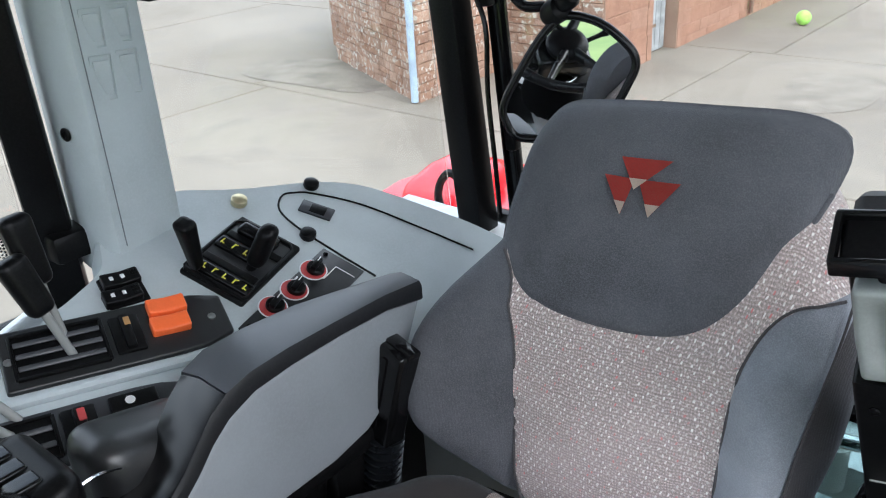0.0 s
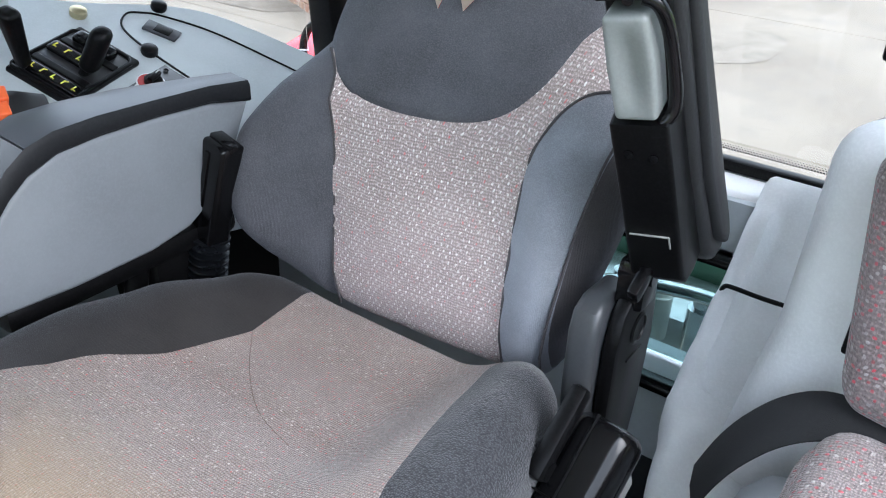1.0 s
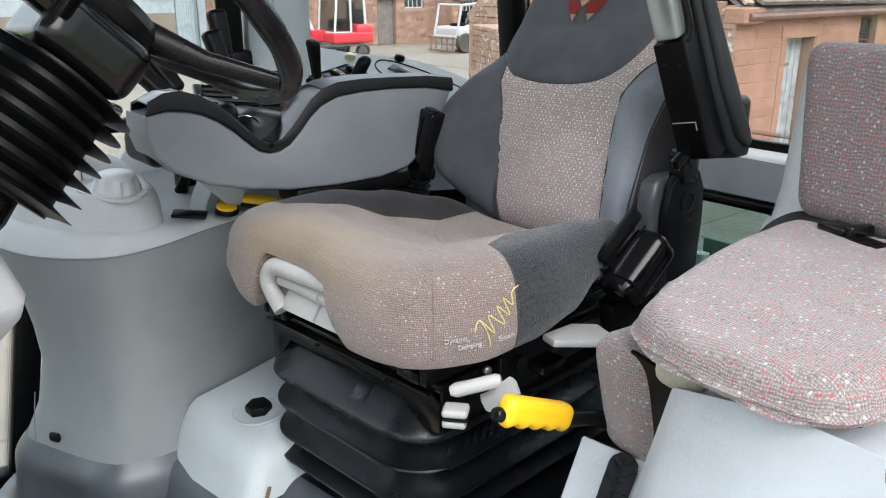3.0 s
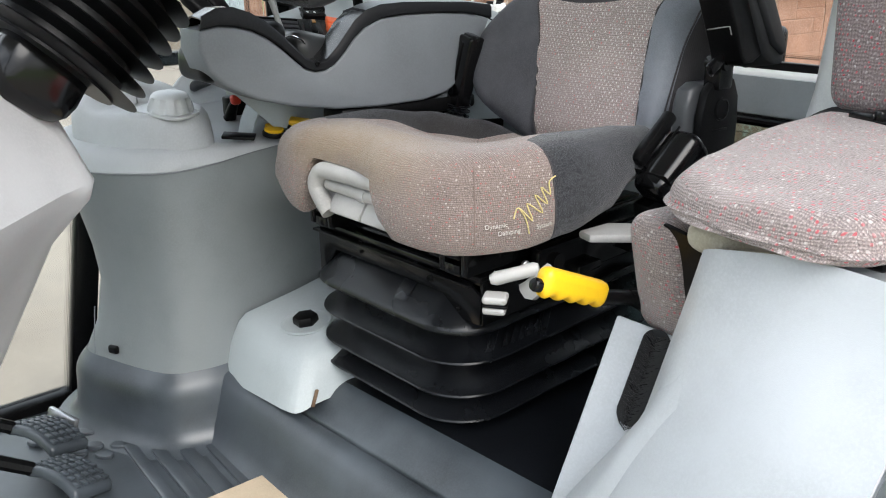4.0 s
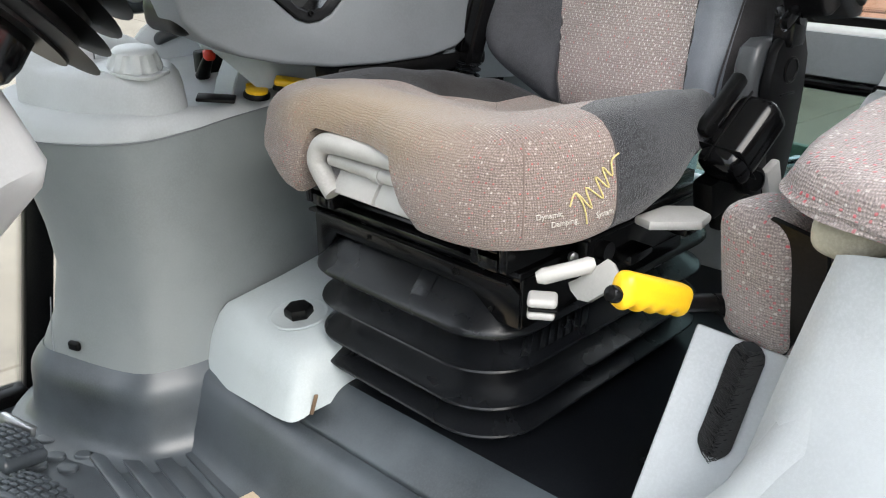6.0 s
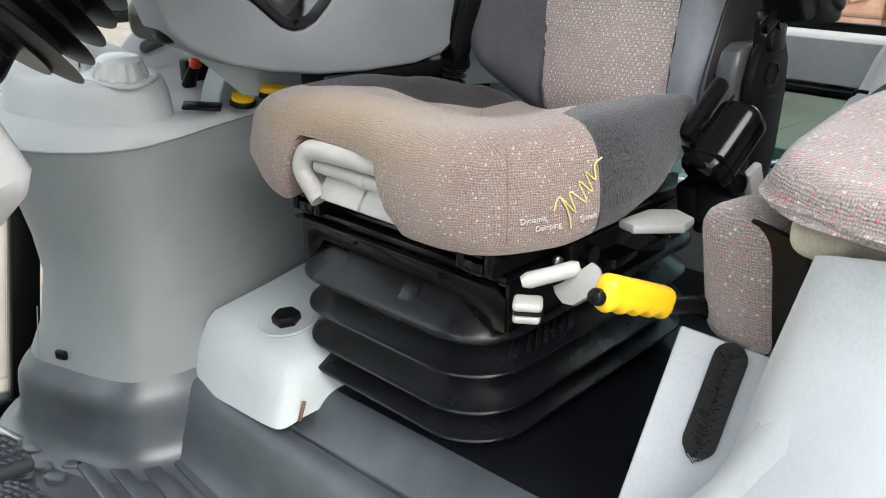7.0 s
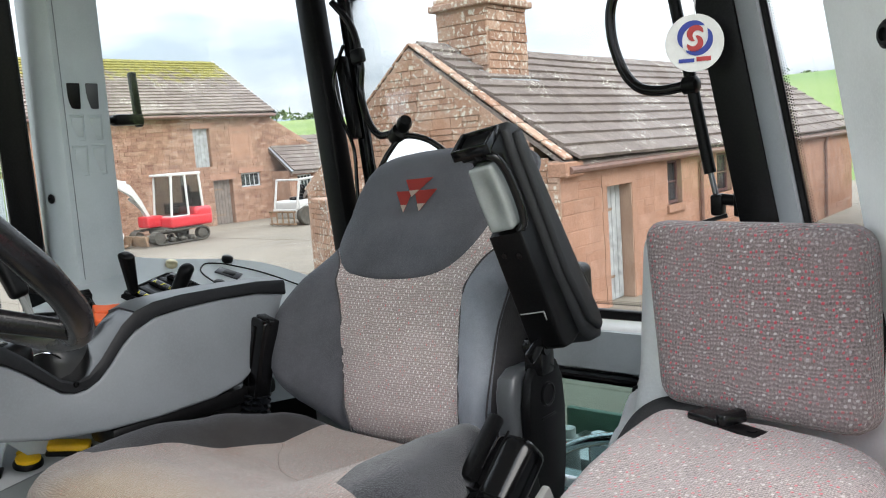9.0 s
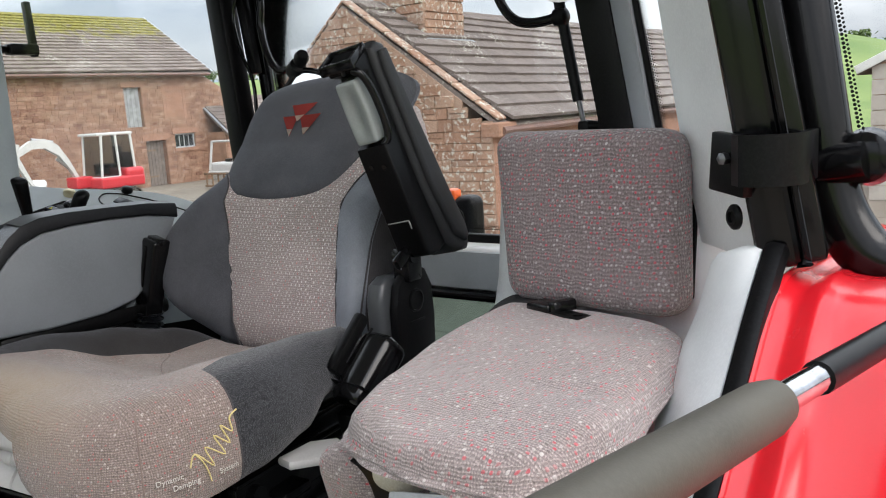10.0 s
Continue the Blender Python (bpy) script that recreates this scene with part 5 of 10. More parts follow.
# folded armrest on the door side
arm_m = framed((0.2635, 0.571, 1.974), (-0.139, -0.288, 0.948), (1, 0.15, 0))


def side_plate(outline, lo, hi, bev):
    """A plate in the armrest's own frame, its outline in (depth, height)."""
    return moved(prism(outline, lo, hi, "x", bev, 3), arm_m)


armrest = part("armrest", join(side_plate([(0.0, -0.045), (-0.001, 0.112), (0.022, 0.118), (0.024, 0.205), (0.003, 0.212), (-0.002, 0.224), (0.03, 0.236), (0.046, 0.232), (0.05, 0.1), (0.06, -0.06), (0.03, -0.062), (0.008, -0.056)], -0.022, 0.0255, 0.004)), BLACK, seat, "folded-up black plastic armrest")
part("pad", join(side_plate([(0.042, 0.04), (0.036, 0.2), (0.038, 0.232), (0.056, 0.238), (0.073, 0.23), (0.083, 0.15), (0.1, 0.02), (0.112, -0.045), (0.112, -0.075), (0.096, -0.09), (0.07, -0.082), (0.052, -0.06)], -0.02, 0.034, 0.008), side_plate([(0.05, 0.03), (0.045, 0.2), (0.048, 0.224), (0.064, 0.224), (0.074, 0.14), (0.092, 0.0), (0.1, -0.05), (0.098, -0.07), (0.088, -0.074), (0.066, -0.05)], 0.03, 0.042, 0.005)), ARM_PAD, armrest, "soft dark grey armrest pad")
part("grip_insert", moved(soft((0.0185, 0.016, 0.043), 0.005, (0.002, 0.012, 0.16), 8, shape=lambda p: (p.x * (1 - 0.08 * abs(p.z) / 0.043), p.y + (0.007 * math.exp(-((p.x / 0.009) ** 2)) * math.exp(-((p.z / 0.028) ** 4)) if p.y < 0 else 0), p.z)), arm_m), SMOKED, armrest, "frosted grey plastic grip insert")
part("hand_loop", moved(tube(spline([(0.016, 0.004, 0.214), (0.026, 0.006, 0.206), (0.0295, 0.012, 0.18), (0.0295, 0.014, 0.14), (0.0265, 0.012, 0.118), (0.018, 0.006, 0.11)], 6), 0.0055, 10), arm_m), BLACK_GLOSS, armrest)
part("top_frame", moved(join(box((0.054, 0.006, 0.014), (0.0, -0.003, 0.2235), 0.002), box((0.054, 0.006, 0.012), (0.0, 0.034, 0.2355), 0.002), box((0.005, 0.042, 0.012), (-0.0245, 0.015, 0.2305), 0.002, turn=(17, 0, 0)), box((0.005, 0.042, 0.012), (0.0245, 0.015, 0.2305), 0.002, turn=(17, 0, 0))), arm_m), BLACK_GLOSS, armrest)
for x, z in ((-0.008, 0.085), (0.012, 0.082), (0.006, 0.214)):
    part("screw", moved(lathe([(0.004, 0), (0.004, 0.001), (0.0005, 0.0012)], (x, -0.0012, z), 10, (0, -1, 0)), arm_m), BLACK_GLOSS, armrest)
part("slot", moved(join(box((0.034, 0.0016, 0.0014), (0.0, -0.001, 0.002), 0.0003), box((0.0014, 0.0016, 0.012), (0.017, -0.001, -0.004), 0.0003)), arm_m), ROD_GREY, armrest)
part("hinge", join(box((0.03, 0.034, 0.05), (0.25, 0.6, 1.912), 0.006), tube([(0.236, 0.592, 1.925), (0.268, 0.594, 1.925)], 0.01, 12), box((0.012, 0.05, 0.016), (0.262, 0.58, 1.93), 0.004, turn=(30, 0, 0))), BLACK_GLOSS, armrest)
part("hinge_pin", lathe([(0.004, 0), (0.004, 0.004), (0.002, 0.005)], (0.256, 0.575, 1.912), 10, (0.5, -1, 0)), CHROME, armrest)

# gas spring and its sleeve beside the seat
strut = thing("armrest_support", "black telescopic support with a ribbed rubber sleeve", "support", (-0.24, 0.5, 1.75))
strut_m = framed((-0.247, 0.53, 1.872), (0.2, 0.12, 1), (1, -0.1, 0))
part("upper_tube", moved(join(soft((0.021, 0.016, 0.066), 0.006, (0, 0, 0), 4), box((0.008, 0.004, 0.1), (-0.004, -0.0165, 0.004), 0.0015), box((0.044, 0.02, 0.01), (0, 0.004, 0.064), 0.003)), strut_m), BLACK_GLOSS, strut)
ax = [Vector((-0.259, 0.524, 1.812)).lerp(Vector((-0.27, 0.514, 1.71)), i / 40) for i in range(41)]
part("ribbed_sleeve", tube(ax, [0.021 + 0.0035 * (1 if i % 4 < 2 else -1) for i in range(41)], 18), RUBBER, strut)

# ---- passenger seat, its moulded base and the handbrake ----
pseat = thing("passenger_seat", "small fold-up passenger seat in red-flecked cloth", "seat", (0.54, 0.45, 1.5))


def pass_back(p):
    x, y, z = p.x * (1 + 0.05 * -p.z / 0.1), p.y, p.z
    if p.x < 0:
        x = p.x * (0.93 + 0.13 * p.z / 0.1)
    y -= 0.008 * (1 - (p.x / 0.125) ** 2) * (p.y < 0)
    return (x, y, z)


pb = part("backrest", soft((0.125, 0.034, 0.104), 0.026, (0.540, 0.585, 1.987), 16, pass_back, turn=(-7, 0, -8)), FLECK_RED_SHADED, pseat, "upright backrest pad in red-flecked cloth", uv=True)
part("back_board", box((0.24, 0.008, 0.17), (0.545, 0.622, 1.98), 0.003, turn=(-7, 0, -8)), BLACK, pseat)


PASS_LINE = [(0.455, 0.252), (0.468, 0.216), (0.505, 0.193), (0.56, 0.178), (0.62, 0.176), (0.668, 0.192), (0.694, 0.235), (0.702, 0.31), (0.7, 0.4), (0.694, 0.48), (0.66, 0.525), (0.56, 0.545), (0.47, 0.555), (0.436, 0.53), (0.432, 0.44), (0.438, 0.33)]


def pass_top(x, y):
    """Worn pad, higher at the back, with slack folds in the cloth."""
    z = smooth_at([(0.18, 1.866), (0.3, 1.874), (0.45, 1.886), (0.56, 1.89)], y)
    z += 0.006 * math.exp(-(((x - 0.57) / 0.09) ** 2)) * smooth_at([(0.2, 0.3), (0.3, 1.0), (0.5, 0.4)], y)
    z -= 0.003 * math.exp(-(((y - 0.30 - 0.25 * (x - 0.57)) / 0.012) ** 2)) * smooth_at([(0.55, 0.0), (0.64, 1.0)], x)
    return z + 0.0022 * noise.noise(Vector((x * 22, y * 22, 0.3)))


def pass_walls(a, b):
    z = pass_top(a, b) - 0.027
    fold = 0.004 * math.sin(a * 60 + b * 25) * (1 if b < 0.3 else 0.3)
    return [(0.002, z - 0.002), (0.003 + fold * 0.7, z - 0.004), (0.001, z - 0.007), (0.002 - fold * 0.7, z - 0.01), (-0.004, z - 0.013), (-0.014, z - 0.014), (-0.05, z - 0.013)]


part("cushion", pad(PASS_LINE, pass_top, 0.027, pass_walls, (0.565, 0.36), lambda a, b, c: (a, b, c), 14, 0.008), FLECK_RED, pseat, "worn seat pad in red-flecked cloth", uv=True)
part("cushion_edge", soft((0.1, 0.14, 0.006), 0.004, (0.575, 0.385, 1.816), 6), BLACK, pseat)
flap = part("hinged_flap", soft((0.044, 0.045, 0.079), 0.03, (0.434, 0.294, 1.728), 12, lambda p: (p.x + 0.05 * p.z, p.y - 0.28 * p.z, p.z), turn=(0, 0, -6)), FLECK_RED, pseat, "hinged side flap in red-flecked cloth", uv=True)
plate = part("flap_plate", skin([[(0.448, 0.243, 1.803), (0.502, 0.236, 1.797)], [(0.446, 0.249, 1.785), (0.504, 0.24, 1.776)], [(0.444, 0.262, 1.74), (0.493, 0.256, 1.735)], [(0.448, 0.276, 1.69), (0.476, 0.272, 1.688)], [(0.453, 0.286, 1.66), (0.462, 0.284, 1.66)]], thick=0.005), BLACK, pseat, "black steel hinge plate")
part("rivet", lathe([(0.005, 0), (0.005, 0.002), (0.002, 0.0035)], (0.459, 0.243, 1.787), 12, (0.2, -1, 0)), STEEL, plate)
foam_block = part("foam_edge", soft((0.05, 0.02, 0.014), 0.012, (0.535, 0.245, 1.806), 8, lambda p: (p.x, p.y + 0.006 * math.sin(p.x * 120), p.z + 0.004 * math.sin(p.x * 90 + 1)), turn=(0, 0, 25)), WHITE_FOAM, pseat, "torn yellowed foam under the pad")

belt = thing("seat_belt", "black lap belt with its buckle lying on the pad", "seat belt", (0.45, 0.52, 1.87))
wb = [(0.345, 0.568, 1.735), (0.36, 0.562, 1.782), (0.378, 0.556, 1.822), (0.402, 0.555, 1.856), (0.43, 0.557, 1.876), (0.46, 0.552, 1.884), (0.50, 0.538, 1.886)]
pts = spline(wb, 6)
part("webbing", skin([[p + Vector((0.012, -0.026, 0.0)), p + Vector((0.0, 0.0, 0.004)), p + Vector((-0.006, 0.026, 0.006))] for p in pts], thick=0.0016), WEBBING, belt)
part("buckle", join(box((0.042, 0.03, 0.012), (0.512, 0.522, 1.892), 0.004, turn=(0, -4, -24)), box((0.014, 0.034, 0.016), (0.535, 0.518, 1.895), 0.004, turn=(0, -4, -24))), BLACK_GLOSS, belt)
part("tongue", join(box((0.05, 0.024, 0.004), (0.55, 0.506, 1.889), 0.0015, turn=(0, 0, -20)), lathe([(0.006, 0), (0.006, 0.001), (0.001, 0.0012)], (0.562, 0.502, 1.8915), 10)), BLACK, belt)

# moulded base under the passenger seat, running back to the rear corner
pbase = thing("seat_base_moulding", "pale grey moulded plastic base beside the driver's seat", "moulding", (0.6, 0.4, 1.2))
rows = []
for y, xl, zt, xin in ((0.02, 0.47, 1.30, 0.42), (0.09, 0.48, 1.52, 0.41), (0.14, 0.525, 1.67, 0.485), (0.19, 0.545, 1.757, 0.505), (0.25, 0.548, 1.8, 0.51), (0.33, 0.52, 1.808, 0.48), (0.45, 0.43, 1.806, 0.385), (0.56, 0.40, 1.81, 0.375)):
    rows.append([(xin - 0.06, y + 0.02, 1.205), (xin - 0.03, y + 0.01, lerp(1.205, zt, 0.45)), (xin - 0.012, y + 0.005, lerp(1.205, zt, 0.75)), (lerp(xin, xl, 0.6), y, zt - 0.04), (xl + 0.01, y, zt - 0.012), (xl + 0.05, y, zt), (0.64, y, zt + 0.002), (0.735, y + 0.01, zt - 0.02), (0.75, y + 0.01, 1.205)])
part("body", skin(rows), GREY_PALE, pbase)
front_rows = [[(0.355, 0.0, 1.203), (0.47, -0.12, 1.203), (0.64, -0.17, 1.203), (0.755, -0.18, 1.203)], [(0.37, 0.03, 1.24), (0.475, -0.06, 1.26), (0.64, -0.09, 1.27), (0.752, -0.1, 1.27)], [(0.40, 0.05, 1.32), (0.47, 0.0, 1.38), (0.64, -0.02, 1.42), (0.75, -0.03, 1.42)], [(0.46, 0.1, 1.45), (0.505, 0.07, 1.5), (0.64, 0.05, 1.56), (0.75, 0.04, 1.56)], [(0.49, 0.15, 1.58), (0.525, 0.13, 1.62), (0.64, 0.115, 1.68), (0.75, 0.1, 1.68)], [(0.505, 0.195, 1.717), (0.54, 0.178, 1.73), (0.64, 0.172, 1.762), (0.75, 0.165, 1.755)], [(0.52, 0.207, 1.8), (0.55, 0.198, 1.81), (0.64, 0.195, 1.824), (0.75, 0.195, 1.82)]]
fine = []
for r in front_rows:
    fine.append(spline(r, 6))
cols = list(zip(*fine))
part("front_face", skin([spline(c, 5) for c in cols], thick=0.004), GREY_PALE, pbase)

# slot with brush strip, and the handbrake lever
slot_n, slot_up = Vector((0.35, -0.65, 0.35)), Vector((0.0, 0.43, 0.9))
slot = part("slot_panel", moved(box((0.006, 0.106, 0.31), (0, 0.007, -0.065), 0.003), framed((0.428, 0.225, 1.585), slot_up, slot_n)), GREY_PALE, pbase, "pale slotted panel")
brush_m = framed(Vector((0.428, 0.225, 1.585)) + slot_n * 0.006, slot_up, slot_n) @ Matrix.Translation((0, 0.007, 0.033))
part("slot_opening", moved(prism([(0.0165 * math.cos(radians(30 * k)), (0.042 if k < 6 else -0.042) + 0.0165 * math.sin(radians(30 * k))) for k in range(12)], -0.001, 0.003, "x", 0.0), brush_m), BLACK, slot)
hairs = []
for i in range(260):
    z = -0.05 + 0.104 * i / 259 + random.uniform(-0.001, 0.001)
    wide = 0.016 if -0.042 < z < 0.042 else math.sqrt(max(1e-6, 0.016 ** 2 - (abs(z) - 0.042) ** 2))
    for sgn in (-1, 1):
        a = Vector((0.0035, sgn * wide, z))
        b = Vector((0.006 + random.uniform(0, 0.004), sgn * random.uniform(-0.002, 0.003), z - random.uniform(0.004, 0.016)))
        mid_b = a.lerp(b, 0.5) + Vector((0.002, 0, random.uniform(-0.002, 0.002)))
        hairs.append(tube([a, mid_b, b], [0.00055, 0.0005, 0.0003], 3))
part("brush", moved(join(*hairs), brush_m), BRISTLE, slot, "dark bristle strip")

hb = thing("handbrake", "yellow-gripped handbrake lever with a black button", "handbrake", (0.38, 0.2, 1.68))
h0, h1 = Vector((0.376, 0.126, 1.741)), Vector((0.388, 0.244, 1.694))
h1 = h0.lerp(h1, 0.78)
hm = framed(h1, h0 - h1, (1, 0, 0))
Lh = (h0 - h1).length


def grip(p):
    k = 1.0
    z = p.z
    finger = 0.0024 * math.cos((z) / 0.02 * 2 * math.pi) if p.y < 0 else 0
    return (p.x * (1 - 0.08 * z / 0.06), p.y * (1.0 + 0.08 * z / 0.06) + finger * (p.y / 0.018), z)


part("grip", moved(soft((0.0125, 0.0158, Lh / 2), 0.0105, (0, 0, 0), 22, grip), hm @ Matrix.Translation((0, 0.004, Lh / 2))), YELLOW, hb, "yellow moulded hand grip")
part("button", lathe([(0.008, 0), (0.008, 0.006), (0.0065, 0.009), (0.001, 0.0095)], h0 - (h0 - h1).normalized() * 0.001 + Vector((0, 0, -0.002)), 16, h0 - h1), BLACK_GLOSS, hb)
part("lever_arm", join(tube([h1 + (h0 - h1) * 0.05, Vector((0.40, 0.31, 1.682)), Vector((0.408, 0.345, 1.64))], 0.009, 10), tube([Vector((0.392, 0.255, 1.698)), Vector((0.405, 0.315, 1.655)), Vector((0.41, 0.35, 1.61))], 0.008, 8)), BLACK, hb)


# ---- right-hand side console ----
def slope_z(x, y):
    return 1.989 - 0.444 * (x + 0.591) + 0.04 * (y - 0.734)


def on_slope(x, y, turn=0.0, lift=0.0):
    """A frame lying on the console's sloping top; turn in degrees anticlockwise from above."""
    n = Vector((0.444, -0.04, 1)).normalized()
    m = framed(Vector((x, y, slope_z(x, y))) + n * lift, n, (1, 0, 0))
    return m @ Matrix.Rotation(radians(turn), 4, "Z")


console = thing("side_console", "light grey moulded side console with black control panels", "console", (-0.5, 0.6, 1.2))
outer = spline([(-0.50, 0.155, 0), (-0.52, 0.17, 0), (-0.545, 0.235, 0), (-0.578, 0.29, 0), (-0.595, 0.35, 0), (-0.615, 0.40, 0), (-0.66, 0.43, 0), (-0.69, 0.48, 0), (-0.68, 0.56, 0), (-0.655, 0.61, 0), (-0.633, 0.655, 0), (-0.596, 0.745, 0), (-0.557, 0.80, 0), (-0.508, 0.835, 0), (-0.455, 0.865, 0), (-0.395, 0.895, 0), (-0.30, 0.925, 0), (-0.22, 0.94, 0)], 5)
rows = []
m = len(outer)
for i, p in enumerate(outer):
    k = i / (m - 1)
    ix, iy = smooth_at([(0, -0.43), (0.15, -0.40), (1, -0.3)], k), lerp(0.15, 0.7, min(1, k * 1.15))
    d = (outer[min(m - 1, i + 1)] - outer[max(0, i - 1)]).normalized()
    out = Vector((-d.y, d.x, 0))
    if out.x > 0 and p.y < 0.7:
        out = -out
    zt = slope_z(p.x, p.y)
    drop = lerp(0.045, 0.22, min(1.0, k / 0.3))
    row = [p + out * 0.03 + Vector((0, 0, zt - drop)), p + out * 0.022 + Vector((0, 0, zt - max(0.035, drop * 0.45))), p + out * 0.016 + Vector((0, 0, zt - 0.03)), p + out * 0.007 + Vector((0, 0, zt - 0.006)), Vector((p.x, p.y, zt))]
    for s in (0.2, 0.45, 0.7, 1.0):
        x, y = lerp(p.x, ix, s), lerp(p.y, iy, s)
        row.append(Vector((x, y, slope_z(x, y))))
    row.append(Vector((ix + 0.01, iy, slope_z(ix, iy) - 0.02)))
    row.append(Vector((ix + 0.012, iy, slope_z(ix, iy) - min(0.1, drop))))
    rows.append(row)
mid = sum(rows[0], Vector()) / len(rows[0])
rows.insert(0, [q.lerp(mid, 0.12) + Vector((0.0, -0.012, -0.004)) for q in rows[0]])
rows.insert(0, [mid + Vector((0.0, -0.014, -0.004)) + (q - mid) * 0.02 for q in rows[0]])
part("body", skin(rows, thick=0.003), GREY, console, "light grey console moulding")

# lid with a finger latch, screws with caps
lid_line = [(-0.415, 0.683), (-0.48, 0.668), (-0.541, 0.657), (-0.578, 0.66), (-0.597, 0.683), (-0.592, 0.704), (-0.577, 0.726), (-0.522, 0.772), (-0.436, 0.815), (-0.37, 0.845)]
part("lid_gap", tube(spline([(x, y, slope_z(x, y) + 0.0012) for x, y in lid_line], 6), 0.0016, 6), BLACK, console, "dark gap round the lid")
latch = part("latch", moved(join(box((0.026, 0.05, 0.004), (0, 0, 0.002), 0.0015)), on_slope(-0.549, 0.704, -62)), SATIN, console, "dark grey lid latch")
part("latch_slot", moved(box((0.018, 0.024, 0.003), (0, 0.002, 0.0035), 0.001), on_slope(-0.549, 0.704, -62)), BLACK, latch)
CAP = [(0.0105, 0), (0.012, 0.003), (0.0115, 0.0095), (0.009, 0.0115), (0.001, 0.012)]
for x, y, mat, lab in ((-0.591, 0.734, BLACK, "black plastic cap"), (-0.519, 0.657, BLACK, "black plastic cap"), (-0.617, 0.62, BRASS, "yellow-passivated bolt cap")):
    part("cap", moved(lathe(CAP, (0, 0, 0), 18), on_slope(x, y)), mat, console, lab)

# gear gate
gate_m = on_slope(-0.533, 0.552, 15)
gate = part("lever_gate", moved(join(soft((0.0495, 0.0685, 0.005), 0.0045, (0, 0, 0.002), 6, lambda p: (p.x, p.y, p.z)), tube([(-0.044, -0.062, 0.007), (0.044, -0.062, 0.007), (0.047, -0.056, 0.007), (0.045, 0.052, 0.007), (0.036, 0.06, 0.007), (-0.036, 0.06, 0.007), (-0.046, 0.05, 0.007), (-0.047, -0.058, 0.007)], 0.0035, 8, True)), gate_m), BLACK, console, "black lever gate with a raised rim")
part("gate_well", moved(box((0.088, 0.112, 0.003), (0, -0.002, 0.0065), 0.001), gate_m), PANEL_BLACK, gate, "dark recessed plate")
YMARK = plastic("yellow_print", (0.65, 0.6, 0.05), 0.5)
for x0, x1, yc, w in ((-0.033, 0.048, -0.048, 0.018), (-0.042, 0.012, 0.004, 0.02)):
    strip = part("gate_scale", moved(soft(((x1 - x0) / 2, w / 2, 0.004), 0.003, ((x0 + x1) / 2, yc, 0.010), 4), gate_m), BLACK_GLOSS, gate, "glossy strip with yellow print")
    n_marks = 5 if x1 > 0.03 else 3
    for k in range(n_marks):
        mx = lerp(x0 + 0.009, x1 - 0.009, k / (n_marks - 1))
        part("gate_mark", moved(join(box((0.002, w * 0.5, 0.0006), (mx - 0.002, yc, 0.0142), 0.0001), box((0.006, 0.0018, 0.0006), (mx, yc + (0.003 if k % 2 else -0.003), 0.0142), 0.0001, turn=(0, 0, 35 if k % 2 else -20))), gate_m), YMARK, strip, "yellow printed mark")
for yc in (-0.027, 0.026):
    part("gate_track", moved(soft((0.042, 0.006, 0.002), 0.0015, (0.0, yc, 0.0085), 4), gate_m), BLACK, gate, "black lever slot")
part("gate_dome", moved(soft((0.03, 0.011, 0.008), 0.006, (-0.004, 0.042, 0.011), 6), gate_m), BLACK_GLOSS, gate)
part("lever", moved(join(soft((0.0095, 0.0115, 0.04), 0.007, (-0.039, -0.06, 0.05), 6, lambda p: (p.x * (1 + 0.3 * p.z / 0.04) - 0.2 * p.z, p.y * (1 + 0.2 * p.z / 0.04) - 0.15 * p.z, p.z)), tube([(-0.032, -0.052, 0.0), (-0.033, -0.053, 0.02)], 0.006, 8)), gate_m), BLACK, console, "black paddle lever")
part("lever", moved(join(soft((0.0135, 0.013, 0.031), 0.012, (0.026, 0.004, 0.042), 8, lambda p: (p.x + 0.1 * p.z, p.y + 0.28 * p.z, p.z)), tube([(0.02, -0.012, 0.0), (0.024, -0.004, 0.03)], 0.0065, 8)), gate_m), BLACK, console, "black knobbed lever")

# heater panel with three red-sectored dials
heat_m = on_slope(-0.44, 0.574, 13)
heat = part("heater_panel", moved(box((0.068, 0.19, 0.004), (0, 0, 0.002), 0.0015), heat_m), PANEL_BLACK, console, "dark grey heater panel")
for x, y in ((-0.468, 0.617), (-0.457, 0.572), (-0.451, 0.530)):
    dm = on_slope(x, y, 20, 0.003)
    dial = part("dial", moved(lathe([(0.0185, 0.0006), (0.0195, 0.0012), (0.0185, 0.0016)], (0, 0, 0), 28), dm), WHITE_MARK, heat, "white printed ring")
    part("dial_sector", moved(lathe([(0.0175, 0.0006), (0.0175, 0.002), (0.001, 0.002)], (0, 0, 0), 28), dm), RED_MARK, dial, "red printed sector")
    part("dial_knob", moved(join(lathe([(0.0125, 0), (0.0125, 0.007), (0.0105, 0.009), (0.001, 0.0095)], (0.002, 0.002, 0), 18), box((0.008, 0.024, 0.008), (0.002, 0.002, 0.012), 0.002)), dm), BLACK, dial)
    part("pointer", moved(box((0.0012, 0.009, 0.001), (0.002, 0.009, 0.0165), 0.0002), dm), WHITE_MARK, dial)
for dx, dy in ((-0.026, -0.02), (-0.026, 0.022), (-0.018, 0.06), (0.018, 0.0)):
    part("print_mark", moved(box((0.008, 0.006, 0.0006), (dx, dy, 0.0044), 0.0002), heat_m), WHITE_MARK, heat, "white printed mark")
part("print_frame", moved(join(box((0.03, 0.0012, 0.0006), (0.015, 0.075, 0.0044), 0), box((0.0012, 0.03, 0.0006), (0.0, 0.06, 0.0044), 0)), heat_m), WHITE_MARK, heat)
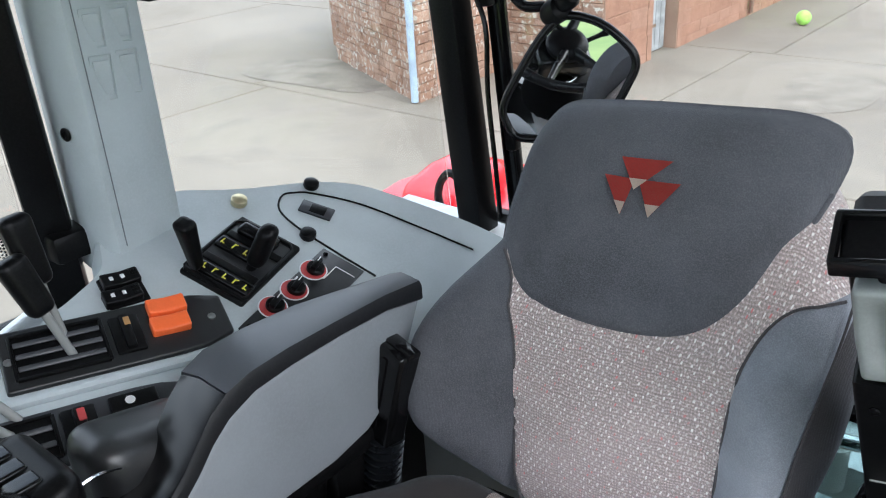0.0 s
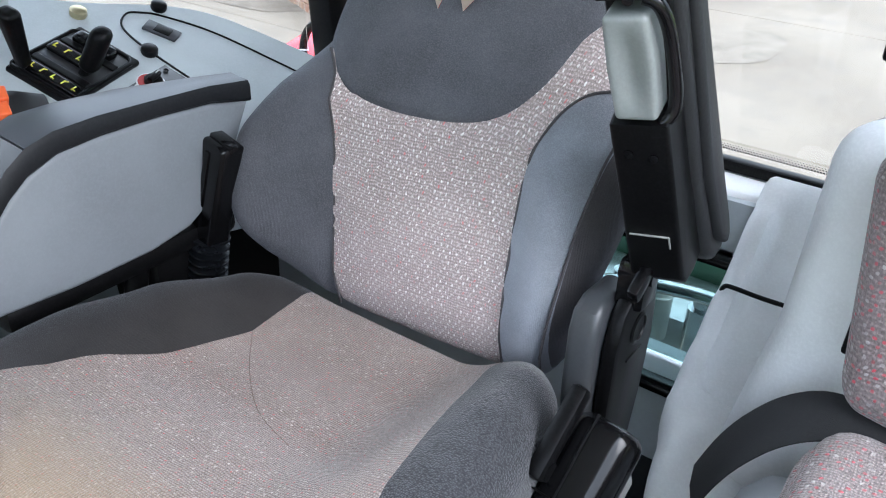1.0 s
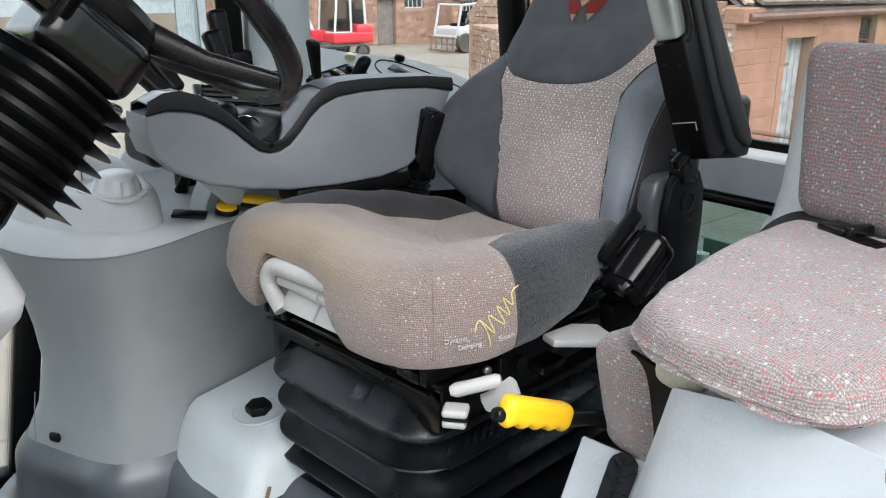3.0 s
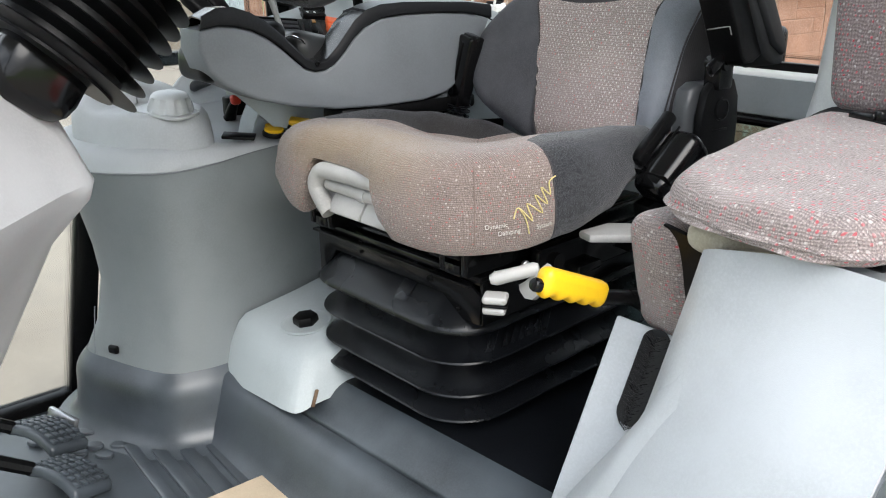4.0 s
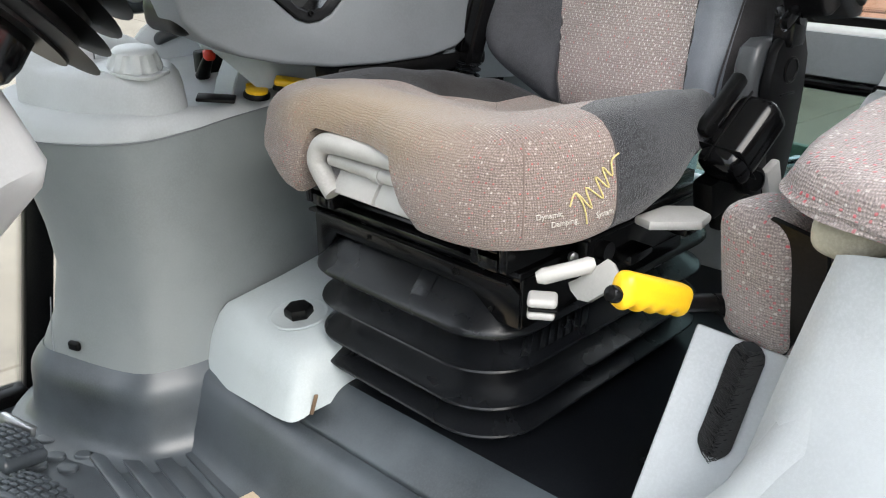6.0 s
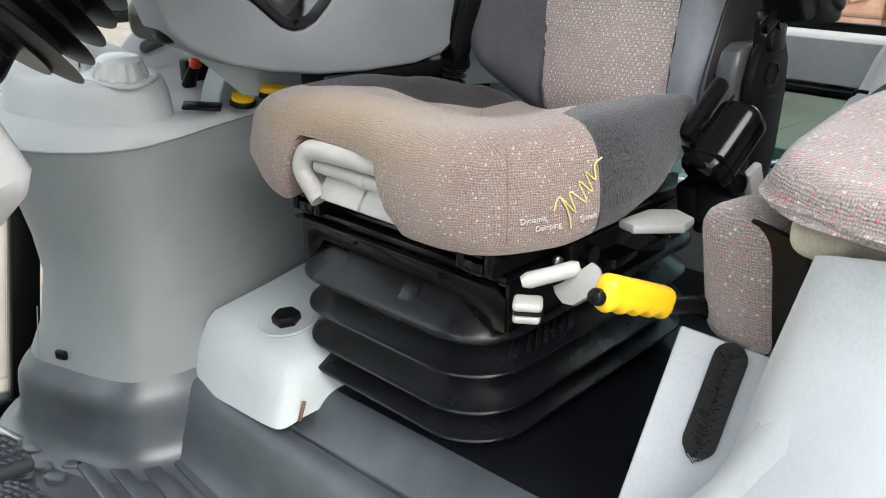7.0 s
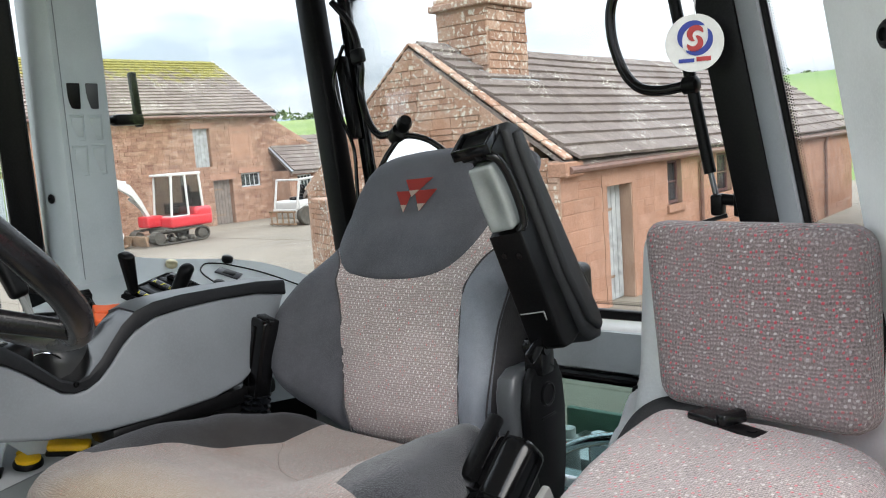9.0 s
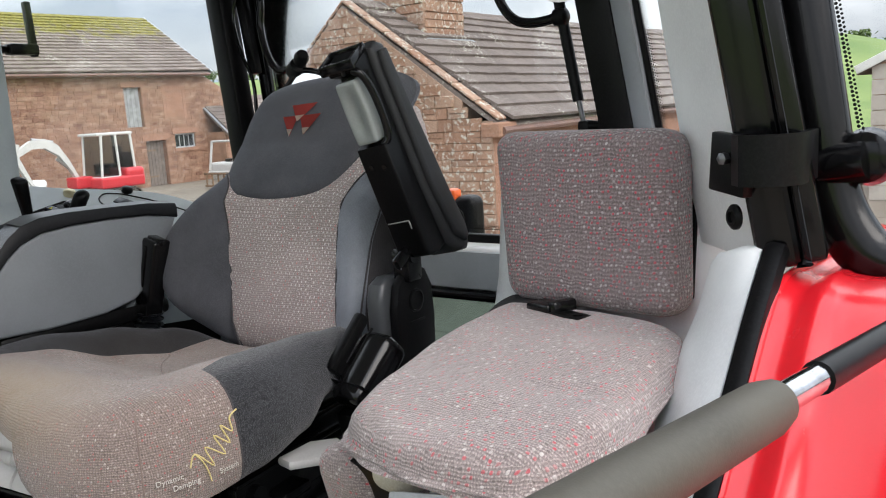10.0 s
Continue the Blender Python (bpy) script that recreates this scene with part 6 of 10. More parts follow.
for dx, dy in ((-0.024, 0.085), (-0.024, -0.085)):
    part("screw", moved(lathe([(0.0035, 0), (0.0035, 0.0015), (0.0005, 0.0012)], (dx, dy, 0.004), 10), heat_m), BLACK_GLOSS, heat)


def rocker(x, y, turn, sx, sy, mat, parent, lift=0.0, marks=True, label=""):
    rm = on_slope(x, y, turn, lift)
    ob = part("rocker_switch", moved(soft((sx / 2, sy / 2, 0.006), 0.003, (0, 0, 0.004), 6, lambda p: (p.x, p.y, p.z + 0.10 * abs(p.y) * (p.z > 0))), rm), mat, parent, label)
    if marks:
        for dy in (-0.25, 0.05):
            part("switch_mark", moved(box((sx * 0.28, sy * 0.1, 0.0006), (0, sy * dy, 0.0112), 0.0001), rm), WHITE_MARK, ob, "white printed symbol")
        part("switch_grip", moved(join(*[box((sx * 0.12, sy * 0.05, 0.0012), (sx * 0.22 * i, sy * (0.28 + 0.07 * j), 0.0125), 0.0003) for i in (-1, 0, 1) for j in (0, 1, 2)]), rm), BLACK, ob)
    return ob


part("switch_bezel", moved(box((0.052, 0.05, 0.005), (0, 0, 0.001), 0.002), on_slope(-0.572, 0.401, -14)), BLACK, console)
rocker(-0.583, 0.405, -14, 0.0225, 0.046, BLACK, console, 0.002, label="black rocker switch with white symbols")
rocker(-0.561, 0.392, -14, 0.0225, 0.046, BLACK, console, 0.002, label="black rocker switch with white symbols")

# upper vent panel: louvres, switch, two orange rockers
vent_m = on_slope(-0.513, 0.362, -19.5)
vent = part("vent_panel", moved(join(soft((0.044, 0.128, 0.005), 0.004, (0, -0.006, 0.001), 8, lambda p: (p.x * (1 - 0.35 * max(0, (p.y - 0.07) / 0.06) ** 2), p.y, p.z))), vent_m), PANEL_BLACK, console, "dark grey vent and switch panel")


def louvre(mtx, parent, cx, cy, w, l, n=3):
    fr = part("louvre_frame", moved(join(box((w, 0.004, 0.006), (cx, cy - l / 2, 0.007), 0.001), box((w, 0.004, 0.006), (cx, cy + l / 2, 0.007), 0.001), box((0.004, l, 0.006), (cx - w / 2, cy, 0.007), 0.001), box((0.004, l, 0.006), (cx + w / 2, cy, 0.007), 0.001), box((w, l, 0.001), (cx, cy, 0.0062), 0)), mtx), BLACK, parent)
    for i in range(n):
        part("louvre_slat", moved(box((0.006, l - 0.006, 0.003), (cx - w / 2 + w * (i + 0.8) / (n + 0.6), cy, 0.009), 0.001, turn=(0, 25, 0)), mtx), SATIN, fr)


louvre(vent_m, vent, 0.0, -0.072, 0.062, 0.098)
part("thumb_wheel", moved(join(box((0.056, 0.034, 0.008), (0, 0.002, 0.006), 0.003), box((0.05, 0.012, 0.01), (0, 0.002, 0.011), 0.003)), vent_m), BLACK, vent)
part("thumb_mark", moved(box((0.012, 0.007, 0.002), (-0.012, 0.004, 0.017), 0.0008), vent_m), AMBER, vent)
for x, y in ((-0.5185, 0.4215), (-0.495, 0.4095)):
    rocker(x, y, -20, 0.0235, 0.046, ORANGE, vent, 0.006, False, "bright orange rocker switch")
for dy in (0.102, -0.126):
    part("screw", moved(lathe([(0.005, 0), (0.005, 0.0015), (0.003, 0.0015), (0.0005, 0.0005)], (0.002, dy, 0.006), 10), vent_m), STEEL, vent)

# lower panel
low_m = on_slope(-0.438, 0.262, -19)
low = part("vent_panel", moved(soft((0.036, 0.12, 0.005), 0.004, (0, 0, 0.001), 8, lambda p: (p.x * (1 - 0.35 * max(0, (p.y - 0.06) / 0.06) ** 2), p.y, p.z)), low_m), SATIN, console, "dark grey lower vent panel")
louvre(low_m, low, 0.0, -0.072, 0.052, 0.085, 2)
part("thumb_wheel", moved(join(box((0.054, 0.036, 0.008), (0, -0.005, 0.006), 0.003), box((0.046, 0.012, 0.012), (0, -0.005, 0.011), 0.003)), low_m), BLACK, low)
part("thumb_mark", moved(box((0.016, 0.008, 0.002), (-0.01, -0.003, 0.018), 0.0008), low_m), RED_MARK, low)
for dx in (-0.014, 0.013):
    part("rocker_switch", moved(soft((0.0115, 0.026, 0.006), 0.003, (dx, 0.052, 0.008), 4), low_m), BLACK, low)
    part("switch_mark", moved(lathe([(0.0045, 0), (0.0055, 0.0004), (0.0045, 0.0007)], (dx, 0.048, 0.0142), 14), low_m), WHITE_MARK, low, "white printed ring")
part("band", moved(box((0.012, 0.25, 0.012), (0, 0, 0.004), 0.005), on_slope(-0.476, 0.305, -19)), GREY, console, "light grey moulded band between the panels")

# spool levers
for (bx, by, tx, ty, tz) in ((-0.520, 0.303, -0.55, 0.274, 2.07), (-0.545, 0.308, -0.575, 0.30, 2.105), (-0.482, 0.217, -0.545, 0.16, 2.03), (-0.469, 0.203, -0.52, 0.12, 2.02)):
    lv = thing("spool_lever", "steel hydraulic lever with a long black grip", "lever", (bx, by, slope_z(bx, by)), "hydraulic levers")
    a, b = Vector((bx, by, slope_z(bx, by))), Vector((tx, ty, tz))
    ln = (b - a).length
    part("rod", tube([a, a.lerp(b, 0.7)], 0.0052, 10), ROD_GREY, lv, "grey steel rod")
    mm = framed(a.lerp(b, 0.74), (b - a), (0, 1, 0))
    part("grip", moved(soft((0.0165, 0.0135, max(0.03, ln * 0.27)), 0.01, (0, 0, 0), 8, lambda p: (p.x * (1 + 2.5 * p.z), p.y * (1 + 1.5 * p.z), p.z)), mm), BLACK, lv, "black plastic grip")

# grey door post with embossed blanks
dpost = thing("door_post_trim", "light grey post trim with embossed switch blanks", "post trim", (-0.66, 0.48, 2.0))


def post_pt(u, w, z, out=0.0):
    """u from the front edge to the rear edge of the trim's inner face."""
    k = (z - 2.0) / 0.3
    a = Vector((-0.621 + 0.004 * k, 0.432, z))
    b = Vector((-0.628 + 0.004 * k, 0.532, z))
    n = Vector((1, -0.25, 0)).normalized()
    return a.lerp(b, u) + n * out + Vector((-0.08 * w, 0, 0))


zs = [1.955 + 0.045 * i for i in range(21)]
rows = []
for z in zs:
    rows.append([post_pt(-0.05, 1.3, z), post_pt(-0.12, 0.7, z), post_pt(-0.06, 0.12, z), post_pt(0.02, 0.0, z), post_pt(0.5, 0, z, 0.002), post_pt(0.97, 0.0, z), post_pt(1.02, 0.06, z), post_pt(1.05, 1.3, z)])
part("trim", skin(rows, closed=True), GREY, dpost)
for zc, hh in ((2.215, 0.054), (2.274, 0.045), (2.33, 0.046)):
    for u in (0.32, 0.68):
        q = post_pt(u, 0, zc, 0.002)
        nrm = Vector((1, -0.25, 0)).normalized()
        mm = framed(q, (0.12, 0, 1), nrm)
        outl = [(-0.0125, -hh / 2), (0.0125, -hh / 2), (0.0125, hh / 2), (-0.0125, hh / 2)]
        if zc < 2.3:
            bm = join(*[tube([(0.0005, a, b), (0.0005, c, d)], 0.0011, 5) for (a, b), (c, d) in zip(outl, outl[1:] + outl[:1])], box((0.003, 0.019, hh - 0.012), (0, 0, 0), 0.001))
            part("blank_outline", moved(bm, mm), GREY, dpost, "embossed switch blank")
        else:
            part("switch", moved(box((0.006, 0.022, hh), (0, 0, 0), 0.002), mm), BLACK if u < 0.5 else SATIN, dpost, "small black switch")
part("panel_line", tube([post_pt(0.12, 0, 2.0, 0.0025), post_pt(0.12, 0, 2.8, 0.0025)], 0.0008, 5), GREY_MID, dpost)
loud = part("ceiling_speaker", moved(box((0.03, 0.12, 0.1), (0, 0, 0), 0.01), framed(post_pt(0.5, 0, 2.56, 0.012), (0.12, 0, 1), (1, -0.12, 0))), SATIN, dpost, "dark grille plate")
for i in range(2):
    for j in range(3):
        part("grille_ring", moved(lathe([(0.011, 0), (0.013, 0.001), (0.011, 0.002)], (0.0155, -0.03 + 0.03 * j, -0.02 + 0.03 * i), 14, (1, 0, 0)), framed(post_pt(0.5, 0, 2.56, 0.012), (0.12, 0, 1), (1, -0.12, 0))), BLACK_GLOSS, loud)
screw_head(dpost, post_pt(-0.12, 0.5, 2.15), (0.2, -1, 0), 0.009)
part("base_block", box((0.05, 0.06, 0.04), (-0.70, 0.405, 2.0), 0.008), BLACK, dpost, "black seal foot")
wl = thing("window_latch", "black catch of the quarter window", "latch", (-0.70, 0.62, 2.3))
part("handle", box((0.016, 0.014, 0.11), (-0.70, 0.635, 2.33), 0.004, turn=(0, -4, 0)), BLACK, wl)
part("arm", join(box((0.03, 0.06, 0.022), (-0.70, 0.612, 2.29), 0.005), tube([(-0.70, 0.58, 2.29), (-0.69, 0.56, 2.29)], 0.008, 10)), BLACK, wl)

# ---- control armrest between console and seat ----
arm = thing("armrest_console", "grey control armrest with a black padded top", "console", (-0.29, 0.3, 1.85))
low_edge = [(0.030, 1.975), (0.028, 1.945), (0.038, 1.915), (0.065, 1.888), (0.118, 1.862), (0.18, 1.845), (0.26, 1.832), (0.345, 1.827), (0.44, 1.828), (0.495, 1.838), (0.535, 1.862), (0.57, 1.91), (0.597, 1.965)]
seam = [(0.597, 1.965), (0.54, 1.977), (0.468, 1.981), (0.40, 1.981), (0.352, 1.977), (0.318, 1.964), (0.296, 1.947), (0.276, 1.925), (0.257, 1.908), (0.238, 1.9), (0.220, 1.899), (0.203, 1.905), (0.184, 1.921), (0.162, 1.941), (0.14, 1.957), (0.115, 1.97), (0.089, 1.977), (0.06, 1.98), (0.030, 1.975)]
topl = [(0.597, 1.99), (0.54, 1.997), (0.468, 2.0), (0.40, 2.002), (0.352, 2.0), (0.322, 1.992), (0.3, 1.977), (0.28, 1.955), (0.262, 1.935), (0.242, 1.918), (0.222, 1.914), (0.202, 1.924), (0.182, 1.944), (0.16, 1.965), (0.138, 1.983), (0.112, 1.998), (0.085, 2.007), (0.058, 2.006), (0.034, 1.995)]
part("side_panel", prism(low_edge + [s for s in seam[1:-1]], -0.335, -0.252, "x", 0.007, 3), GREY_MID, arm, "mid grey side panel")
rows = []
for (sy, sz), (ty, tz) in zip(seam, topl):
    k = max(0.0, min(1.0, (sy - 0.22) / 0.2))
    wide = smooth_at([(0.25, 0.055), (0.36, 0.068), (0.46, 0.06), (0.58, 0.036)], sy)
    rows.append([(-0.2515, sy, sz), (-0.2485, sy, sz + 0.003), (-0.2488, ty, lerp(sz, tz, 0.8)), (-0.252, ty, tz), (-0.262 - wide * 0.5, ty, tz + 0.003), (-0.262 - wide, ty, tz - 0.004), (-0.262 - wide - 0.006, ty, tz - 0.02), (-0.262 - wide, sy, sz - 0.006)])
part("padded_band", skin([r[:4] for r in rows], thick=0.003), PAD_BAND, arm, "black band along the armrest's edge")
part("padded_top", skin([r[3:] for r in rows[:6]], thick=0.003), SATIN, arm, "dark grey padded armrest top")
part("nose", skin([[(x, y, z - 0.003) for x, y, z in r[3:]] for r in rows[5:]], thick=0.003), BLACK_GLOSS, arm, "glossy black nose of the armrest")
screw_head(arm, (-0.2480, 0.222, 1.912), (1, 0, 0), 0.0045)
cup = part("cup_rest", soft((0.045, 0.07, 0.05), 0.03, (-0.345, 0.28, 1.9), 8, lambda p: (p.x, p.y, p.z - 0.25 * p.y)), PANEL_BLACK, arm, "black moulded grip behind the notch")
pod = thing("control_pod", "black control pod in front of the armrest", "control pod", (-0.33, 0.13, 1.92))
part("body", soft((0.062, 0.075, 0.03), 0.022, (-0.335, 0.115, 1.935), 10, lambda p: (p.x, p.y, p.z + 0.25 * p.y)), BLACK, pod)
for i in range(5):
    part("button", soft((0.006, 0.006, 0.003), 0.0025, (-0.375 + 0.018 * i, 0.06, 1.953), 3), SATIN, pod)
for i in range(3):
    part("key", soft((0.011, 0.014, 0.004), 0.003, (-0.365 + 0.028 * i, 0.15, 1.975), 3), BLACK_GLOSS, pod)
part("wire", tube(spline([(-0.30, 0.17, 1.945), (-0.295, 0.20, 1.955), (-0.30, 0.225, 1.945), (-0.31, 0.24, 1.93)], 6), 0.0015, 6), CHROME, pod)
part("underside", box((0.07, 0.3, 0.03), (-0.295, 0.42, 1.815), 0.01), BLACK, arm)
part("mount", join(box((0.05, 0.09, 0.12), (-0.30, 0.5, 1.76), 0.01), tube([(-0.30, 0.45, 1.8), (-0.30, 0.42, 1.68)], 0.014, 12)), BLACK, arm)

# ---- front console column ----
col = thing("front_console", "tall grey console column with a pale moulded top", "console", (-0.5, 0.1, 1.2))


def rim_z(p):
    return 1.738 + 0.06 * max(0.0, (p.y - 0.02)) + 0.02 * max(0.0, -0.5 - p.x)


base = spline([(-0.70, 0.0, 0), (-0.635, -0.09, 0), (-0.567, -0.132, 0), (-0.487, -0.107, 0), (-0.383, -0.053, 0), (-0.356, 0.002, 0), (-0.352, 0.06, 0), (-0.365, 0.16, 0), (-0.40, 0.30, 0), (-0.43, 0.5, 0)], 5)
waist = spline([(-0.73, 0.02, 0), (-0.645, -0.055, 0), (-0.562, -0.082, 0), (-0.468, -0.062, 0), (-0.388, -0.024, 0), (-0.364, 0.022, 0), (-0.362, 0.08, 0), (-0.375, 0.17, 0), (-0.40, 0.30, 0), (-0.43, 0.5, 0)], 5)
crown = spline([(-0.76, 0.0, 0), (-0.69, -0.096, 0), (-0.58, -0.128, 0), (-0.468, -0.096, 0), (-0.396, -0.03, 0), (-0.378, 0.03, 0), (-0.382, 0.09, 0), (-0.404, 0.165, 0), (-0.425, 0.30, 0), (-0.45, 0.5, 0)], 5)
rows = []
for b, w, c in zip(base, waist, crown):
    rows.append([Vector((b.x, b.y, 1.34)), Vector((b.x, b.y, 1.375)), b.lerp(w, 0.62) + Vector((0, 0, 1.43)), w + Vector((0, 0, 1.51)), w.lerp(c, 0.12) + Vector((0, 0, 1.58)), w.lerp(c, 0.4) + Vector((0, 0, 1.65)), w.lerp(c, 0.8) + Vector((0, 0, 1.71)), c + Vector((0, 0, rim_z(c) + 0.002))])
part("body", skin(rows, thick=0.005), GREY_COLUMN, col, "mid grey column side")


rows = []
for c in crown:
    inward = (Vector((-0.62, 0.2, 0)) - c).normalized()
    z = rim_z(c)
    k = smooth_at([(0.03, 1.0), (0.14, 0.5)], c.y)
    rows.append([c + Vector((0, 0, z)), c - inward * 0.003 + Vector((0, 0, z + 0.004 * k)), c - inward * 0.001 + Vector((0, 0, z + 0.018 * k)), c + inward * 0.006 + Vector((0, 0, z + 0.032 * k)), c + inward * 0.016 + Vector((0, 0, z + 0.04 * k)), c + inward * 0.03 + Vector((0, 0, z + 0.043 * k))])
rim_rows = rows
part("gap_line", tube([c + (c - Vector((-0.62, 0.2, 0))).normalized() * 0.0012 + Vector((0, 0, rim_z(c) + 0.001)) for c in crown], 0.0016, 6), GREY_MID, col, "dark gap under the top moulding")
part("top_moulding", skin(rows, thick=0.003), GREY_PALE, col, "pale grey top moulding")
rows = []
for x in (-0.42, -0.43, -0.445, -0.46, -0.47, -0.478):
    rows.append([(x, 0.30, slope_z(x, 0.30) - 0.012), (x, 0.275, slope_z(x, 0.275) - 0.02), (x, 0.25, 1.885), (x, 0.222, 1.86), (x, 0.20, 1.83), (x, 0.182, 1.795), (x, 0.172, 1.762)])
part("rear_fairing", skin(rows, thick=0.003), GREY, col, "pale grey fairing rising to the side console")
bm = bmesh.new()
edge_ring = [r[-1] for r in rim_rows]
bm.faces.new([bm.verts.new(q) for q in edge_ring + [Vector((-0.76, 0.5, 1.80)), Vector((-0.76, 0.0, 1.79))]])
bmesh.ops.triangulate(bm, faces=bm.faces)
part("deck", bm, GREY_PALE, col, "pale grey deck with controls", smooth=False)
foot = spline([(-0.645, -0.055, 0), (-0.575, -0.092, 0), (-0.50, -0.078, 0), (-0.43, -0.042, 0), (-0.39, 0.015, 0), (-0.386, 0.07, 0), (-0.42, 0.104, 0), (-0.52, 0.115, 0), (-0.60, 0.10, 0), (-0.665, 0.03, 0)], 6, True)
mid_pt = Vector((-0.525, 0.012, 0))
rows = []
for s_in, dz in ((0.0, 1.772), (0.01, 1.788), (0.03, 1.81), (0.06, 1.824), (0.1, 1.831), (0.15, 1.834), (0.28, 1.835), (0.6, 1.836), (0.99, 1.837)):
    rows.append([q.lerp(mid_pt, s_in) + Vector((0, 0, dz + max(0.0, dz - 1.78) * 0.7 * max(0.0, -0.5 - q.x) / 0.15)) for q in foot])
dome = part("dial_plinth", skin(rows, closed=True), GREY_PALE, col, "raised pale plinth")
part("dial_plate", moved(prism([(0.053 * math.copysign(abs(math.cos(radians(15 * k))) ** 0.5, math.cos(radians(15 * k))), 0.035 * math.copysign(abs(math.sin(radians(15 * k))) ** 0.5, math.sin(radians(15 * k)))) for k in range(24)], -0.003, 0.002, "z", 0.001), framed((-0.428, 0.028, 1.834), (0.12, 0, 1), (0.88, 0.47, 0))), SILVER_PL, dome, "silver plate under the knob")
knob = [(0.036, 0), (0.0385, 0.004), (0.038, 0.009), (0.033, 0.022), (0.031, 0.027), (0.027, 0.031), (0.014, 0.034), (0.001, 0.035)]
bm = lathe(knob, (0, 0, 0), 72)
for v in bm.verts:
    if 0.005 < v.co.z < 0.025:
        a = math.atan2(v.co.y, v.co.x)
        k = 1 - 0.13 * max(0.0, math.cos(a * 9)) ** 0.6
        v.co.x, v.co.y = v.co.x * k, v.co.y * k
part("dial_knob", moved(bm, framed((-0.424, 0.034, 1.833), (0.12, 0, 1), (1, 0, 0))), SILVER_PL, dome, "silver fluted rotary knob")
part("blank_panel", moved(box((0.055, 0.04, 0.003), (0, 0, 0), 0.0012), framed((-0.56, -0.03, 1.845), (0.05, 0, 1), (0.88, 0.47, 0))), GREY, dome)
part("display", moved(join(box((0.058, 0.028, 0.006), (0, 0, 0.001), 0.002)), framed((-0.413, 0.147, 1.7765), (0.16, 0, 1), (0.55, 0.83, 0))), BLACK, col, "small black display")
pb = part("push_button", moved(lathe([(0.021, 0), (0.021, 0.005), (0.019, 0.008), (0.019, 0.008), (0.001, 0.009)], (0, 0, 0), 22), framed((-0.398, 0.208, 1.774), (0.2, 0, 1))), BLACK, col)
part("button_cap", moved(lathe([(0.0175, 0.007), (0.0175, 0.0125), (0.015, 0.014), (0.001, 0.0145)], (0, 0, 0), 22), framed((-0.398, 0.208, 1.774), (0.2, 0, 1))), YELLOW, pb, "yellow push button")
part("button_tab", moved(lathe([(0.0075, 0.007), (0.0075, 0.0125), (0.006, 0.0135), (0.001, 0.0135)], (-0.02, 0.0, 0), 14), framed((-0.398, 0.208, 1.774), (0.2, 0, 1))), YELLOW, pb)
tg = part("toggle_base", moved(box((0.03, 0.062, 0.008), (0, 0, 0.002), 0.003), framed((-0.365, 0.255, 1.785), (0.25, 0, 1), (0.8, -0.6, 0))), BLACK, col)
part("toggle", moved(soft((0.012, 0.03, 0.006), 0.005, (0, 0, 0.01), 6), framed((-0.365, 0.255, 1.785), (0.25, 0, 1), (0.8, -0.6, 0))), YELLOW, tg, "yellow rocker toggle")
rk = thing("throttle_lever", "black stub lever with a red cap", "lever", (-0.563, 0.197, 1.782))
part("stem", tube([(-0.563, 0.197, 1.782), (-0.548, 0.199, 1.806), (-0.54, 0.2, 1.816)], [0.0125, 0.0095, 0.0085], 10), BLACK, rk)
part("cap", soft((0.0095, 0.0095, 0.01), 0.007, (-0.537, 0.201, 1.822), 6), REDCAP, rk)
part("socket_hole", moved(soft((0.008, 0.011, 0.005), 0.0045, (0, 0, 0), 6), framed((-0.489, -0.1005, 1.405), (0.45, -0.9, 0), (0, 0, 1))), BLACK, col, "small dark socket")
part("panel_line", tube([(-0.535, -0.125, 1.345), (-0.532, -0.12, 1.42), (-0.528, -0.112, 1.48)], 0.001, 5), GREY_MID, col)

# pale trim on the cab side below the window, with a black pull handle
side_trim = thing("side_trim", "pale grey moulded trim below the side window", "trim panel", (-0.73, 0.3, 1.75))
part("panel", prism([(0.135, 1.74), (0.138, 1.785), (0.142, 1.805), (0.153, 1.828), (0.17, 1.845), (0.195, 1.862), (0.4, 1.93), (0.45, 1.9), (0.45, 1.74)], -0.745, -0.728, "x", 0.004), GREY_PALE, side_trim)
part("pull_handle", soft((0.012, 0.026, 0.011), 0.01, (-0.72, 0.211, 1.834), 6, lambda p: (p.x, p.y, p.z + 0.3 * p.y)), SATIN, side_trim, "black pull handle")

# rubber skirt between column and floor
rows = []
for p, nx in zip(base, base[1:] + base[-1:]):
    d = (nx - p)
    if d.length < 1e-6:
        d = p - base[-2]
    out = Vector((d.y, -d.x, 0)).normalized()
    rows.append([p + out * o + Vector((0, 0, z)) for o, z in ((-0.004, 1.385), (0.004, 1.375), (0.012, 1.366), (0.019, 1.354), (0.022, 1.338), (0.024, 1.31), (0.028, 1.282), (0.036, 1.265), (0.05, 1.254), (0.07, 1.2505))])
part("mat_skirt", skin(rows), MAT_RUBBER, cab_floor, "rubber skirt round the console foot")

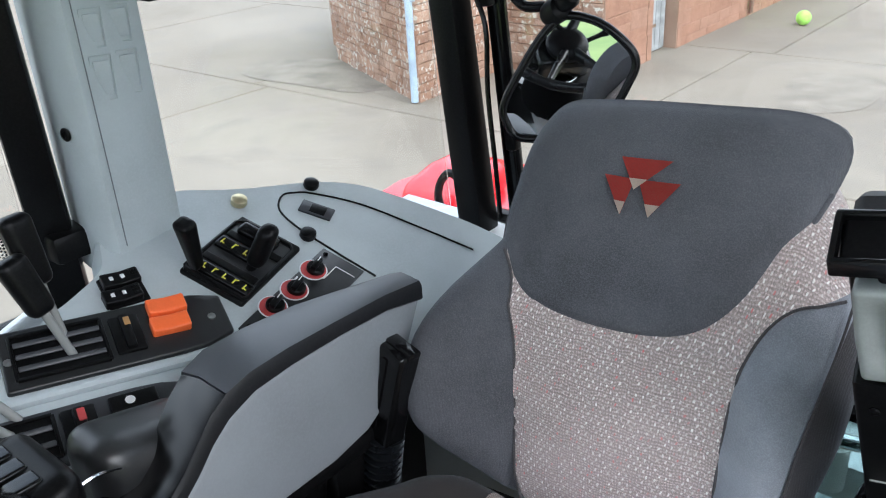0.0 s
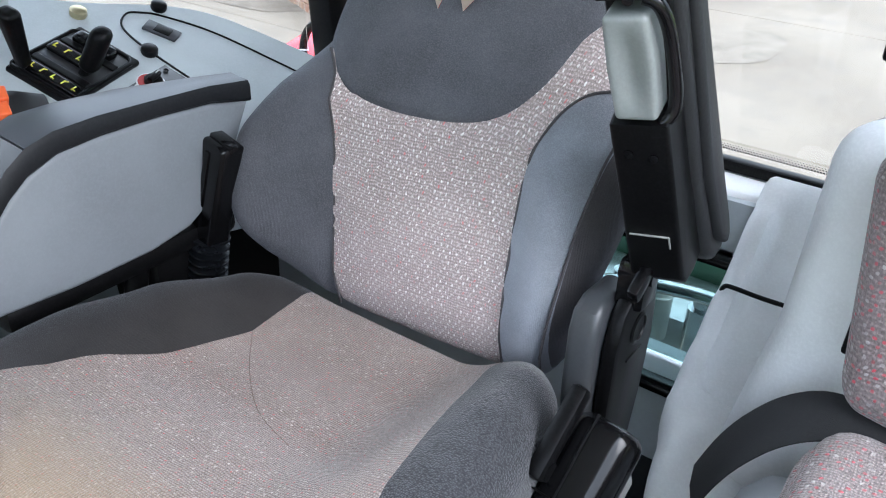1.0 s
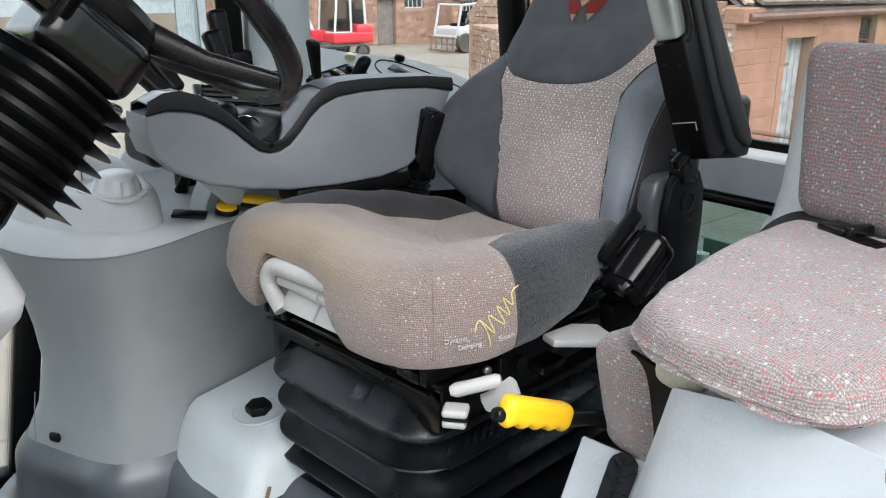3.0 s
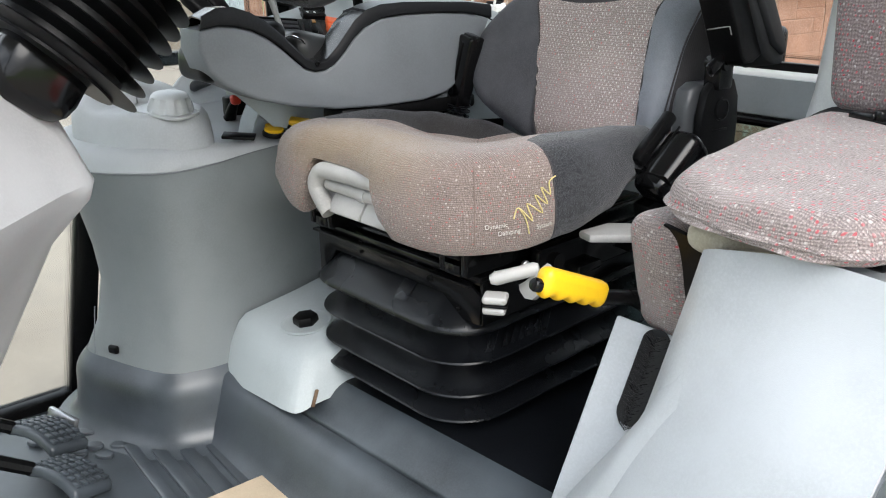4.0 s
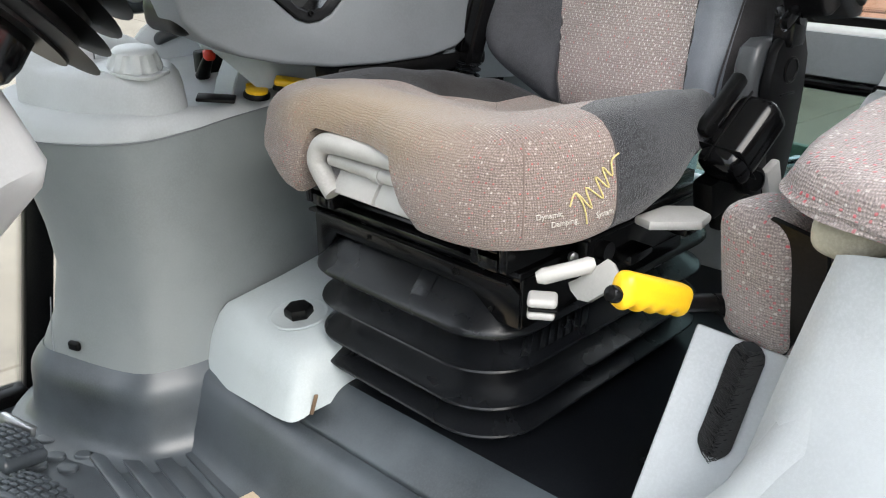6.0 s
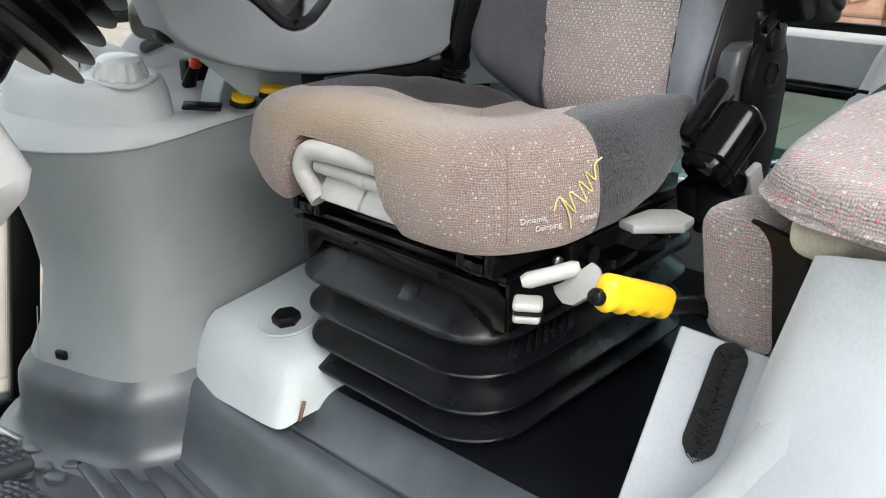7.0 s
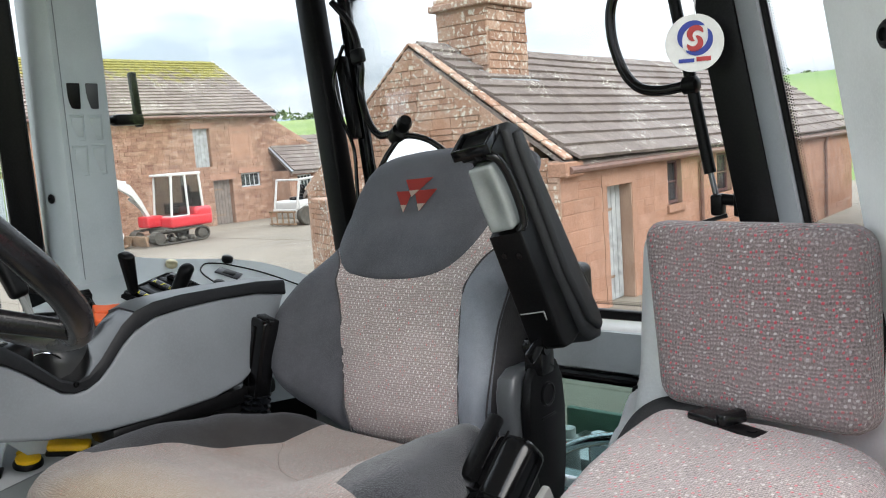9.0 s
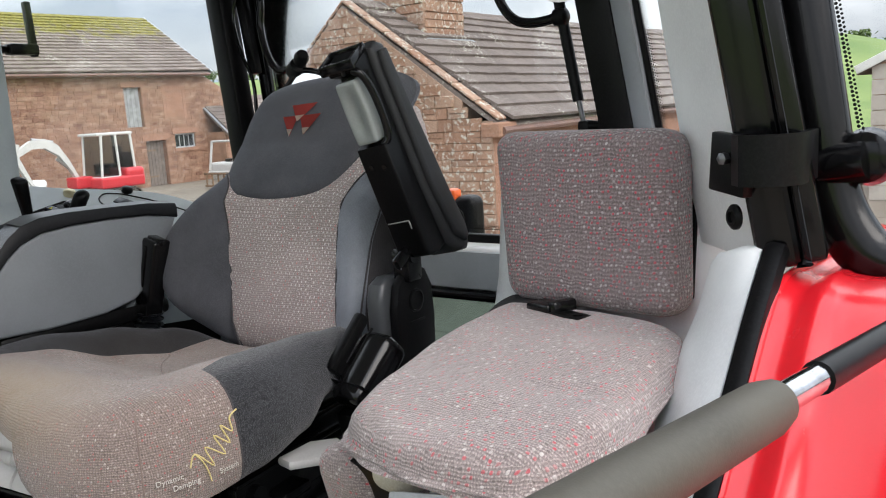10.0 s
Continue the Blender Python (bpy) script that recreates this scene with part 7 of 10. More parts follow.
# pale filler box with a black cap
fb = thing("filler_box", "pale grey moulded box with a black screw cap", "cover", (-0.25, 0.12, 1.38))
rowsb = [[Vector((-0.37, 0.052, 1.355)), Vector((-0.30, 0.05, 1.362)), Vector((-0.2, 0.054, 1.374)), Vector((-0.125, 0.06, 1.382)), Vector((-0.106, 0.075, 1.384)), Vector((-0.10, 0.12, 1.395)), Vector((-0.10, 0.3, 1.395))],
         [Vector((-0.362, 0.068, 1.41)), Vector((-0.30, 0.068, 1.415)), Vector((-0.2, 0.071, 1.42)), Vector((-0.135, 0.076, 1.42)), Vector((-0.118, 0.09, 1.42)), Vector((-0.112, 0.13, 1.43)), Vector((-0.112, 0.3, 1.44))],
         [Vector((-0.354, 0.088, 1.455)), Vector((-0.30, 0.088, 1.46)), Vector((-0.2, 0.09, 1.462)), Vector((-0.148, 0.094, 1.46)), Vector((-0.13, 0.108, 1.458)), Vector((-0.124, 0.15, 1.462)), Vector((-0.124, 0.32, 1.49))],
         [Vector((-0.352, 0.102, 1.468)), Vector((-0.30, 0.104, 1.471)), Vector((-0.2, 0.106, 1.472)), Vector((-0.16, 0.112, 1.47)), Vector((-0.146, 0.125, 1.468)), Vector((-0.14, 0.16, 1.472)), Vector((-0.14, 0.33, 1.5))],
         [Vector((-0.352, 0.2, 1.486)), Vector((-0.30, 0.2, 1.486)), Vector((-0.2, 0.2, 1.486)), Vector((-0.17, 0.2, 1.485)), Vector((-0.165, 0.2, 1.484)), Vector((-0.16, 0.2, 1.484)), Vector((-0.16, 0.35, 1.51))],
         [Vector((-0.352, 0.35, 1.52)), Vector((-0.30, 0.35, 1.52)), Vector((-0.2, 0.35, 1.52)), Vector((-0.18, 0.35, 1.52)), Vector((-0.175, 0.35, 1.52)), Vector((-0.17, 0.35, 1.52)), Vector((-0.17, 0.35, 1.52))]]
part("cover", skin([spline(r, 3) for r in rowsb], thick=0.004), GREY, fb)
capm = framed((-0.222, 0.155, 1.478), (0, -0.12, 1))
part("cap_recess", moved(lathe([(0.045, 0.0005), (0.047, 0.0025), (0.043, 0.004), (0.037, 0.0015), (0.001, 0.001)], (0, 0, 0), 28), capm), GREY, fb)
part("screw_cap", moved(lathe([(0.02, 0.0), (0.022, 0.003), (0.022, 0.012), (0.02, 0.016), (0.012, 0.0175), (0.001, 0.0175)], (0, 0, 0), 6), capm), BLACK, fb, "black hexagonal screw cap")
part("edge_plate", box((0.003, 0.006, 0.03), (-0.1, 0.098, 1.404), 0.001, turn=(-20, 0, 0)), RUSTY, fb, "rusty metal edge")

# cardboard sheet on the floor
card = finish("cardboard_sheet", prism([(-0.146, -0.266), (-0.145, -0.066), (-0.148, 0.024), (-0.137, 0.046), (-0.112, 0.050), (-0.092, 0.053), (-0.042, 0.044), (0.268, 0.034), (0.318, -0.266)], 1.262, 1.27, "z", 0.002), CARD, smooth=False)
tagged(card, "torn sheet of brown cardboard lying on the floor", "cardboard")

# brake pedals
for k, (px, py, pz, rz) in enumerate(((-0.46, -0.235, 1.30, 25), (-0.33, -0.235, 1.285, 25))):
    pd = thing("brake_pedal", "black rubber-treaded brake pedal", "pedal", (px, py, pz), "brake pedals")
    pm = Matrix.Translation((px, py, pz)) @ Euler((radians(-18), radians(8), radians(rz))).to_matrix().to_4x4()
    part("pad", moved(soft((0.058, 0.04, 0.01), 0.008, (0, 0, 0), 8, lambda p: (p.x, p.y, p.z - 4 * p.x * p.x)), pm), MAT_RUBBER, pd)
    for i in range(7):
        for j in range(5):
            x, y = -0.045 + 0.015 * i, -0.028 + 0.014 * j
            part("tread", moved(box((0.012, 0.009, 0.005), (x, y, 0.0115 - 4 * x * x), 0.0012), pm), MAT_RUBBER, pd)
    part("arm", tube([(px - 0.02, py - 0.01, pz - 0.012), (px - 0.05, py - 0.12, pz + 0.05), (px - 0.05, py - 0.25, pz + 0.2)], 0.012, 8), BLACK, pd)
    if k == 0:
        part("guard", moved(box((0.07, 0.012, 0.025), (-0.02, 0.045, 0.006), 0.004), pm), STEEL, pd, "worn metal pedal edge")

# ---- steering wheel and column ----
wheel = thing("steering_wheel", "black steering wheel with two-part spokes", "steering wheel", (-0.02, -0.05, 2.16))
WC = Vector((-0.023, -0.048, 2.164))
TI = radians(44.5)
WN = Vector((-0.036, math.sin(TI), math.cos(TI))).normalized()
wx = Vector((0, 1, 0)).cross(WN).normalized()
wy = WN.cross(wx)


def on_wheel(r, a, up=0.0):
    return WC + (wx * math.cos(radians(a)) + wy * math.sin(radians(a))) * r + WN * up


ring_pts = [on_wheel(0.196, 3.75 * k) for k in range(96)]
part("rim", tube(ring_pts, [0.0135 + 0.0005 * math.cos(k * 2 * math.pi / 6) for k in range(96)], 14, True), BLACK_SOFT, wheel, "black moulded rim")
hubw = part("hub", moved(lathe([(0.045, -0.05), (0.055, -0.035), (0.058, -0.02), (0.05, -0.008), (0.03, -0.002), (0.001, 0.0)], (0, 0, 0), 24), framed(WC + WN * -0.03, WN, wx)), BLACK, wheel)
for a in (62, 118, 242, 298):
    part("spoke", tube([on_wheel(0.04, a + (8 if a in (62, 242) else -8), -0.05), on_wheel(0.11, a, -0.035), on_wheel(0.19, a, -0.004)], [0.015, 0.0095, 0.008], 12, flat=1.25), BLACK_SOFT, wheel, "black spoke")
ccol = thing("steering_column", "steering column with black bellows and grey shroud", "steering column", (-0.03, -0.3, 1.2))
c0, c1 = WC - WN * 0.075, WC - WN * 0.27
rings = []
n = 7
pts, rad = [], []
for i in range(n * 6 + 1):
    t = i / (n * 6)
    pts.append((c0 - WN * 0.06).lerp(c1, t))
    ph = (i % 6) / 6
    rad.append((0.064 + 0.012 * t) + (0.026 if ph in (0.5,) else 0.011 if 0.3 < ph < 0.7 else 0.0))
part("bellows", tube(pts, rad, 36), BOOT, ccol, "black folded bellows")
part("switch_pod", moved(join(soft((0.075, 0.055, 0.035), 0.02, (-0.01, 0.0, -0.1), 8), box((0.05, 0.05, 0.04), (-0.085, 0.01, -0.1), 0.01), box((0.04, 0.07, 0.03), (0.03, -0.055, -0.09), 0.01)), framed(WC, WN, wx)), BLACK_GLOSS, ccol, "black switch pod below the wheel")
part("stalk", moved(join(tube([(0.05, -0.04, -0.1), (0.11, -0.055, -0.085), (0.13, -0.06, -0.08)], [0.006, 0.007, 0.012], 10)), framed(WC, WN, wx)), BLACK, ccol)
part("stalk", moved(join(tube([(-0.06, 0.03, -0.1), (-0.12, 0.05, -0.09), (-0.16, 0.06, -0.085)], [0.006, 0.007, 0.013], 10)), framed(WC, WN, wx)), BLACK, ccol)
part("rod", moved(tube([(0.0, 0.07, -0.13), (0.055, 0.02, -0.15)], 0.007, 10), framed(WC, WN, wx)), CHROME, ccol, "bright steel rod")
part("bellows_foot", box((0.1, 0.1, 0.09), (-0.03, -0.25, 1.96), 0.03, 3, turn=(-35, 0, 0)), BLACK_GLOSS, ccol)
sil = [(-0.30, 2.1), (-0.045, 2.005), (-0.016, 1.895), (0.0, 1.835), (-0.004, 1.815), (-0.035, 1.763), (-0.09, 1.604), (-0.156, 1.426), (-0.22, 1.2), (-0.45, 1.2)]
nd, sd = Vector((-0.795, 0.607, 0)), Vector((0.607, 0.795, 0))
o0 = Vector((0, -0.215, 0)) - sd * 0.0
rows = []
for k, (shift, shrink) in enumerate(((-0.20, 0.02), (-0.05, 0.012), (-0.01, 0.004), (0.0, 0.0), (0.02, 0.006), (0.05, 0.03))):
    rows.append([o0 + sd * (x / 0.607 - shrink) + nd * shift + Vector((0, 0, z)) for x, z in sil])
part("shroud", skin(rows, closed=True), GREY_SHROUD, ccol, "grey plastic column shroud")

# instrument panel ahead of the wheel
dash = thing("instrument_panel", "black instrument panel with round gauges on a grey cowl", "dashboard", (-0.03, -0.6, 1.9))
part("cowl", soft((0.26, 0.12, 0.33), 0.08, (-0.03, -0.74, 1.55), 8, lambda p: (p.x * (1 + 0.3 * p.z), p.y, p.z)), GREY, dash, "grey moulded cowl")
part("binnacle", soft((0.2, 0.1, 0.09), 0.05, (-0.03, -0.62, 1.95), 8, turn=(-25, 0, 0)), BLACK, dash, "black binnacle")
for gx, gr in ((-0.12, 0.035), (-0.03, 0.05), (0.06, 0.035)):
    part("gauge", moved(lathe([(gr, 0), (gr, 0.006), (gr * 0.9, 0.008), (gr * 0.88, 0.004), (0.001, 0.004)], (0, 0, 0), 24), framed((gx, -0.535, 1.995), (0, 0.75, 0.65))), SATIN, dash, "round gauge with a dark face")


# ---- rear of the cab: bulkhead, corner moulding, mirror, strut ----
def bulk(u, z, d):
    return (u, 0.93 + d, z)


rear_wall = wall_with_holes(-0.66, 0.62, 1.2, 1.862, [(-0.12, 0.305, 1.56, 1.775)], bulk, 0.09, "rear_bulkhead", GREY, None)
tagged(rear_wall, "light grey rear bulkhead with a low window opening", "wall", kind="structure")
sill_ob = finish("rear_sill", join(box((1.02, 0.075, 0.05), (0.02, 0.975, 1.842), 0.015, 3), box((1.0, 0.05, 0.02), (0.02, 0.955, 1.79), 0.006)), TRIM_PALE)
tagged(sill_ob, "pale grey sill below the rear window", "sill", kind="structure")
bead = finish("window_bead", box((0.98, 0.022, 0.016), (0.02, 1.02, 1.872), 0.004), BLACK)
tagged(bead, "black rubber bead under the rear window", "seal", kind="structure")
lip = finish("opening_trim", join(box((0.44, 0.03, 0.014), (0.092, 0.925, 1.782), 0.005), box((0.016, 0.03, 0.22), (0.312, 0.925, 1.67), 0.005), box((0.44, 0.03, 0.016), (0.092, 0.925, 1.556), 0.005)), BLACK_GLOSS)
tagged(lip, "black rubber trim round the low rear opening", "trim", kind="structure")
low_pane = pane("window_5", [(-0.12, 0.985, 1.565), (0.30, 0.985, 1.565), (0.30, 0.985, 1.772), (-0.12, 0.985, 1.772)], "greenish low rear window")
low_pane.data.materials[0] = glazing("green_glass", (0.5, 0.6, 0.59))

corner_m = thing("corner_moulding", "pale grey moulded corner shelf behind the passenger seat", "moulding", (0.45, 0.75, 1.6))
SHELF = [(0.56, 1.545), (0.62, 1.64), (0.66, 1.69), (0.69, 1.712), (0.705, 1.728), (0.76, 1.768), (0.815, 1.806), (0.913, 1.872), (0.955, 1.898)]


def shelf_z(x, y, left):
    """The sloping shelf: a rounded rim along its open edge and a shallow recess behind it."""
    s = x - left
    z = smooth_at(SHELF, y)
    dip = smooth_at([(0.02, 0.0), (0.034, 1.0)], s) * smooth_at([(0.712 + 0.25 * max(0.0, 0.05 - s), 0.0), (0.728 + 0.25 * max(0.0, 0.05 - s), 1.0)], y) * (1 - smooth_at([(0.9, 0.0), (0.93, 1.0)], y))
    return z - 0.022 * dip


rows = []
for i in range(61):
    y = 0.56 + 0.395 * i / 60
    left = smooth_at([(0.56, 0.318), (0.66, 0.285), (0.705, 0.272), (0.84, 0.27), (0.955, 0.266)], y)
    zt = smooth_at(SHELF, y)
    row = [(left + 0.02, y, 1.3), (left + 0.008, y, zt - 0.14), (left - 0.003, y, zt - 0.03), (left - 0.002, y, zt - 0.012), (left + 0.002, y, zt - 0.004), (left + 0.008, y, zt)]
    row += [(left + 0.008 + 0.0045 * k, y, shelf_z(left + 0.008 + 0.0045 * k, y, left)) for k in range(1, 25)]
    rows.append(row)
part("shelf", skin(rows), TRIM_PALE, corner_m)
part("shoulder", soft((0.2, 0.145, 0.285), 0.05, (0.565, 0.825, 1.757), 12, lambda p: (p.x - 0.03 * max(0, -p.x / 0.19) * max(0.0, -p.z / 0.3), p.y, p.z + 0.06 * (p.x + 0.02) * (p.z > 0))), TRIM_PALE, corner_m, "pale grey rounded shoulder")
part("seat_surround", soft((0.17, 0.046, 0.188), 0.036, (0.536, 0.658, 1.89), 10, lambda p: (p.x * (1.0 + 0.16 * max(0.0, -p.z / 0.2)), p.y, p.z), turn=(-7, 0, -8)), TRIM_PALE, corner_m, "pale grey panel round the passenger backrest")
part("gap_line", tube(spline([(0.384, 0.75, 2.03), (0.385, 0.742, 2.05), (0.39, 0.74, 2.06), (0.415, 0.745, 2.07), (0.45, 0.755, 2.08)], 5), 0.003, 6), BLACK, corner_m, "dark gap in the moulding")
part("cord", tube(spline([(0.274, 0.818, 1.802), (0.278, 0.815, 1.811), (0.29, 0.815, 1.812), (0.318, 0.815, 1.811), (0.372, 0.815, 1.812)], 5), 0.0028, 8), BLACK, corner_m, "black retaining cord")

wall_r = finish("cab_wall_right", box((0.03, 0.75, 0.62), (-0.60, 0.58, 1.51), 0.006), BLACK)
tagged(wall_r, "black lower cab wall below the side console", "wall", kind="structure")

# hitch valves seen through the low window
valves = thing("hydraulic_valves", "silver and green hydraulic couplings behind the cab", "hydraulics", (0.1, 1.2, 1.4))
part("block", box((0.4, 0.16, 0.14), (0.1, 1.22, 1.46), 0.012), STEEL, valves, "bright metal valve block")
for i in range(5):
    part("coupling", join(tube([(-0.03 + 0.07 * i, 1.12, 1.5), (-0.03 + 0.07 * i, 1.12, 1.58)], 0.022, 14), tube([(-0.03 + 0.07 * i, 1.12, 1.58), (-0.03 + 0.07 * i, 1.12, 1.60)], 0.015, 12)), CHROME if i % 2 else WHITE_PL, valves)
part("pipe", tube(spline([(-0.1, 1.1, 1.52), (0.05, 1.08, 1.60), (0.2, 1.09, 1.62), (0.32, 1.12, 1.58)], 6), 0.012, 10), CHROME, valves)
part("bracket", box((0.5, 0.02, 0.1), (0.1, 1.32, 1.52), 0.005), GREEN_PAINT, valves)

# outside mirror on its arm
mirror = thing("rear_mirror", "black-framed mirror on a bent arm", "mirror", (-0.28, 0.98, 2.13))
mm = framed((-0.30, 0.99, 2.125), (0.392, -0.915, 0.085), (1, 0.4, 0))
outl = spline([(-0.005, 0.093, 0), (0.043, 0.084, 0), (0.084, 0.053, 0), (0.096, 0.028, 0), (0.086, -0.001, 0), (0.066, -0.036, 0), (0.016, -0.073, 0), (-0.064, -0.085, 0), (-0.09, -0.058, 0), (-0.091, -0.03, 0), (-0.061, 0.028, 0), (-0.033, 0.07, 0)], 5, True)
part("frame", moved(tube(outl, 0.0065, 10, True), mm), BLACK_GLOSS, mirror)
bm = bmesh.new()
bm.faces.new([bm.verts.new(p + Vector((0, 0, 0.002))) for p in outl])
part("mirror_glass", moved(bm, mm), MIRROR, mirror, smooth=False)
bm = bmesh.new()
f = bm.faces.new([bm.verts.new(p * 0.99 + Vector((0, 0, -0.004))) for p in outl])
bmesh.ops.extrude_face_region(bm, geom=[f])
part("back", moved(join(bm, lathe([(0.06, -0.005), (0.045, -0.02), (0.02, -0.026)], (0, 0, 0), 20)), mm), BLACK, mirror)
part("arm", tube(spline([(-0.31, 1.0, 2.20), (-0.34, 1.005, 2.225), (-0.39, 1.01, 2.225), (-0.425, 1.015, 2.26), (-0.445, 1.02, 2.32), (-0.44, 1.022, 2.38), (-0.455, 1.02, 2.46), (-0.50, 1.01, 2.52)], 6), 0.008, 10), BLACK_GLOSS, mirror, "bent black mirror arm")
part("clamp", join(lathe([(0.018, 0), (0.02, 0.008), (0.018, 0.03), (0.012, 0.034)], (-0.335, 1.0, 2.215), 16, (0.8, -0.3, 0.5)), lathe([(0.014, 0), (0.016, 0.02), (0.012, 0.03)], (-0.31, 0.995, 2.235), 14, (0.7, -0.4, 0.5))), BLACK, mirror)
catch = thing("window_catch", "black bracket and cable on the rear post", "bracket", (-0.44, 1.0, 2.3))
for size, at in (((0.03, 0.02, 0.03), (-0.425, 1.0, 2.395)), ((0.025, 0.02, 0.18), (-0.462, 0.998, 2.31)), ((0.02, 0.018, 0.05), (-0.40, 0.99, 2.03))):
    part("bracket", box(size, at, 0.004, turn=(0, -8, 0)), BLACK, catch)
part("cable", tube(spline([(-0.45, 0.985, 2.42), (-0.485, 0.98, 2.35), (-0.465, 0.975, 2.27), (-0.43, 0.97, 2.2), (-0.425, 0.965, 2.1), (-0.41, 0.96, 1.98), (-0.40, 0.955, 1.9)], 6), 0.004, 8), BLACK_GLOSS, catch)

# gas strut, grab loop and hanging tag
gs = thing("window_strut", "black gas strut of the rear window", "gas strut", (0.357, 0.97, 2.077))
part("cylinder", tube([(0.346, 0.968, 2.122), (0.286, 0.972, 2.445)], 0.0095, 14), BLACK, gs)
part("rod", tube([(0.355, 0.968, 2.082), (0.346, 0.968, 2.125)], 0.0045, 10), STEEL_DARK, gs)
part("ball_end", join(box((0.02, 0.022, 0.034), (0.358, 0.965, 2.073), 0.005), tube([(0.36, 0.965, 2.082), (0.395, 0.965, 2.078)], 0.009, 10), box((0.02, 0.03, 0.04), (0.396, 0.965, 2.075), 0.004)), BLACK, gs)
loop = thing("grab_handle", "glossy black bent grab handle", "handle", (0.25, 0.97, 2.3))
part("tube", tube(spline([(0.275, 0.975, 2.45), (0.24, 0.972, 2.452), (0.205, 0.97, 2.43), (0.187, 0.97, 2.395), (0.188, 0.97, 2.345), (0.205, 0.97, 2.295), (0.232, 0.968, 2.265), (0.27, 0.966, 2.256), (0.315, 0.964, 2.26)], 6), 0.0085, 12), BLACK_GLOSS, loop)
part("foot", lathe([(0.014, 0), (0.014, 0.02), (0.008, 0.024)], (0.31, 0.965, 2.26), 14, (1, 0, 0)), BLACK, loop)
part("head_plate", join(box((0.05, 0.03, 0.05), (0.255, 0.975, 2.47), 0.01), box((0.09, 0.03, 0.04), (0.17, 0.99, 2.49), 0.008)), BLACK, loop)
tag = thing("hanging_tag", "white round tag with a red and blue swirl", "tag", (0.361, 0.885, 2.315))
tm = framed((0.361, 0.885, 2.315), (0.45, -0.88, -0.05), (1, 0.45, 0))
part("disc", moved(lathe([(0.0405, -0.0008), (0.041, 0.0), (0.0405, 0.0008), (0.001, 0.0008)], (0, 0, 0), 40), tm), WHITE_GLOSS, tag)


def arc_band(cx, cy, r0, r1, a0, a1, lift=0.0014, n=18):
    bm = bmesh.new()
    rows = []
    for i in range(n + 1):
        t = i / n
        a = radians(lerp(a0, a1, t))
        w = math.sin(math.pi * t) ** 0.6
        mid, half = (r0 + r1) / 2, (r1 - r0) / 2 * w + 0.0002
        rows.append([bm.verts.new((cx + (mid - half) * math.cos(a), cy + (mid - half) * math.sin(a), lift)), bm.verts.new((cx + (mid + half) * math.cos(a), cy + (mid + half) * math.sin(a), lift))])
    for a, b in zip(rows, rows[1:]):
        bm.faces.new((a[0], a[1], b[1], b[0]))
    return bm


for args in ((0.003, 0.012, 0.005, 0.0135, 10, 255), (-0.001, 0.001, 0.005, 0.0135, -170, 75)):
    part("swirl", moved(arc_band(*args), tm), RED_MARK, tag, "red swirl", smooth=False)
for args in ((0.001, 0.007, 0.017, 0.0255, 50, 215), (0.001, 0.007, 0.017, 0.0255, -130, 35)):
    part("swirl", moved(arc_band(*args), tm), BLUE_MARK, tag, "dark blue swirl", smooth=False)
part("print_bar", moved(box((0.022, 0.0055, 0.0004), (-0.012, -0.024, 0.0014), 0.0001), tm), BLUE_MARK, tag)
part("print_bar", moved(box((0.02, 0.0065, 0.0004), (0.012, -0.023, 0.0014), 0.0001), tm), RED_MARK, tag)
part("cord", tube([(0.361, 0.887, 2.354), (0.352, 0.93, 2.45), (0.345, 0.96, 2.6)], 0.0009, 6), WHITE_MARK, tag)
wiper = thing("rear_wiper", "black rear window wiper", "wiper", (-0.35, 1.09, 2.54))
part("blade", tube([(-0.535, 1.09, 2.533), (-0.3, 1.09, 2.54), (-0.15, 1.09, 2.545)], [0.003, 0.006, 0.006], 8), BLACK, wiper)
part("arm", join(tube([(-0.42, 1.094, 2.545), (-0.25, 1.096, 2.565), (-0.1, 1.1, 2.6)], 0.005, 8), box((0.16, 0.008, 0.014), (-0.31, 1.092, 2.545), 0.003)), BLACK, wiper)
wlamp = thing("work_lamp", "black work lamp with an orange marker behind the cab", "lamp", (-0.06, 1.2, 1.88))
part("body", join(soft((0.028, 0.03, 0.06), 0.02, (-0.045, 1.21, 1.87), 8), lathe([(0.022, 0), (0.024, 0.01), (0.018, 0.014), (0.008, 0.01)], (-0.06, 1.175, 1.885), 18, (0.3, -1, 0))), BLACK, wlamp)
part("marker", box((0.03, 0.03, 0.03), (-0.078, 1.2, 1.93), 0.008), ORANGE, wlamp)

# ---- door side: post trim, hinge, open door, mudguards ----
ctrim = thing("corner_post_trim", "pale grey corner post trim with black screws", "post trim", (0.7, 0.55, 1.96))
rows = []
for z in [1.962 + 0.1 * i for i in range(10)]:
    k = (z - 1.98) / 0.37
    l, r = Vector((lerp(0.664, 0.605, k), 0.61, z)), Vector((lerp(0.774, 0.704, k), 0.499, z))
    n = Vector((-0.77, -0.63, 0))
    rows.append([l + Vector((0.02, 0.06, 0)), l + Vector((0.004, 0.012, 0)), l, l.lerp(r, 0.5) + n * 0.004, r, r + Vector((0.01, 0.006, 0))])
part("panel", skin(rows, thick=0.004), TRIM_PALE, ctrim)
for at in ((0.738, 0.492, 2.008), (0.688, 0.497, 2.263), (0.56, 0.56, 2.6)):
    part("screw", lathe([(0.0125, 0), (0.0125, 0.003), (0.009, 0.006), (0.006, 0.006), (0.0055, 0.003), (0.0005, 0.003)], at, 16, (-0.7, -0.7, 0)), BLACK, ctrim, "black screw with a washer")
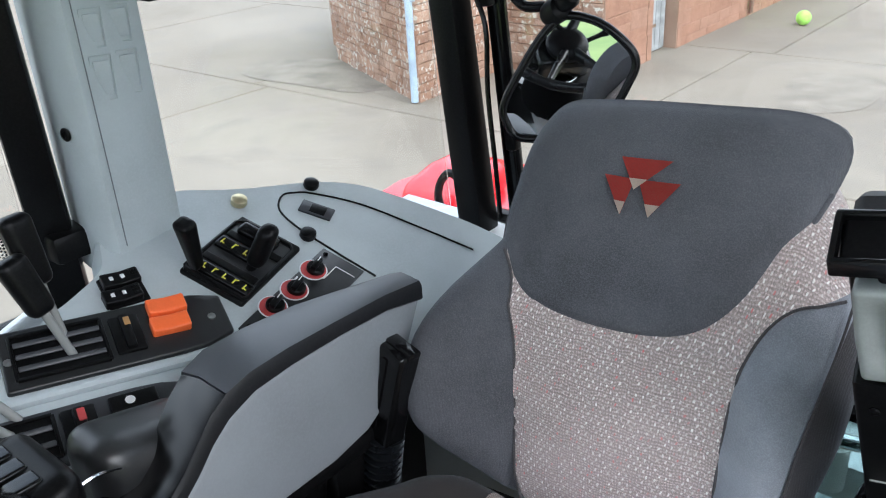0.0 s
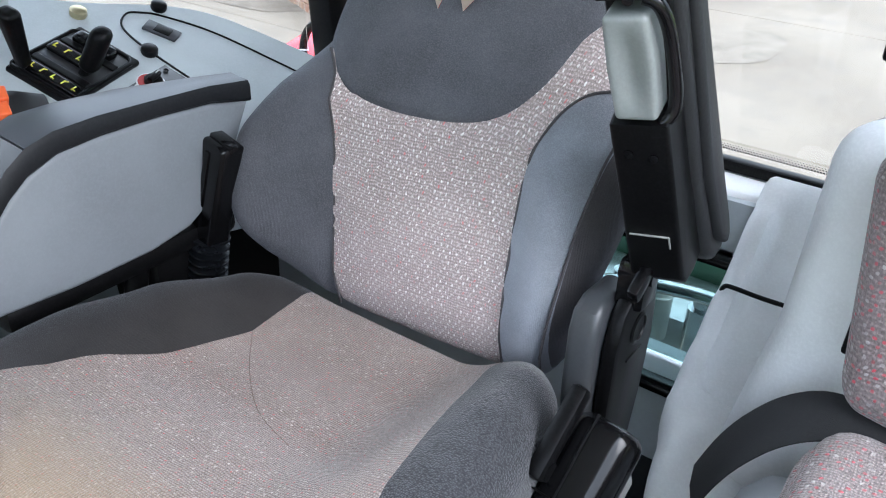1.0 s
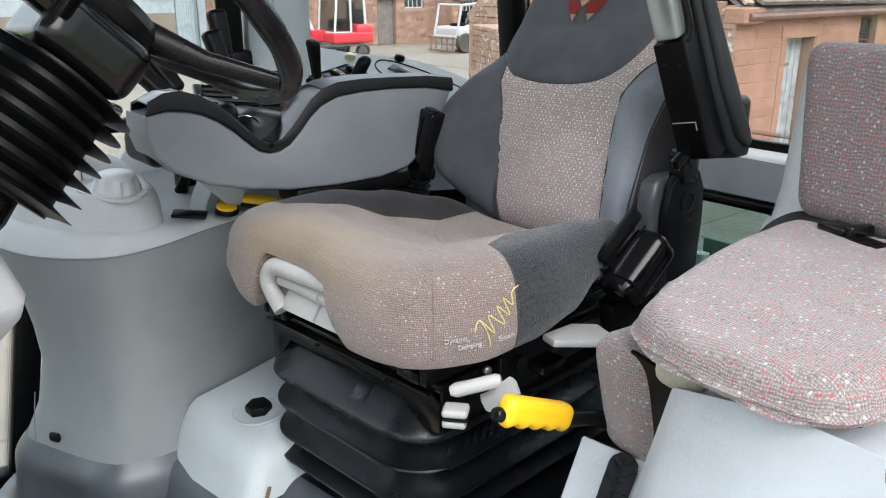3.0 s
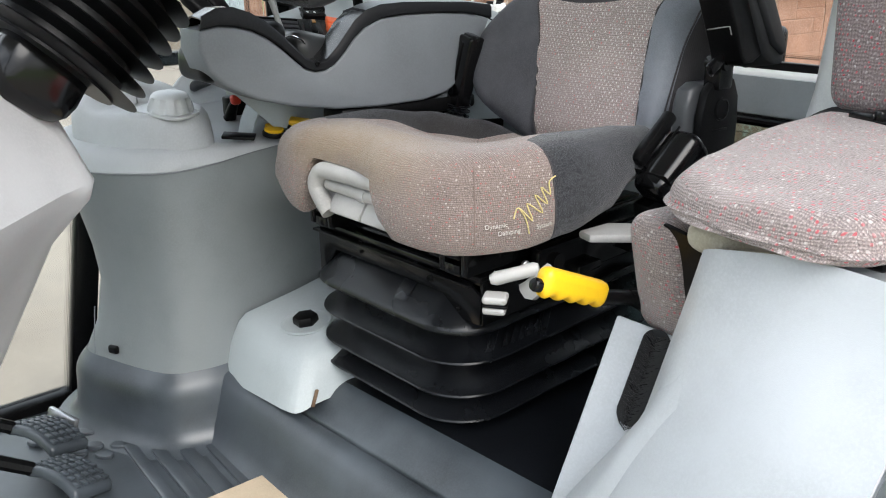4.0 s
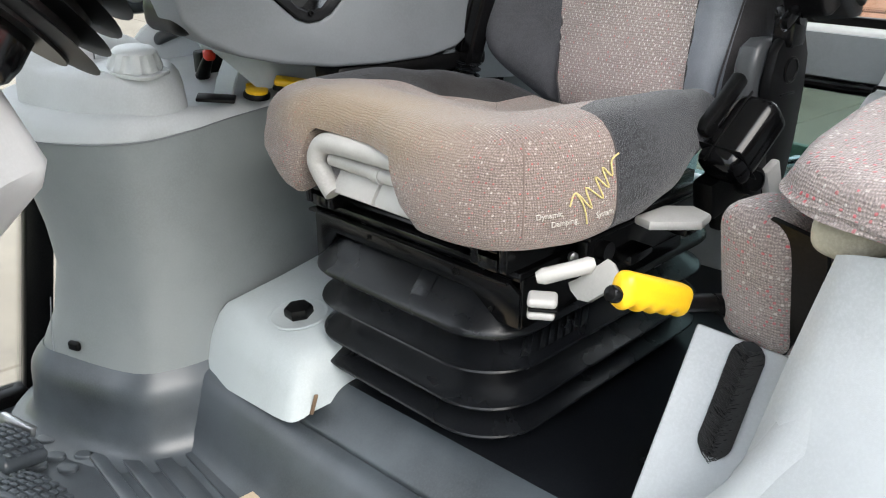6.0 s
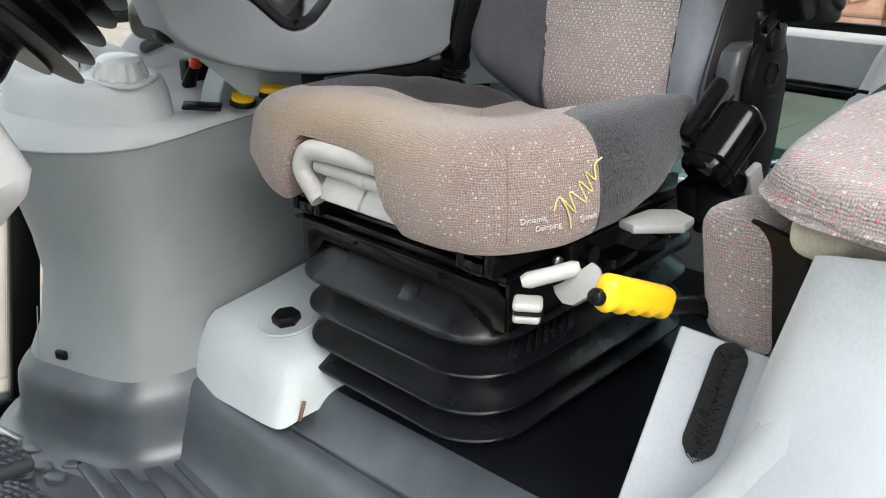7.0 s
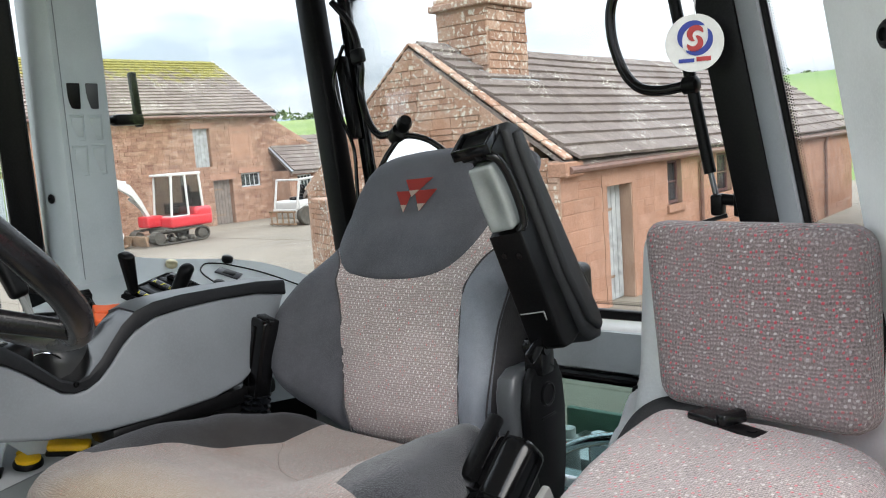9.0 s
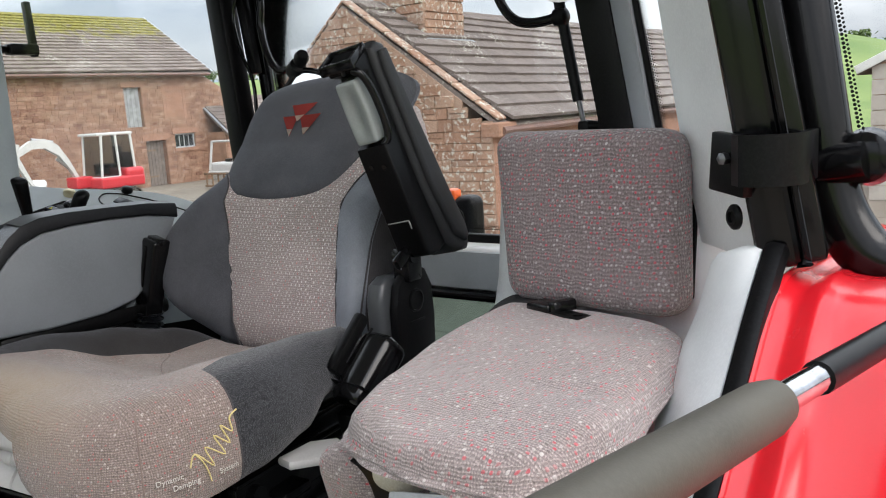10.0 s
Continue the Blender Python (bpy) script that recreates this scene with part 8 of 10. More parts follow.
SEAL = [(0.484, 1.982), (0.468, 1.974), (0.41, 1.934), (0.36, 1.892), (0.3, 1.844), (0.2, 1.76), (0.09, 1.62), (0.0, 1.42), (-0.04, 1.2)]
flank_in = [(0.722, 0.5, 1.97), (0.718, 0.494, 1.966), (0.704, 0.49, 1.915), (0.694, 0.44, 1.865), (0.692, 0.38, 1.8), (0.692, 0.27, 1.7), (0.692, 0.15, 1.55), (0.695, 0.05, 1.38), (0.7, 0.0, 1.2)]
rows = []
for (y, z), p in zip(SEAL, flank_in):
    a, b = Vector((0.766, y, z)), Vector(p)
    rows.append([a, a.lerp(b, 0.12) + Vector((0, -0.001, 0.003)), a.lerp(b, 0.5) + Vector((0, -0.003, 0.004)), a.lerp(b, 0.85) + Vector((0, -0.001, 0.001)), b, b + Vector((-0.012, 0.02, -0.012))])
part("lower_flank", skin([spline(c, 4) for c in zip(*rows)], thick=0.004), TRIM_PALE, ctrim, "pale grey flank panel below the post")
part("door_seal", skin([spline([(x, y - o, z + o) for y, z in SEAL], 4) for x, o in ((0.7665, -0.002), (0.769, 0.004), (0.776, 0.006), (0.786, 0.004), (0.789, -0.004))], thick=0.003), BLACK, ctrim, "black rubber door seal")
post("post_door", (0.787, 0.508, 1.962), (0.617, 0.518, 2.86), 0.062, 0.05, BLACK_GLOSS, "glossy black door post", side=(1, 0.25, 0))
post("post_door_channel", (0.794, 0.565, 1.975), (0.646, 0.575, 2.86), 0.062, 0.03, BLACK_GLOSS, "black door post channel", side=(1, 0.6, 0))
post("post_door_strip", (0.802, 0.485, 1.965), (0.634, 0.494, 2.86), 0.003, 0.004, BLACK_GLOSS, "glossy black bead along the door post")
door = thing("cab_door", "open glass cab door with a black tubular frame", "door", (0.9, 0.57, 2.0))
hinge = part("hinge", box((0.05, 0.012, 0.056), (0.738, 0.478, 2.06), 0.002, turn=(0, 6, -35)), BLACK, door, "black steel hinge bolted to the post")
part("strap", skin([[(0.742, 0.462, z), (0.752, 0.448, z), (0.768, 0.444, z), (0.79, 0.452, z), (0.803, 0.47, z), (0.803, 0.53, z)] for z in (2.042, 2.088)], thick=0.006), BLACK, hinge)
part("bolt", lathe([(0.006, 0), (0.006, 0.006), (0.003, 0.008)], (0.735, 0.47, 2.066), 6, (-0.5, -0.85, 0)), STEEL_DARK, hinge)
path = spline([(0.68, 0.575, 2.86), (0.73, 0.573, 2.5), (0.771, 0.571, 2.25), (0.795, 0.57, 2.1), (0.806, 0.57, 2.03), (0.824, 0.57, 1.985), (0.852, 0.571, 1.958), (0.92, 0.575, 1.945), (1.1, 0.585, 1.94), (1.5, 0.60, 1.94)], 6)
part("frame", tube(path, 0.023, 12, flat=1.2), BLACK_GLOSS, door, "glossy black tubular door frame")
bm = bmesh.new()
bm.faces.new([bm.verts.new(p) for p in [(0.675, 0.578, 2.86)] + [tuple(q) for q in path[6:]] + [(1.5, 0.60, 2.86)]])
gp = part("glass", bm, GLASS, door, smooth=False)
gp.visible_shadow = False
part("lock_knob", join(lathe([(0.026, 0), (0.028, 0.006), (0.024, 0.018), (0.016, 0.022), (0.001, 0.022)], (0.842, 0.57, 2.058), 22, (-0.2, -1, 0)), tube([(0.80, 0.56, 2.05), (0.842, 0.553, 2.056)], 0.02, 12)), BLACK_GLOSS, door, "black round lock knob")
dots("dotted_border", (0.833, 0.566, 2.07), (0.775, 0.57, 2.37), 2, 0.0042, "black ceramic dots along the door glass", (1, 0, 0.15), (0, -1, 0))
dstay = thing("door_strut", "gas strut with a grey sleeve holding the door open", "gas strut", (0.86, 0.2, 1.95))
s0, s1 = Vector((0.898, 0.35, 1.952)), Vector((0.822, -0.08, 1.972))
d = (s1 - s0).normalized()
part("end_cap", tube([s0 + d * 0.02, s0 + d * 0.16], 0.0105, 14), BLACK, dstay)
part("rod", tube([s0 + d * 0.155, s0 + d * 0.235], 0.0088, 14), CHROME, dstay, "bright steel rod")
part("sleeve", tube([s0 + d * 0.22, s0 + d * 0.235, s1], [0.0135, 0.0158, 0.0158], 18), OLIVE, dstay, "olive grey cylinder")
part("ball_joint", join(lathe([(0.006, 0), (0.014, 0.005), (0.016, 0.012), (0.013, 0.02), (0.004, 0.025)], s0 + Vector((0.005, 0.01, -0.006)), 14), tube([s0, s0 + d * 0.025], 0.005, 8)), BLACK_GLOSS, dstay)

lguard = thing("rear_mudguard", "glossy red rear mudguard beside the door", "mudguard", (1.1, 0.8, 1.2), "mudguards")
rows = []
for x in (0.788, 0.796, 0.803, 0.81, 0.82, 0.828, 0.835, 0.85, 0.88, 0.95, 1.1, 1.3):
    cr = 0.007 * math.exp(-(((x - 0.824) / 0.009) ** 2)) + 0.004 * math.exp(-(((x - 0.79) / 0.006) ** 2)) - 0.02 * smooth_at([(0.95, 0.0), (1.3, 1.0)], x)
    rows.append(spline([(x, y - cr, z + cr) for y, z in ((-0.1, 0.9), (0.06, 1.55), (0.19, 1.742), (0.3, 1.836), (0.36, 1.884), (0.41, 1.922), (0.455, 1.945), (0.51, 1.95), (0.58, 1.942), (0.75, 1.93), (1.1, 1.9), (1.7, 1.75))], 3))
part("panel", skin(rows, thick=0.006), RED, lguard)
part("edge_bead", tube([Vector(p) + Vector((-0.001, 0, 0.002)) for p in rows[0]], 0.0035, 8), RED, lguard, "rolled inner edge")
rguard = thing("rear_mudguard", "glossy red rear mudguard with a lamp housing, beyond the console", "mudguard", (-0.9, 1.2, 1.2), "mudguards")
rows = []
for x in (-0.97, -0.955, -0.9, -0.8, -0.7, -0.6, -0.55, -0.53):
    low = 0.03 * (x > -0.55) + 0.03 * (x < -0.96)
    rows.append([(x, 1.025, 1.2), (x, 1.03, 1.56), (x, 1.045, 1.66), (x, 1.1, 1.712 - low), (x, 1.3, 1.735 - low), (x, 1.6, 1.71), (x, 1.9, 1.57)])
part("panel", skin(rows, thick=0.006), RED, rguard)
part("lamp_housing", soft((0.085, 0.11, 0.045), 0.04, (-0.8, 1.32, 1.752), 10, lambda p: (p.x, p.y, p.z - 0.25 * max(0, -p.y))), RED, rguard, "raised red lamp housing")
part("hose", tube(spline([(-0.62, 1.1, 1.75), (-0.64, 1.08, 1.84), (-0.60, 1.07, 1.9), (-0.55, 1.08, 1.86), (-0.5, 1.1, 1.78)], 6), 0.008, 8), BLACK, rguard)

# warning label on the side window
lab = thing("warning_label", "clear window label with a triangle and an open-book symbol", "label", (-0.735, 0.2, 2.1))


def lab_pt(u, v):
    """u to the rear, v up, on the side window."""
    z = 2.178 + v
    return Vector((-0.7655 + (z - 1.2) * 0.0549 + 0.0045, 0.274 + u * 1.25, z))


def line(pts, r=0.0008, closed=False):
    return tube([lab_pt(a, b) for a, b in pts], r, 5, closed)


part("border", line([(-0.024, -0.05), (0.024, -0.05), (0.024, 0.055), (-0.024, 0.055)], 0.0006, True), SATIN, lab)
part("triangle", line([(-0.02, 0.004), (0.02, 0.004), (0.0, 0.045)], 0.0009, True), BLACK, lab)
part("symbol", join(line([(-0.012, 0.008), (-0.006, 0.016), (-0.002, 0.01), (0.004, 0.018), (0.01, 0.01)]), line([(-0.02, -0.004), (0.02, -0.004)])), BLACK, lab)
part("book", join(line([(-0.018, -0.012), (-0.018, -0.04), (-0.008, -0.04), (0.0, -0.044), (0.008, -0.04), (0.018, -0.04), (0.018, -0.012), (0.008, -0.012), (0.0, -0.018), (-0.008, -0.012)], 0.0009, True), line([(0, -0.018), (0, -0.044)]), line([(-0.013, -0.02), (-0.004, -0.023)]), line([(0.013, -0.02), (0.004, -0.023)]), line([(-0.013, -0.028), (-0.004, -0.031)]), line([(0.013, -0.028), (0.004, -0.031)])), BLACK, lab)


# ---- yard: joinery of the buildings, machines and distance ----
def local(parent):
    """The place of a parent in the world."""
    off = Vector((0, 0, 0))
    while parent is not None:
        off += Vector(parent.location)
        parent = parent.parent
    return off


def plank_door(parent, origin, udir, ndir, w, h, n, mat, label):
    """A ledged board door, planks side by side; origin is its lower corner."""
    o, u, nn, z = Vector(origin), Vector(udir), Vector(ndir), Vector((0, 0, 1))
    door_ob = part("door", slab(o, u, nn, 0, w, 0, h, -0.03, 0.0), mat, parent, label, smooth=False)
    for i in range(n):
        a, b = w * i / n + 0.006, w * (i + 1) / n - 0.006
        part("plank", slab(o, u, nn, a, b, 0.02, h - random.uniform(0.0, 0.02), 0.0, 0.022 + random.uniform(0, 0.006)), mat, door_ob, smooth=False)
    for k in (0.2, 0.78):
        part("strap_hinge", slab(o, u, nn, 0.02, w * 0.6, h * k, h * k + 0.04, 0.03, 0.036), RUSTY, door_ob, smooth=False)
    return door_ob


def slab(o, u, nn, a, b, za, zb, da, db):
    """A block between a and b along u, za and zb in height, da and db outwards."""
    bm = bmesh.new()
    z = Vector((0, 0, 1))
    vs = [bm.verts.new(o + u * x + z * y + nn * d) for d in (da, db) for x, y in ((a, za), (b, za), (b, zb), (a, zb))]
    for f in ((0, 1, 2, 3), (4, 7, 6, 5), (0, 4, 5, 1), (1, 5, 6, 2), (2, 6, 7, 3), (3, 7, 4, 0)):
        bm.faces.new([vs[i] for i in f])
    return bm


PANE_DARK = plastic("dusty_old_glass", (0.03, 0.034, 0.038), 0.12, bump=0.02, dirt=0.4)
FRAME_PAINT = plastic("grey_painted_timber", (0.4, 0.42, 0.43), 0.6, 80, 0.3, 0.35)
DRESSED = stone("dressed_sandstone", [(0.33, 0.185, 0.125), (0.37, 0.215, 0.15), (0.4, 0.24, 0.17)])


FRAME_BROWN = plastic("dark_brown_timber", (0.1, 0.05, 0.045), 0.7, 80, 0.3, 0.35)


def old_window(parent, origin, udir, ndir, w, h, cols, rows_n, mat=None, sill=True):
    """A timber window set back in its opening: frame, bars and panes."""
    o, u, nn = Vector(origin), Vector(udir), Vector(ndir)
    mat = mat or FRAME_PAINT
    win = part("window", join(slab(o, u, nn, 0, w, 0, 0.05, -0.14, -0.08), slab(o, u, nn, 0, w, h - 0.05, h, -0.14, -0.08), slab(o, u, nn, 0, 0.05, 0.05, h - 0.05, -0.14, -0.08), slab(o, u, nn, w - 0.05, w, 0.05, h - 0.05, -0.14, -0.08)), mat, parent, smooth=False)
    for i in range(1, cols):
        x = 0.05 + (w - 0.1) * i / cols
        part("glazing_bar", slab(o, u, nn, x - 0.012, x + 0.012, 0.05, h - 0.05, -0.13, -0.085), mat, win, smooth=False)
    for j in range(1, rows_n):
        y = 0.05 + (h - 0.1) * j / rows_n
        part("glazing_bar", slab(o, u, nn, 0.05, w - 0.05, y - 0.012, y + 0.012, -0.13, -0.085), mat, win, smooth=False)
    for i in range(cols):
        a, b = 0.055 + (w - 0.11) * i / cols, 0.055 + (w - 0.11) * (i + 1) / cols
        part("pane", slab(o, u, nn, a, b, 0.05, h - 0.05, -0.115, -0.108), PANE_DARK, win, smooth=False)
    if sill:
        part("sill", slab(o, u, nn, -0.08, w + 0.08, -0.12, 0.0, -0.2, 0.05), DRESSED, win, "dressed stone sill", smooth=False)
    return win


PX, NX, NY = Vector((1, 0, 0)), Vector((-1, 0, 0)), Vector((0, -1, 0))
PY = Vector((0, 1, 0))
# outhouse door, windows, lintels, rainwater goods
plank_door(house, (HX - 0.2, 10.27, GROUND), PY, PX, 0.71, 1.72, 5, BOARD, "weathered grey board door in the stone wall")
for y0, y1 in ((12.3, 12.85), (14.4, 15.1)):
    old_window(house, (HX, y0, 0.95), PY, PX, y1 - y0, 0.71, 1, 2, FRAME_BROWN)
for y0, y1, z in ((10.1, 11.15, 1.42), (12.15, 13.0, 1.66), (14.25, 15.25, 1.66)):
    part("lintel", slab(Vector((HX, y0, z)), PY, PX, 0, y1 - y0, 0.004, 0.17, -0.2, 0.012), DRESSED, house, "dressed sandstone lintel", smooth=False)
    if z < 1.6:
        for ya, yb in ((y0 + 0.0, y0 + 0.146), (y1 - 0.146, y1)):
            for k in range(5):
                part("jamb_stone", slab(Vector((HX, ya, GROUND + 0.345 * k)), PY, PX, 0.0 if k % 2 else 0.02, yb - ya, 0.004, 0.341, -0.2, 0.01), DRESSED, house, "dressed sandstone jamb", smooth=False)
PIPE_BLUE = plastic("blue_grey_painted_iron", (0.34, 0.42, 0.5), 0.4, 200, 0.2, 0.2)
PIPE_BROWN = plastic("brown_painted_iron", (0.16, 0.09, 0.07), 0.5, 200, 0.2, 0.3)
part("gutter", tube([(HX + 0.13, HY0 + 0.05, EAVE - 0.13), (HX + 0.13, HY1 - 0.05, EAVE - 0.13)], 0.05, 8), PIPE_BROWN, house, "brown half-round gutter")
for y in (13.55, 21.3):
    part("downpipe", tube([(HX + 0.12, y, EAVE - 0.15), (HX + 0.06, y, EAVE - 0.32), (HX + 0.06, y, GROUND + 0.05)], 0.035, 8), PIPE_BROWN, house, "brown downpipe")
# coping along the gable, kneeler, chimney cap, flashing and pots
for side, ex, ez in ((1, HX + 0.1, EAVE - 0.02), (-1, -9.72, 1.55)):
    for k in range(7):
        a, b = Vector((RIDGE_X, HY0 + 0.12, RIDGE + 0.03)).lerp(Vector((ex, HY0 + 0.12, ez + 0.03)), k / 7), Vector((RIDGE_X, HY0 + 0.12, RIDGE + 0.03)).lerp(Vector((ex, HY0 + 0.12, ez + 0.03)), (k + 1) / 7 - 0.006)
        part("coping_stone", moved(box(((b - a).length, 0.2, 0.035), (0, 0, 0), 0.008, 1), framed((a + b) / 2, (-(b - a).z, 0, (b - a).x) if (b - a).x > 0 else ((b - a).z, 0, -(b - a).x), b - a)), STONE_LICHEN, house, "lichened coping stone", smooth=False)
part("kneeler", box((0.3, 0.45, 0.2), (HX - 0.02, HY0 + 0.2, EAVE - 0.12), 0.02, 1), DRESSED, house, smooth=False)
part("chimney_cap", join(box((1.12, 1.22, 0.1), (-6.9, 10.45, 4.22), 0.015, 1), box((1.0, 1.1, 0.09), (-6.9, 10.45, 4.31), 0.015, 1)), STONE_LICHEN, chim, "lichened stone ledge", smooth=False)
POT_PINK, POT_BUFF = stone("pink_clay_pot", [(0.5, 0.32, 0.28), (0.55, 0.36, 0.31)]), stone("buff_clay_pot", [(0.55, 0.45, 0.28), (0.6, 0.5, 0.32)])
for x, mat, r in ((-7.12, POT_PINK, 0.17), (-6.72, POT_BUFF, 0.16)):
    part("chimney_pot", lathe([(r * 1.05, 4.34), (r, 4.42), (r * 0.92, 4.66), (r * 1.05, 4.68), (r * 1.05, 4.74), (r * 0.8, 4.74), (r * 0.78, 4.5), (0.01, 4.5)], (x, 10.4, 0), 10), mat, chim, "weathered clay chimney pot", smooth=False)


def roof_pt(s, y, lift=0.0):
    """A place on the front slope: s from the eave (0) to the ridge (1)."""
    e, r = Vector((HX + 0.12, y, EAVE - 0.06)), Vector((RIDGE_X, y, RIDGE - 0.03))
    nrm = Vector((RIDGE - EAVE, 0, HX - RIDGE_X)).normalized()
    return e.lerp(r, s) + nrm * lift


part("flashing", skin([[roof_pt(0.62, y, 0.075), roof_pt(0.70, y, 0.08), roof_pt(0.80, y, 0.085)] for y in (9.82, 10.3, 10.8, 11.08)], thick=0.004), LEAD, chim, "grey lead flashing", smooth=False)
part("flashing", skin([[roof_pt(0.7, y, 0.08), roof_pt(0.85, y, 0.09), roof_pt(1.0, y, 0.1)] for y in (9.83, 9.9)], thick=0.004), LEAD, chim, smooth=False)

# boundary wall beside the outhouse, with a downpipe on its end
pier = thing("stone_wall", "rough red sandstone boundary wall beside the yard", "wall", (-6.2, 7.15, GROUND))
A, B, C = Vector((-8.8, 8.33, 0)), Vector((-6.2, 7.15, 0)), Vector((-6.3, 8.95, 0))
part("core", prism([(A.x, A.y), (B.x - 0.02, B.y + 0.02), (C.x - 0.02, C.y), (-8.6, 8.95)], GROUND - 0.2, 1.5, "z", 0), MORTAR, pier, smooth=False)
part("downpipe", tube([(-6.215, 7.1, 1.5), (-6.215, 7.1, GROUND + 0.02)], 0.045, 10), PIPE_BLUE, pier, "blue-grey painted downpipe")
part("pipe_bracket", box((0.14, 0.05, 0.04), (-6.215, 7.12, 0.9), 0.004), PIPE_BLUE, pier)
TENNIS = velour("green_ball_felt", (0.25, 0.5, 0.08), (0.4, 0.65, 0.2))
ball = finish("ball", lathe([(0.11 * math.sin(math.pi * k / 12) + 0.0005, -0.11 * math.cos(math.pi * k / 12)) for k in range(13)], (-3.78, 13.2, GROUND + 0.11), 20), TENNIS)
tagged(ball, "bright green toy ball lying on the concrete", "ball")

# barn joinery
shut = part("shutter", slab(Vector((-26.15, 18.24, 1.9)), PY, PX, 0, 0.69, 0, 1.48, -0.04, 0.0), BOARD, barn, "grey loft shutter", smooth=False)
for i in range(4):
    part("plank", slab(Vector((-26.15, 18.24, 1.9)), PY, PX, 0.1725 * i + 0.005, 0.1725 * (i + 1) - 0.005, 0, 1.48, 0.0, 0.025), BOARD, shut, smooth=False)
plank_door(barn, (-26.2, 18.92, GROUND), PY, PX, 0.85, 1.7, 6, BOARD_BROWN, "weathered brown board door")
old_window(barn, (-26.0, 20.22, 1.05), PY, PX, 0.96, 0.54, 4, 1)
part("lintel", slab(Vector((-26.0, 18.75, 1.41)), PY, PX, 0, 1.2, 0, 0.24, -0.2, 0.04), DRESSED, barn, smooth=False)
part("lintel", slab(Vector((-26.0, 20.1, 1.6)), PY, PX, 0, 1.2, 0, 0.2, -0.2, 0.04), DRESSED, barn, smooth=False)
part("lintel", slab(Vector((-26.0, 18.1, 3.39)), PY, PX, 0, 0.97, 0, 0.2, -0.2, 0.04), DRESSED, barn, smooth=False)
blk = part("blocked_window", slab(Vector((-26.0, 20.0, 2.25)), PY, PX, 0, 0.75, 0, 0.9, 0.006, 0.012), DRESSED, barn, "blocked-up window with a dressed surround", smooth=False)
for a, b, za, zb in ((-0.16, -0.01, -0.1, 1.0), (0.76, 0.91, -0.1, 1.0), (-0.16, 0.91, 1.0, 1.16)):
    part("surround", slab(Vector((-26.0, 20.0, 2.25)), PY, PX, a, b, za, zb, 0.01, 0.02), DRESSED, blk, smooth=False)
part("interior", box((0.1, 17.4, 4.0), (-26.9, 13.0, 1.7), 0), DARK, barn, smooth=False)
part("verge", join(moved(box((4.65, 0.1, 0.12), (0, 0, 0), 0.01), framed((-27.6, 22.02, 5.12), (0.53, 0, 0.848), (0.848, 0, -0.53)))), LEAD, barn, "grey verge strip", smooth=False)
part("gutter", tube([(-25.68, 4.0, 3.82), (-25.68, 21.95, 3.82)], 0.06, 6), PIPE_BROWN, barn)

annex = thing("slate_annex", "low stone annex with a mossy slate roof", "outbuilding", (-24.5, 23.6, GROUND))
wall_with_holes(21.75, 27.5, GROUND - 0.2, 1.55, [(22.15, 22.95, 0.8, 1.35)], lambda u, z, d: (-24.9 - d, u, z), 0.4, "front_wall", BARN_STONE, annex)
part("side_wall", slab(Vector((-26.0, 21.75, GROUND)), PX, NY, 0.01, 1.09, 0, 1.85, 0.0, 0.02), BARN_STONE, annex, smooth=False)
old_window(annex, (-24.9, 22.15, 0.8), PY, PX, 0.8, 0.55, 4, 1)
part("roof_deck", prism([(-24.7, 1.5), (-26.5, 2.9), (-26.5, 2.8), (-24.7, 1.4)], 21.7, 27.6, "y", 0), SLATE, annex, smooth=False)
part("flashing", moved(box((2.3, 0.12, 0.02), (0, 0, 0), 0.004), framed((-25.6, 21.75, 2.22), (0.61, 0, 0.79), (0.79, 0, -0.61))), LEAD, annex, "grey lead verge", smooth=False)
part("back_wall", box((0.3, 5.7, 2.8), (-26.4, 24.6, 1.2), 0), BARN_STONE, annex, smooth=False)

# garage with grey sheet doors further along the yard
SHEET = plastic("pale_grey_sheet", (0.3, 0.345, 0.36), 0.5, 40, 0.3, 0.2)
garage = thing("garage", "low garage with pale grey sheet doors and block walls", "garage", (-23, 9, GROUND))
part("wall", slab(Vector((-23.5, 3.0, GROUND)), PY, PX, 0.0, 6.86, 0, 1.5, -0.2, 0.0), CONCRETE, garage, "grey block wall", smooth=False)
for k in range(2):
    dr = part("door", slab(Vector((-23.5, 9.88 + 0.47 * k, GROUND)), PY, PX, 0.0, 0.455, 0.03, 2.4, -0.05, 0.0), SHEET, garage, "pale grey sheet door", smooth=False)
    for i in range(6):
        part("rib", slab(Vector((-23.5, 9.88 + 0.47 * k, GROUND)), PY, PX, 0.03 + 0.072 * i, 0.045 + 0.072 * i, 0.05, 2.38, 0.0, 0.02), SHEET, dr, smooth=False)
part("roof", box((3.4, 8.2, 0.08), (-25.0, 6.9, 2.95), 0.02, turn=(0, 24, 0)), SLATE, garage, smooth=False)
part("upper_wall", slab(Vector((-23.5, 3.0, GROUND)), PY, PX, 0.0, 6.86, 1.5, 2.5, -0.15, -0.02), SHEET, garage, smooth=False)
old_window(garage, (-23.38, 9.05, 1.6), PY, PX, 0.8, 0.55, 3, 2, WHITE_PL, False)
pallet = thing("pallet", "weathered wooden pallet lying flat on the concrete yard", "pallet", (-20.6, 7.6, GROUND))
for i in range(7):
    part("board", box((0.1, 1.15, 0.022), (-21.02 + 0.16 * i, 7.6, GROUND + 0.131), 0.003, 1), CARD, pallet, smooth=False)
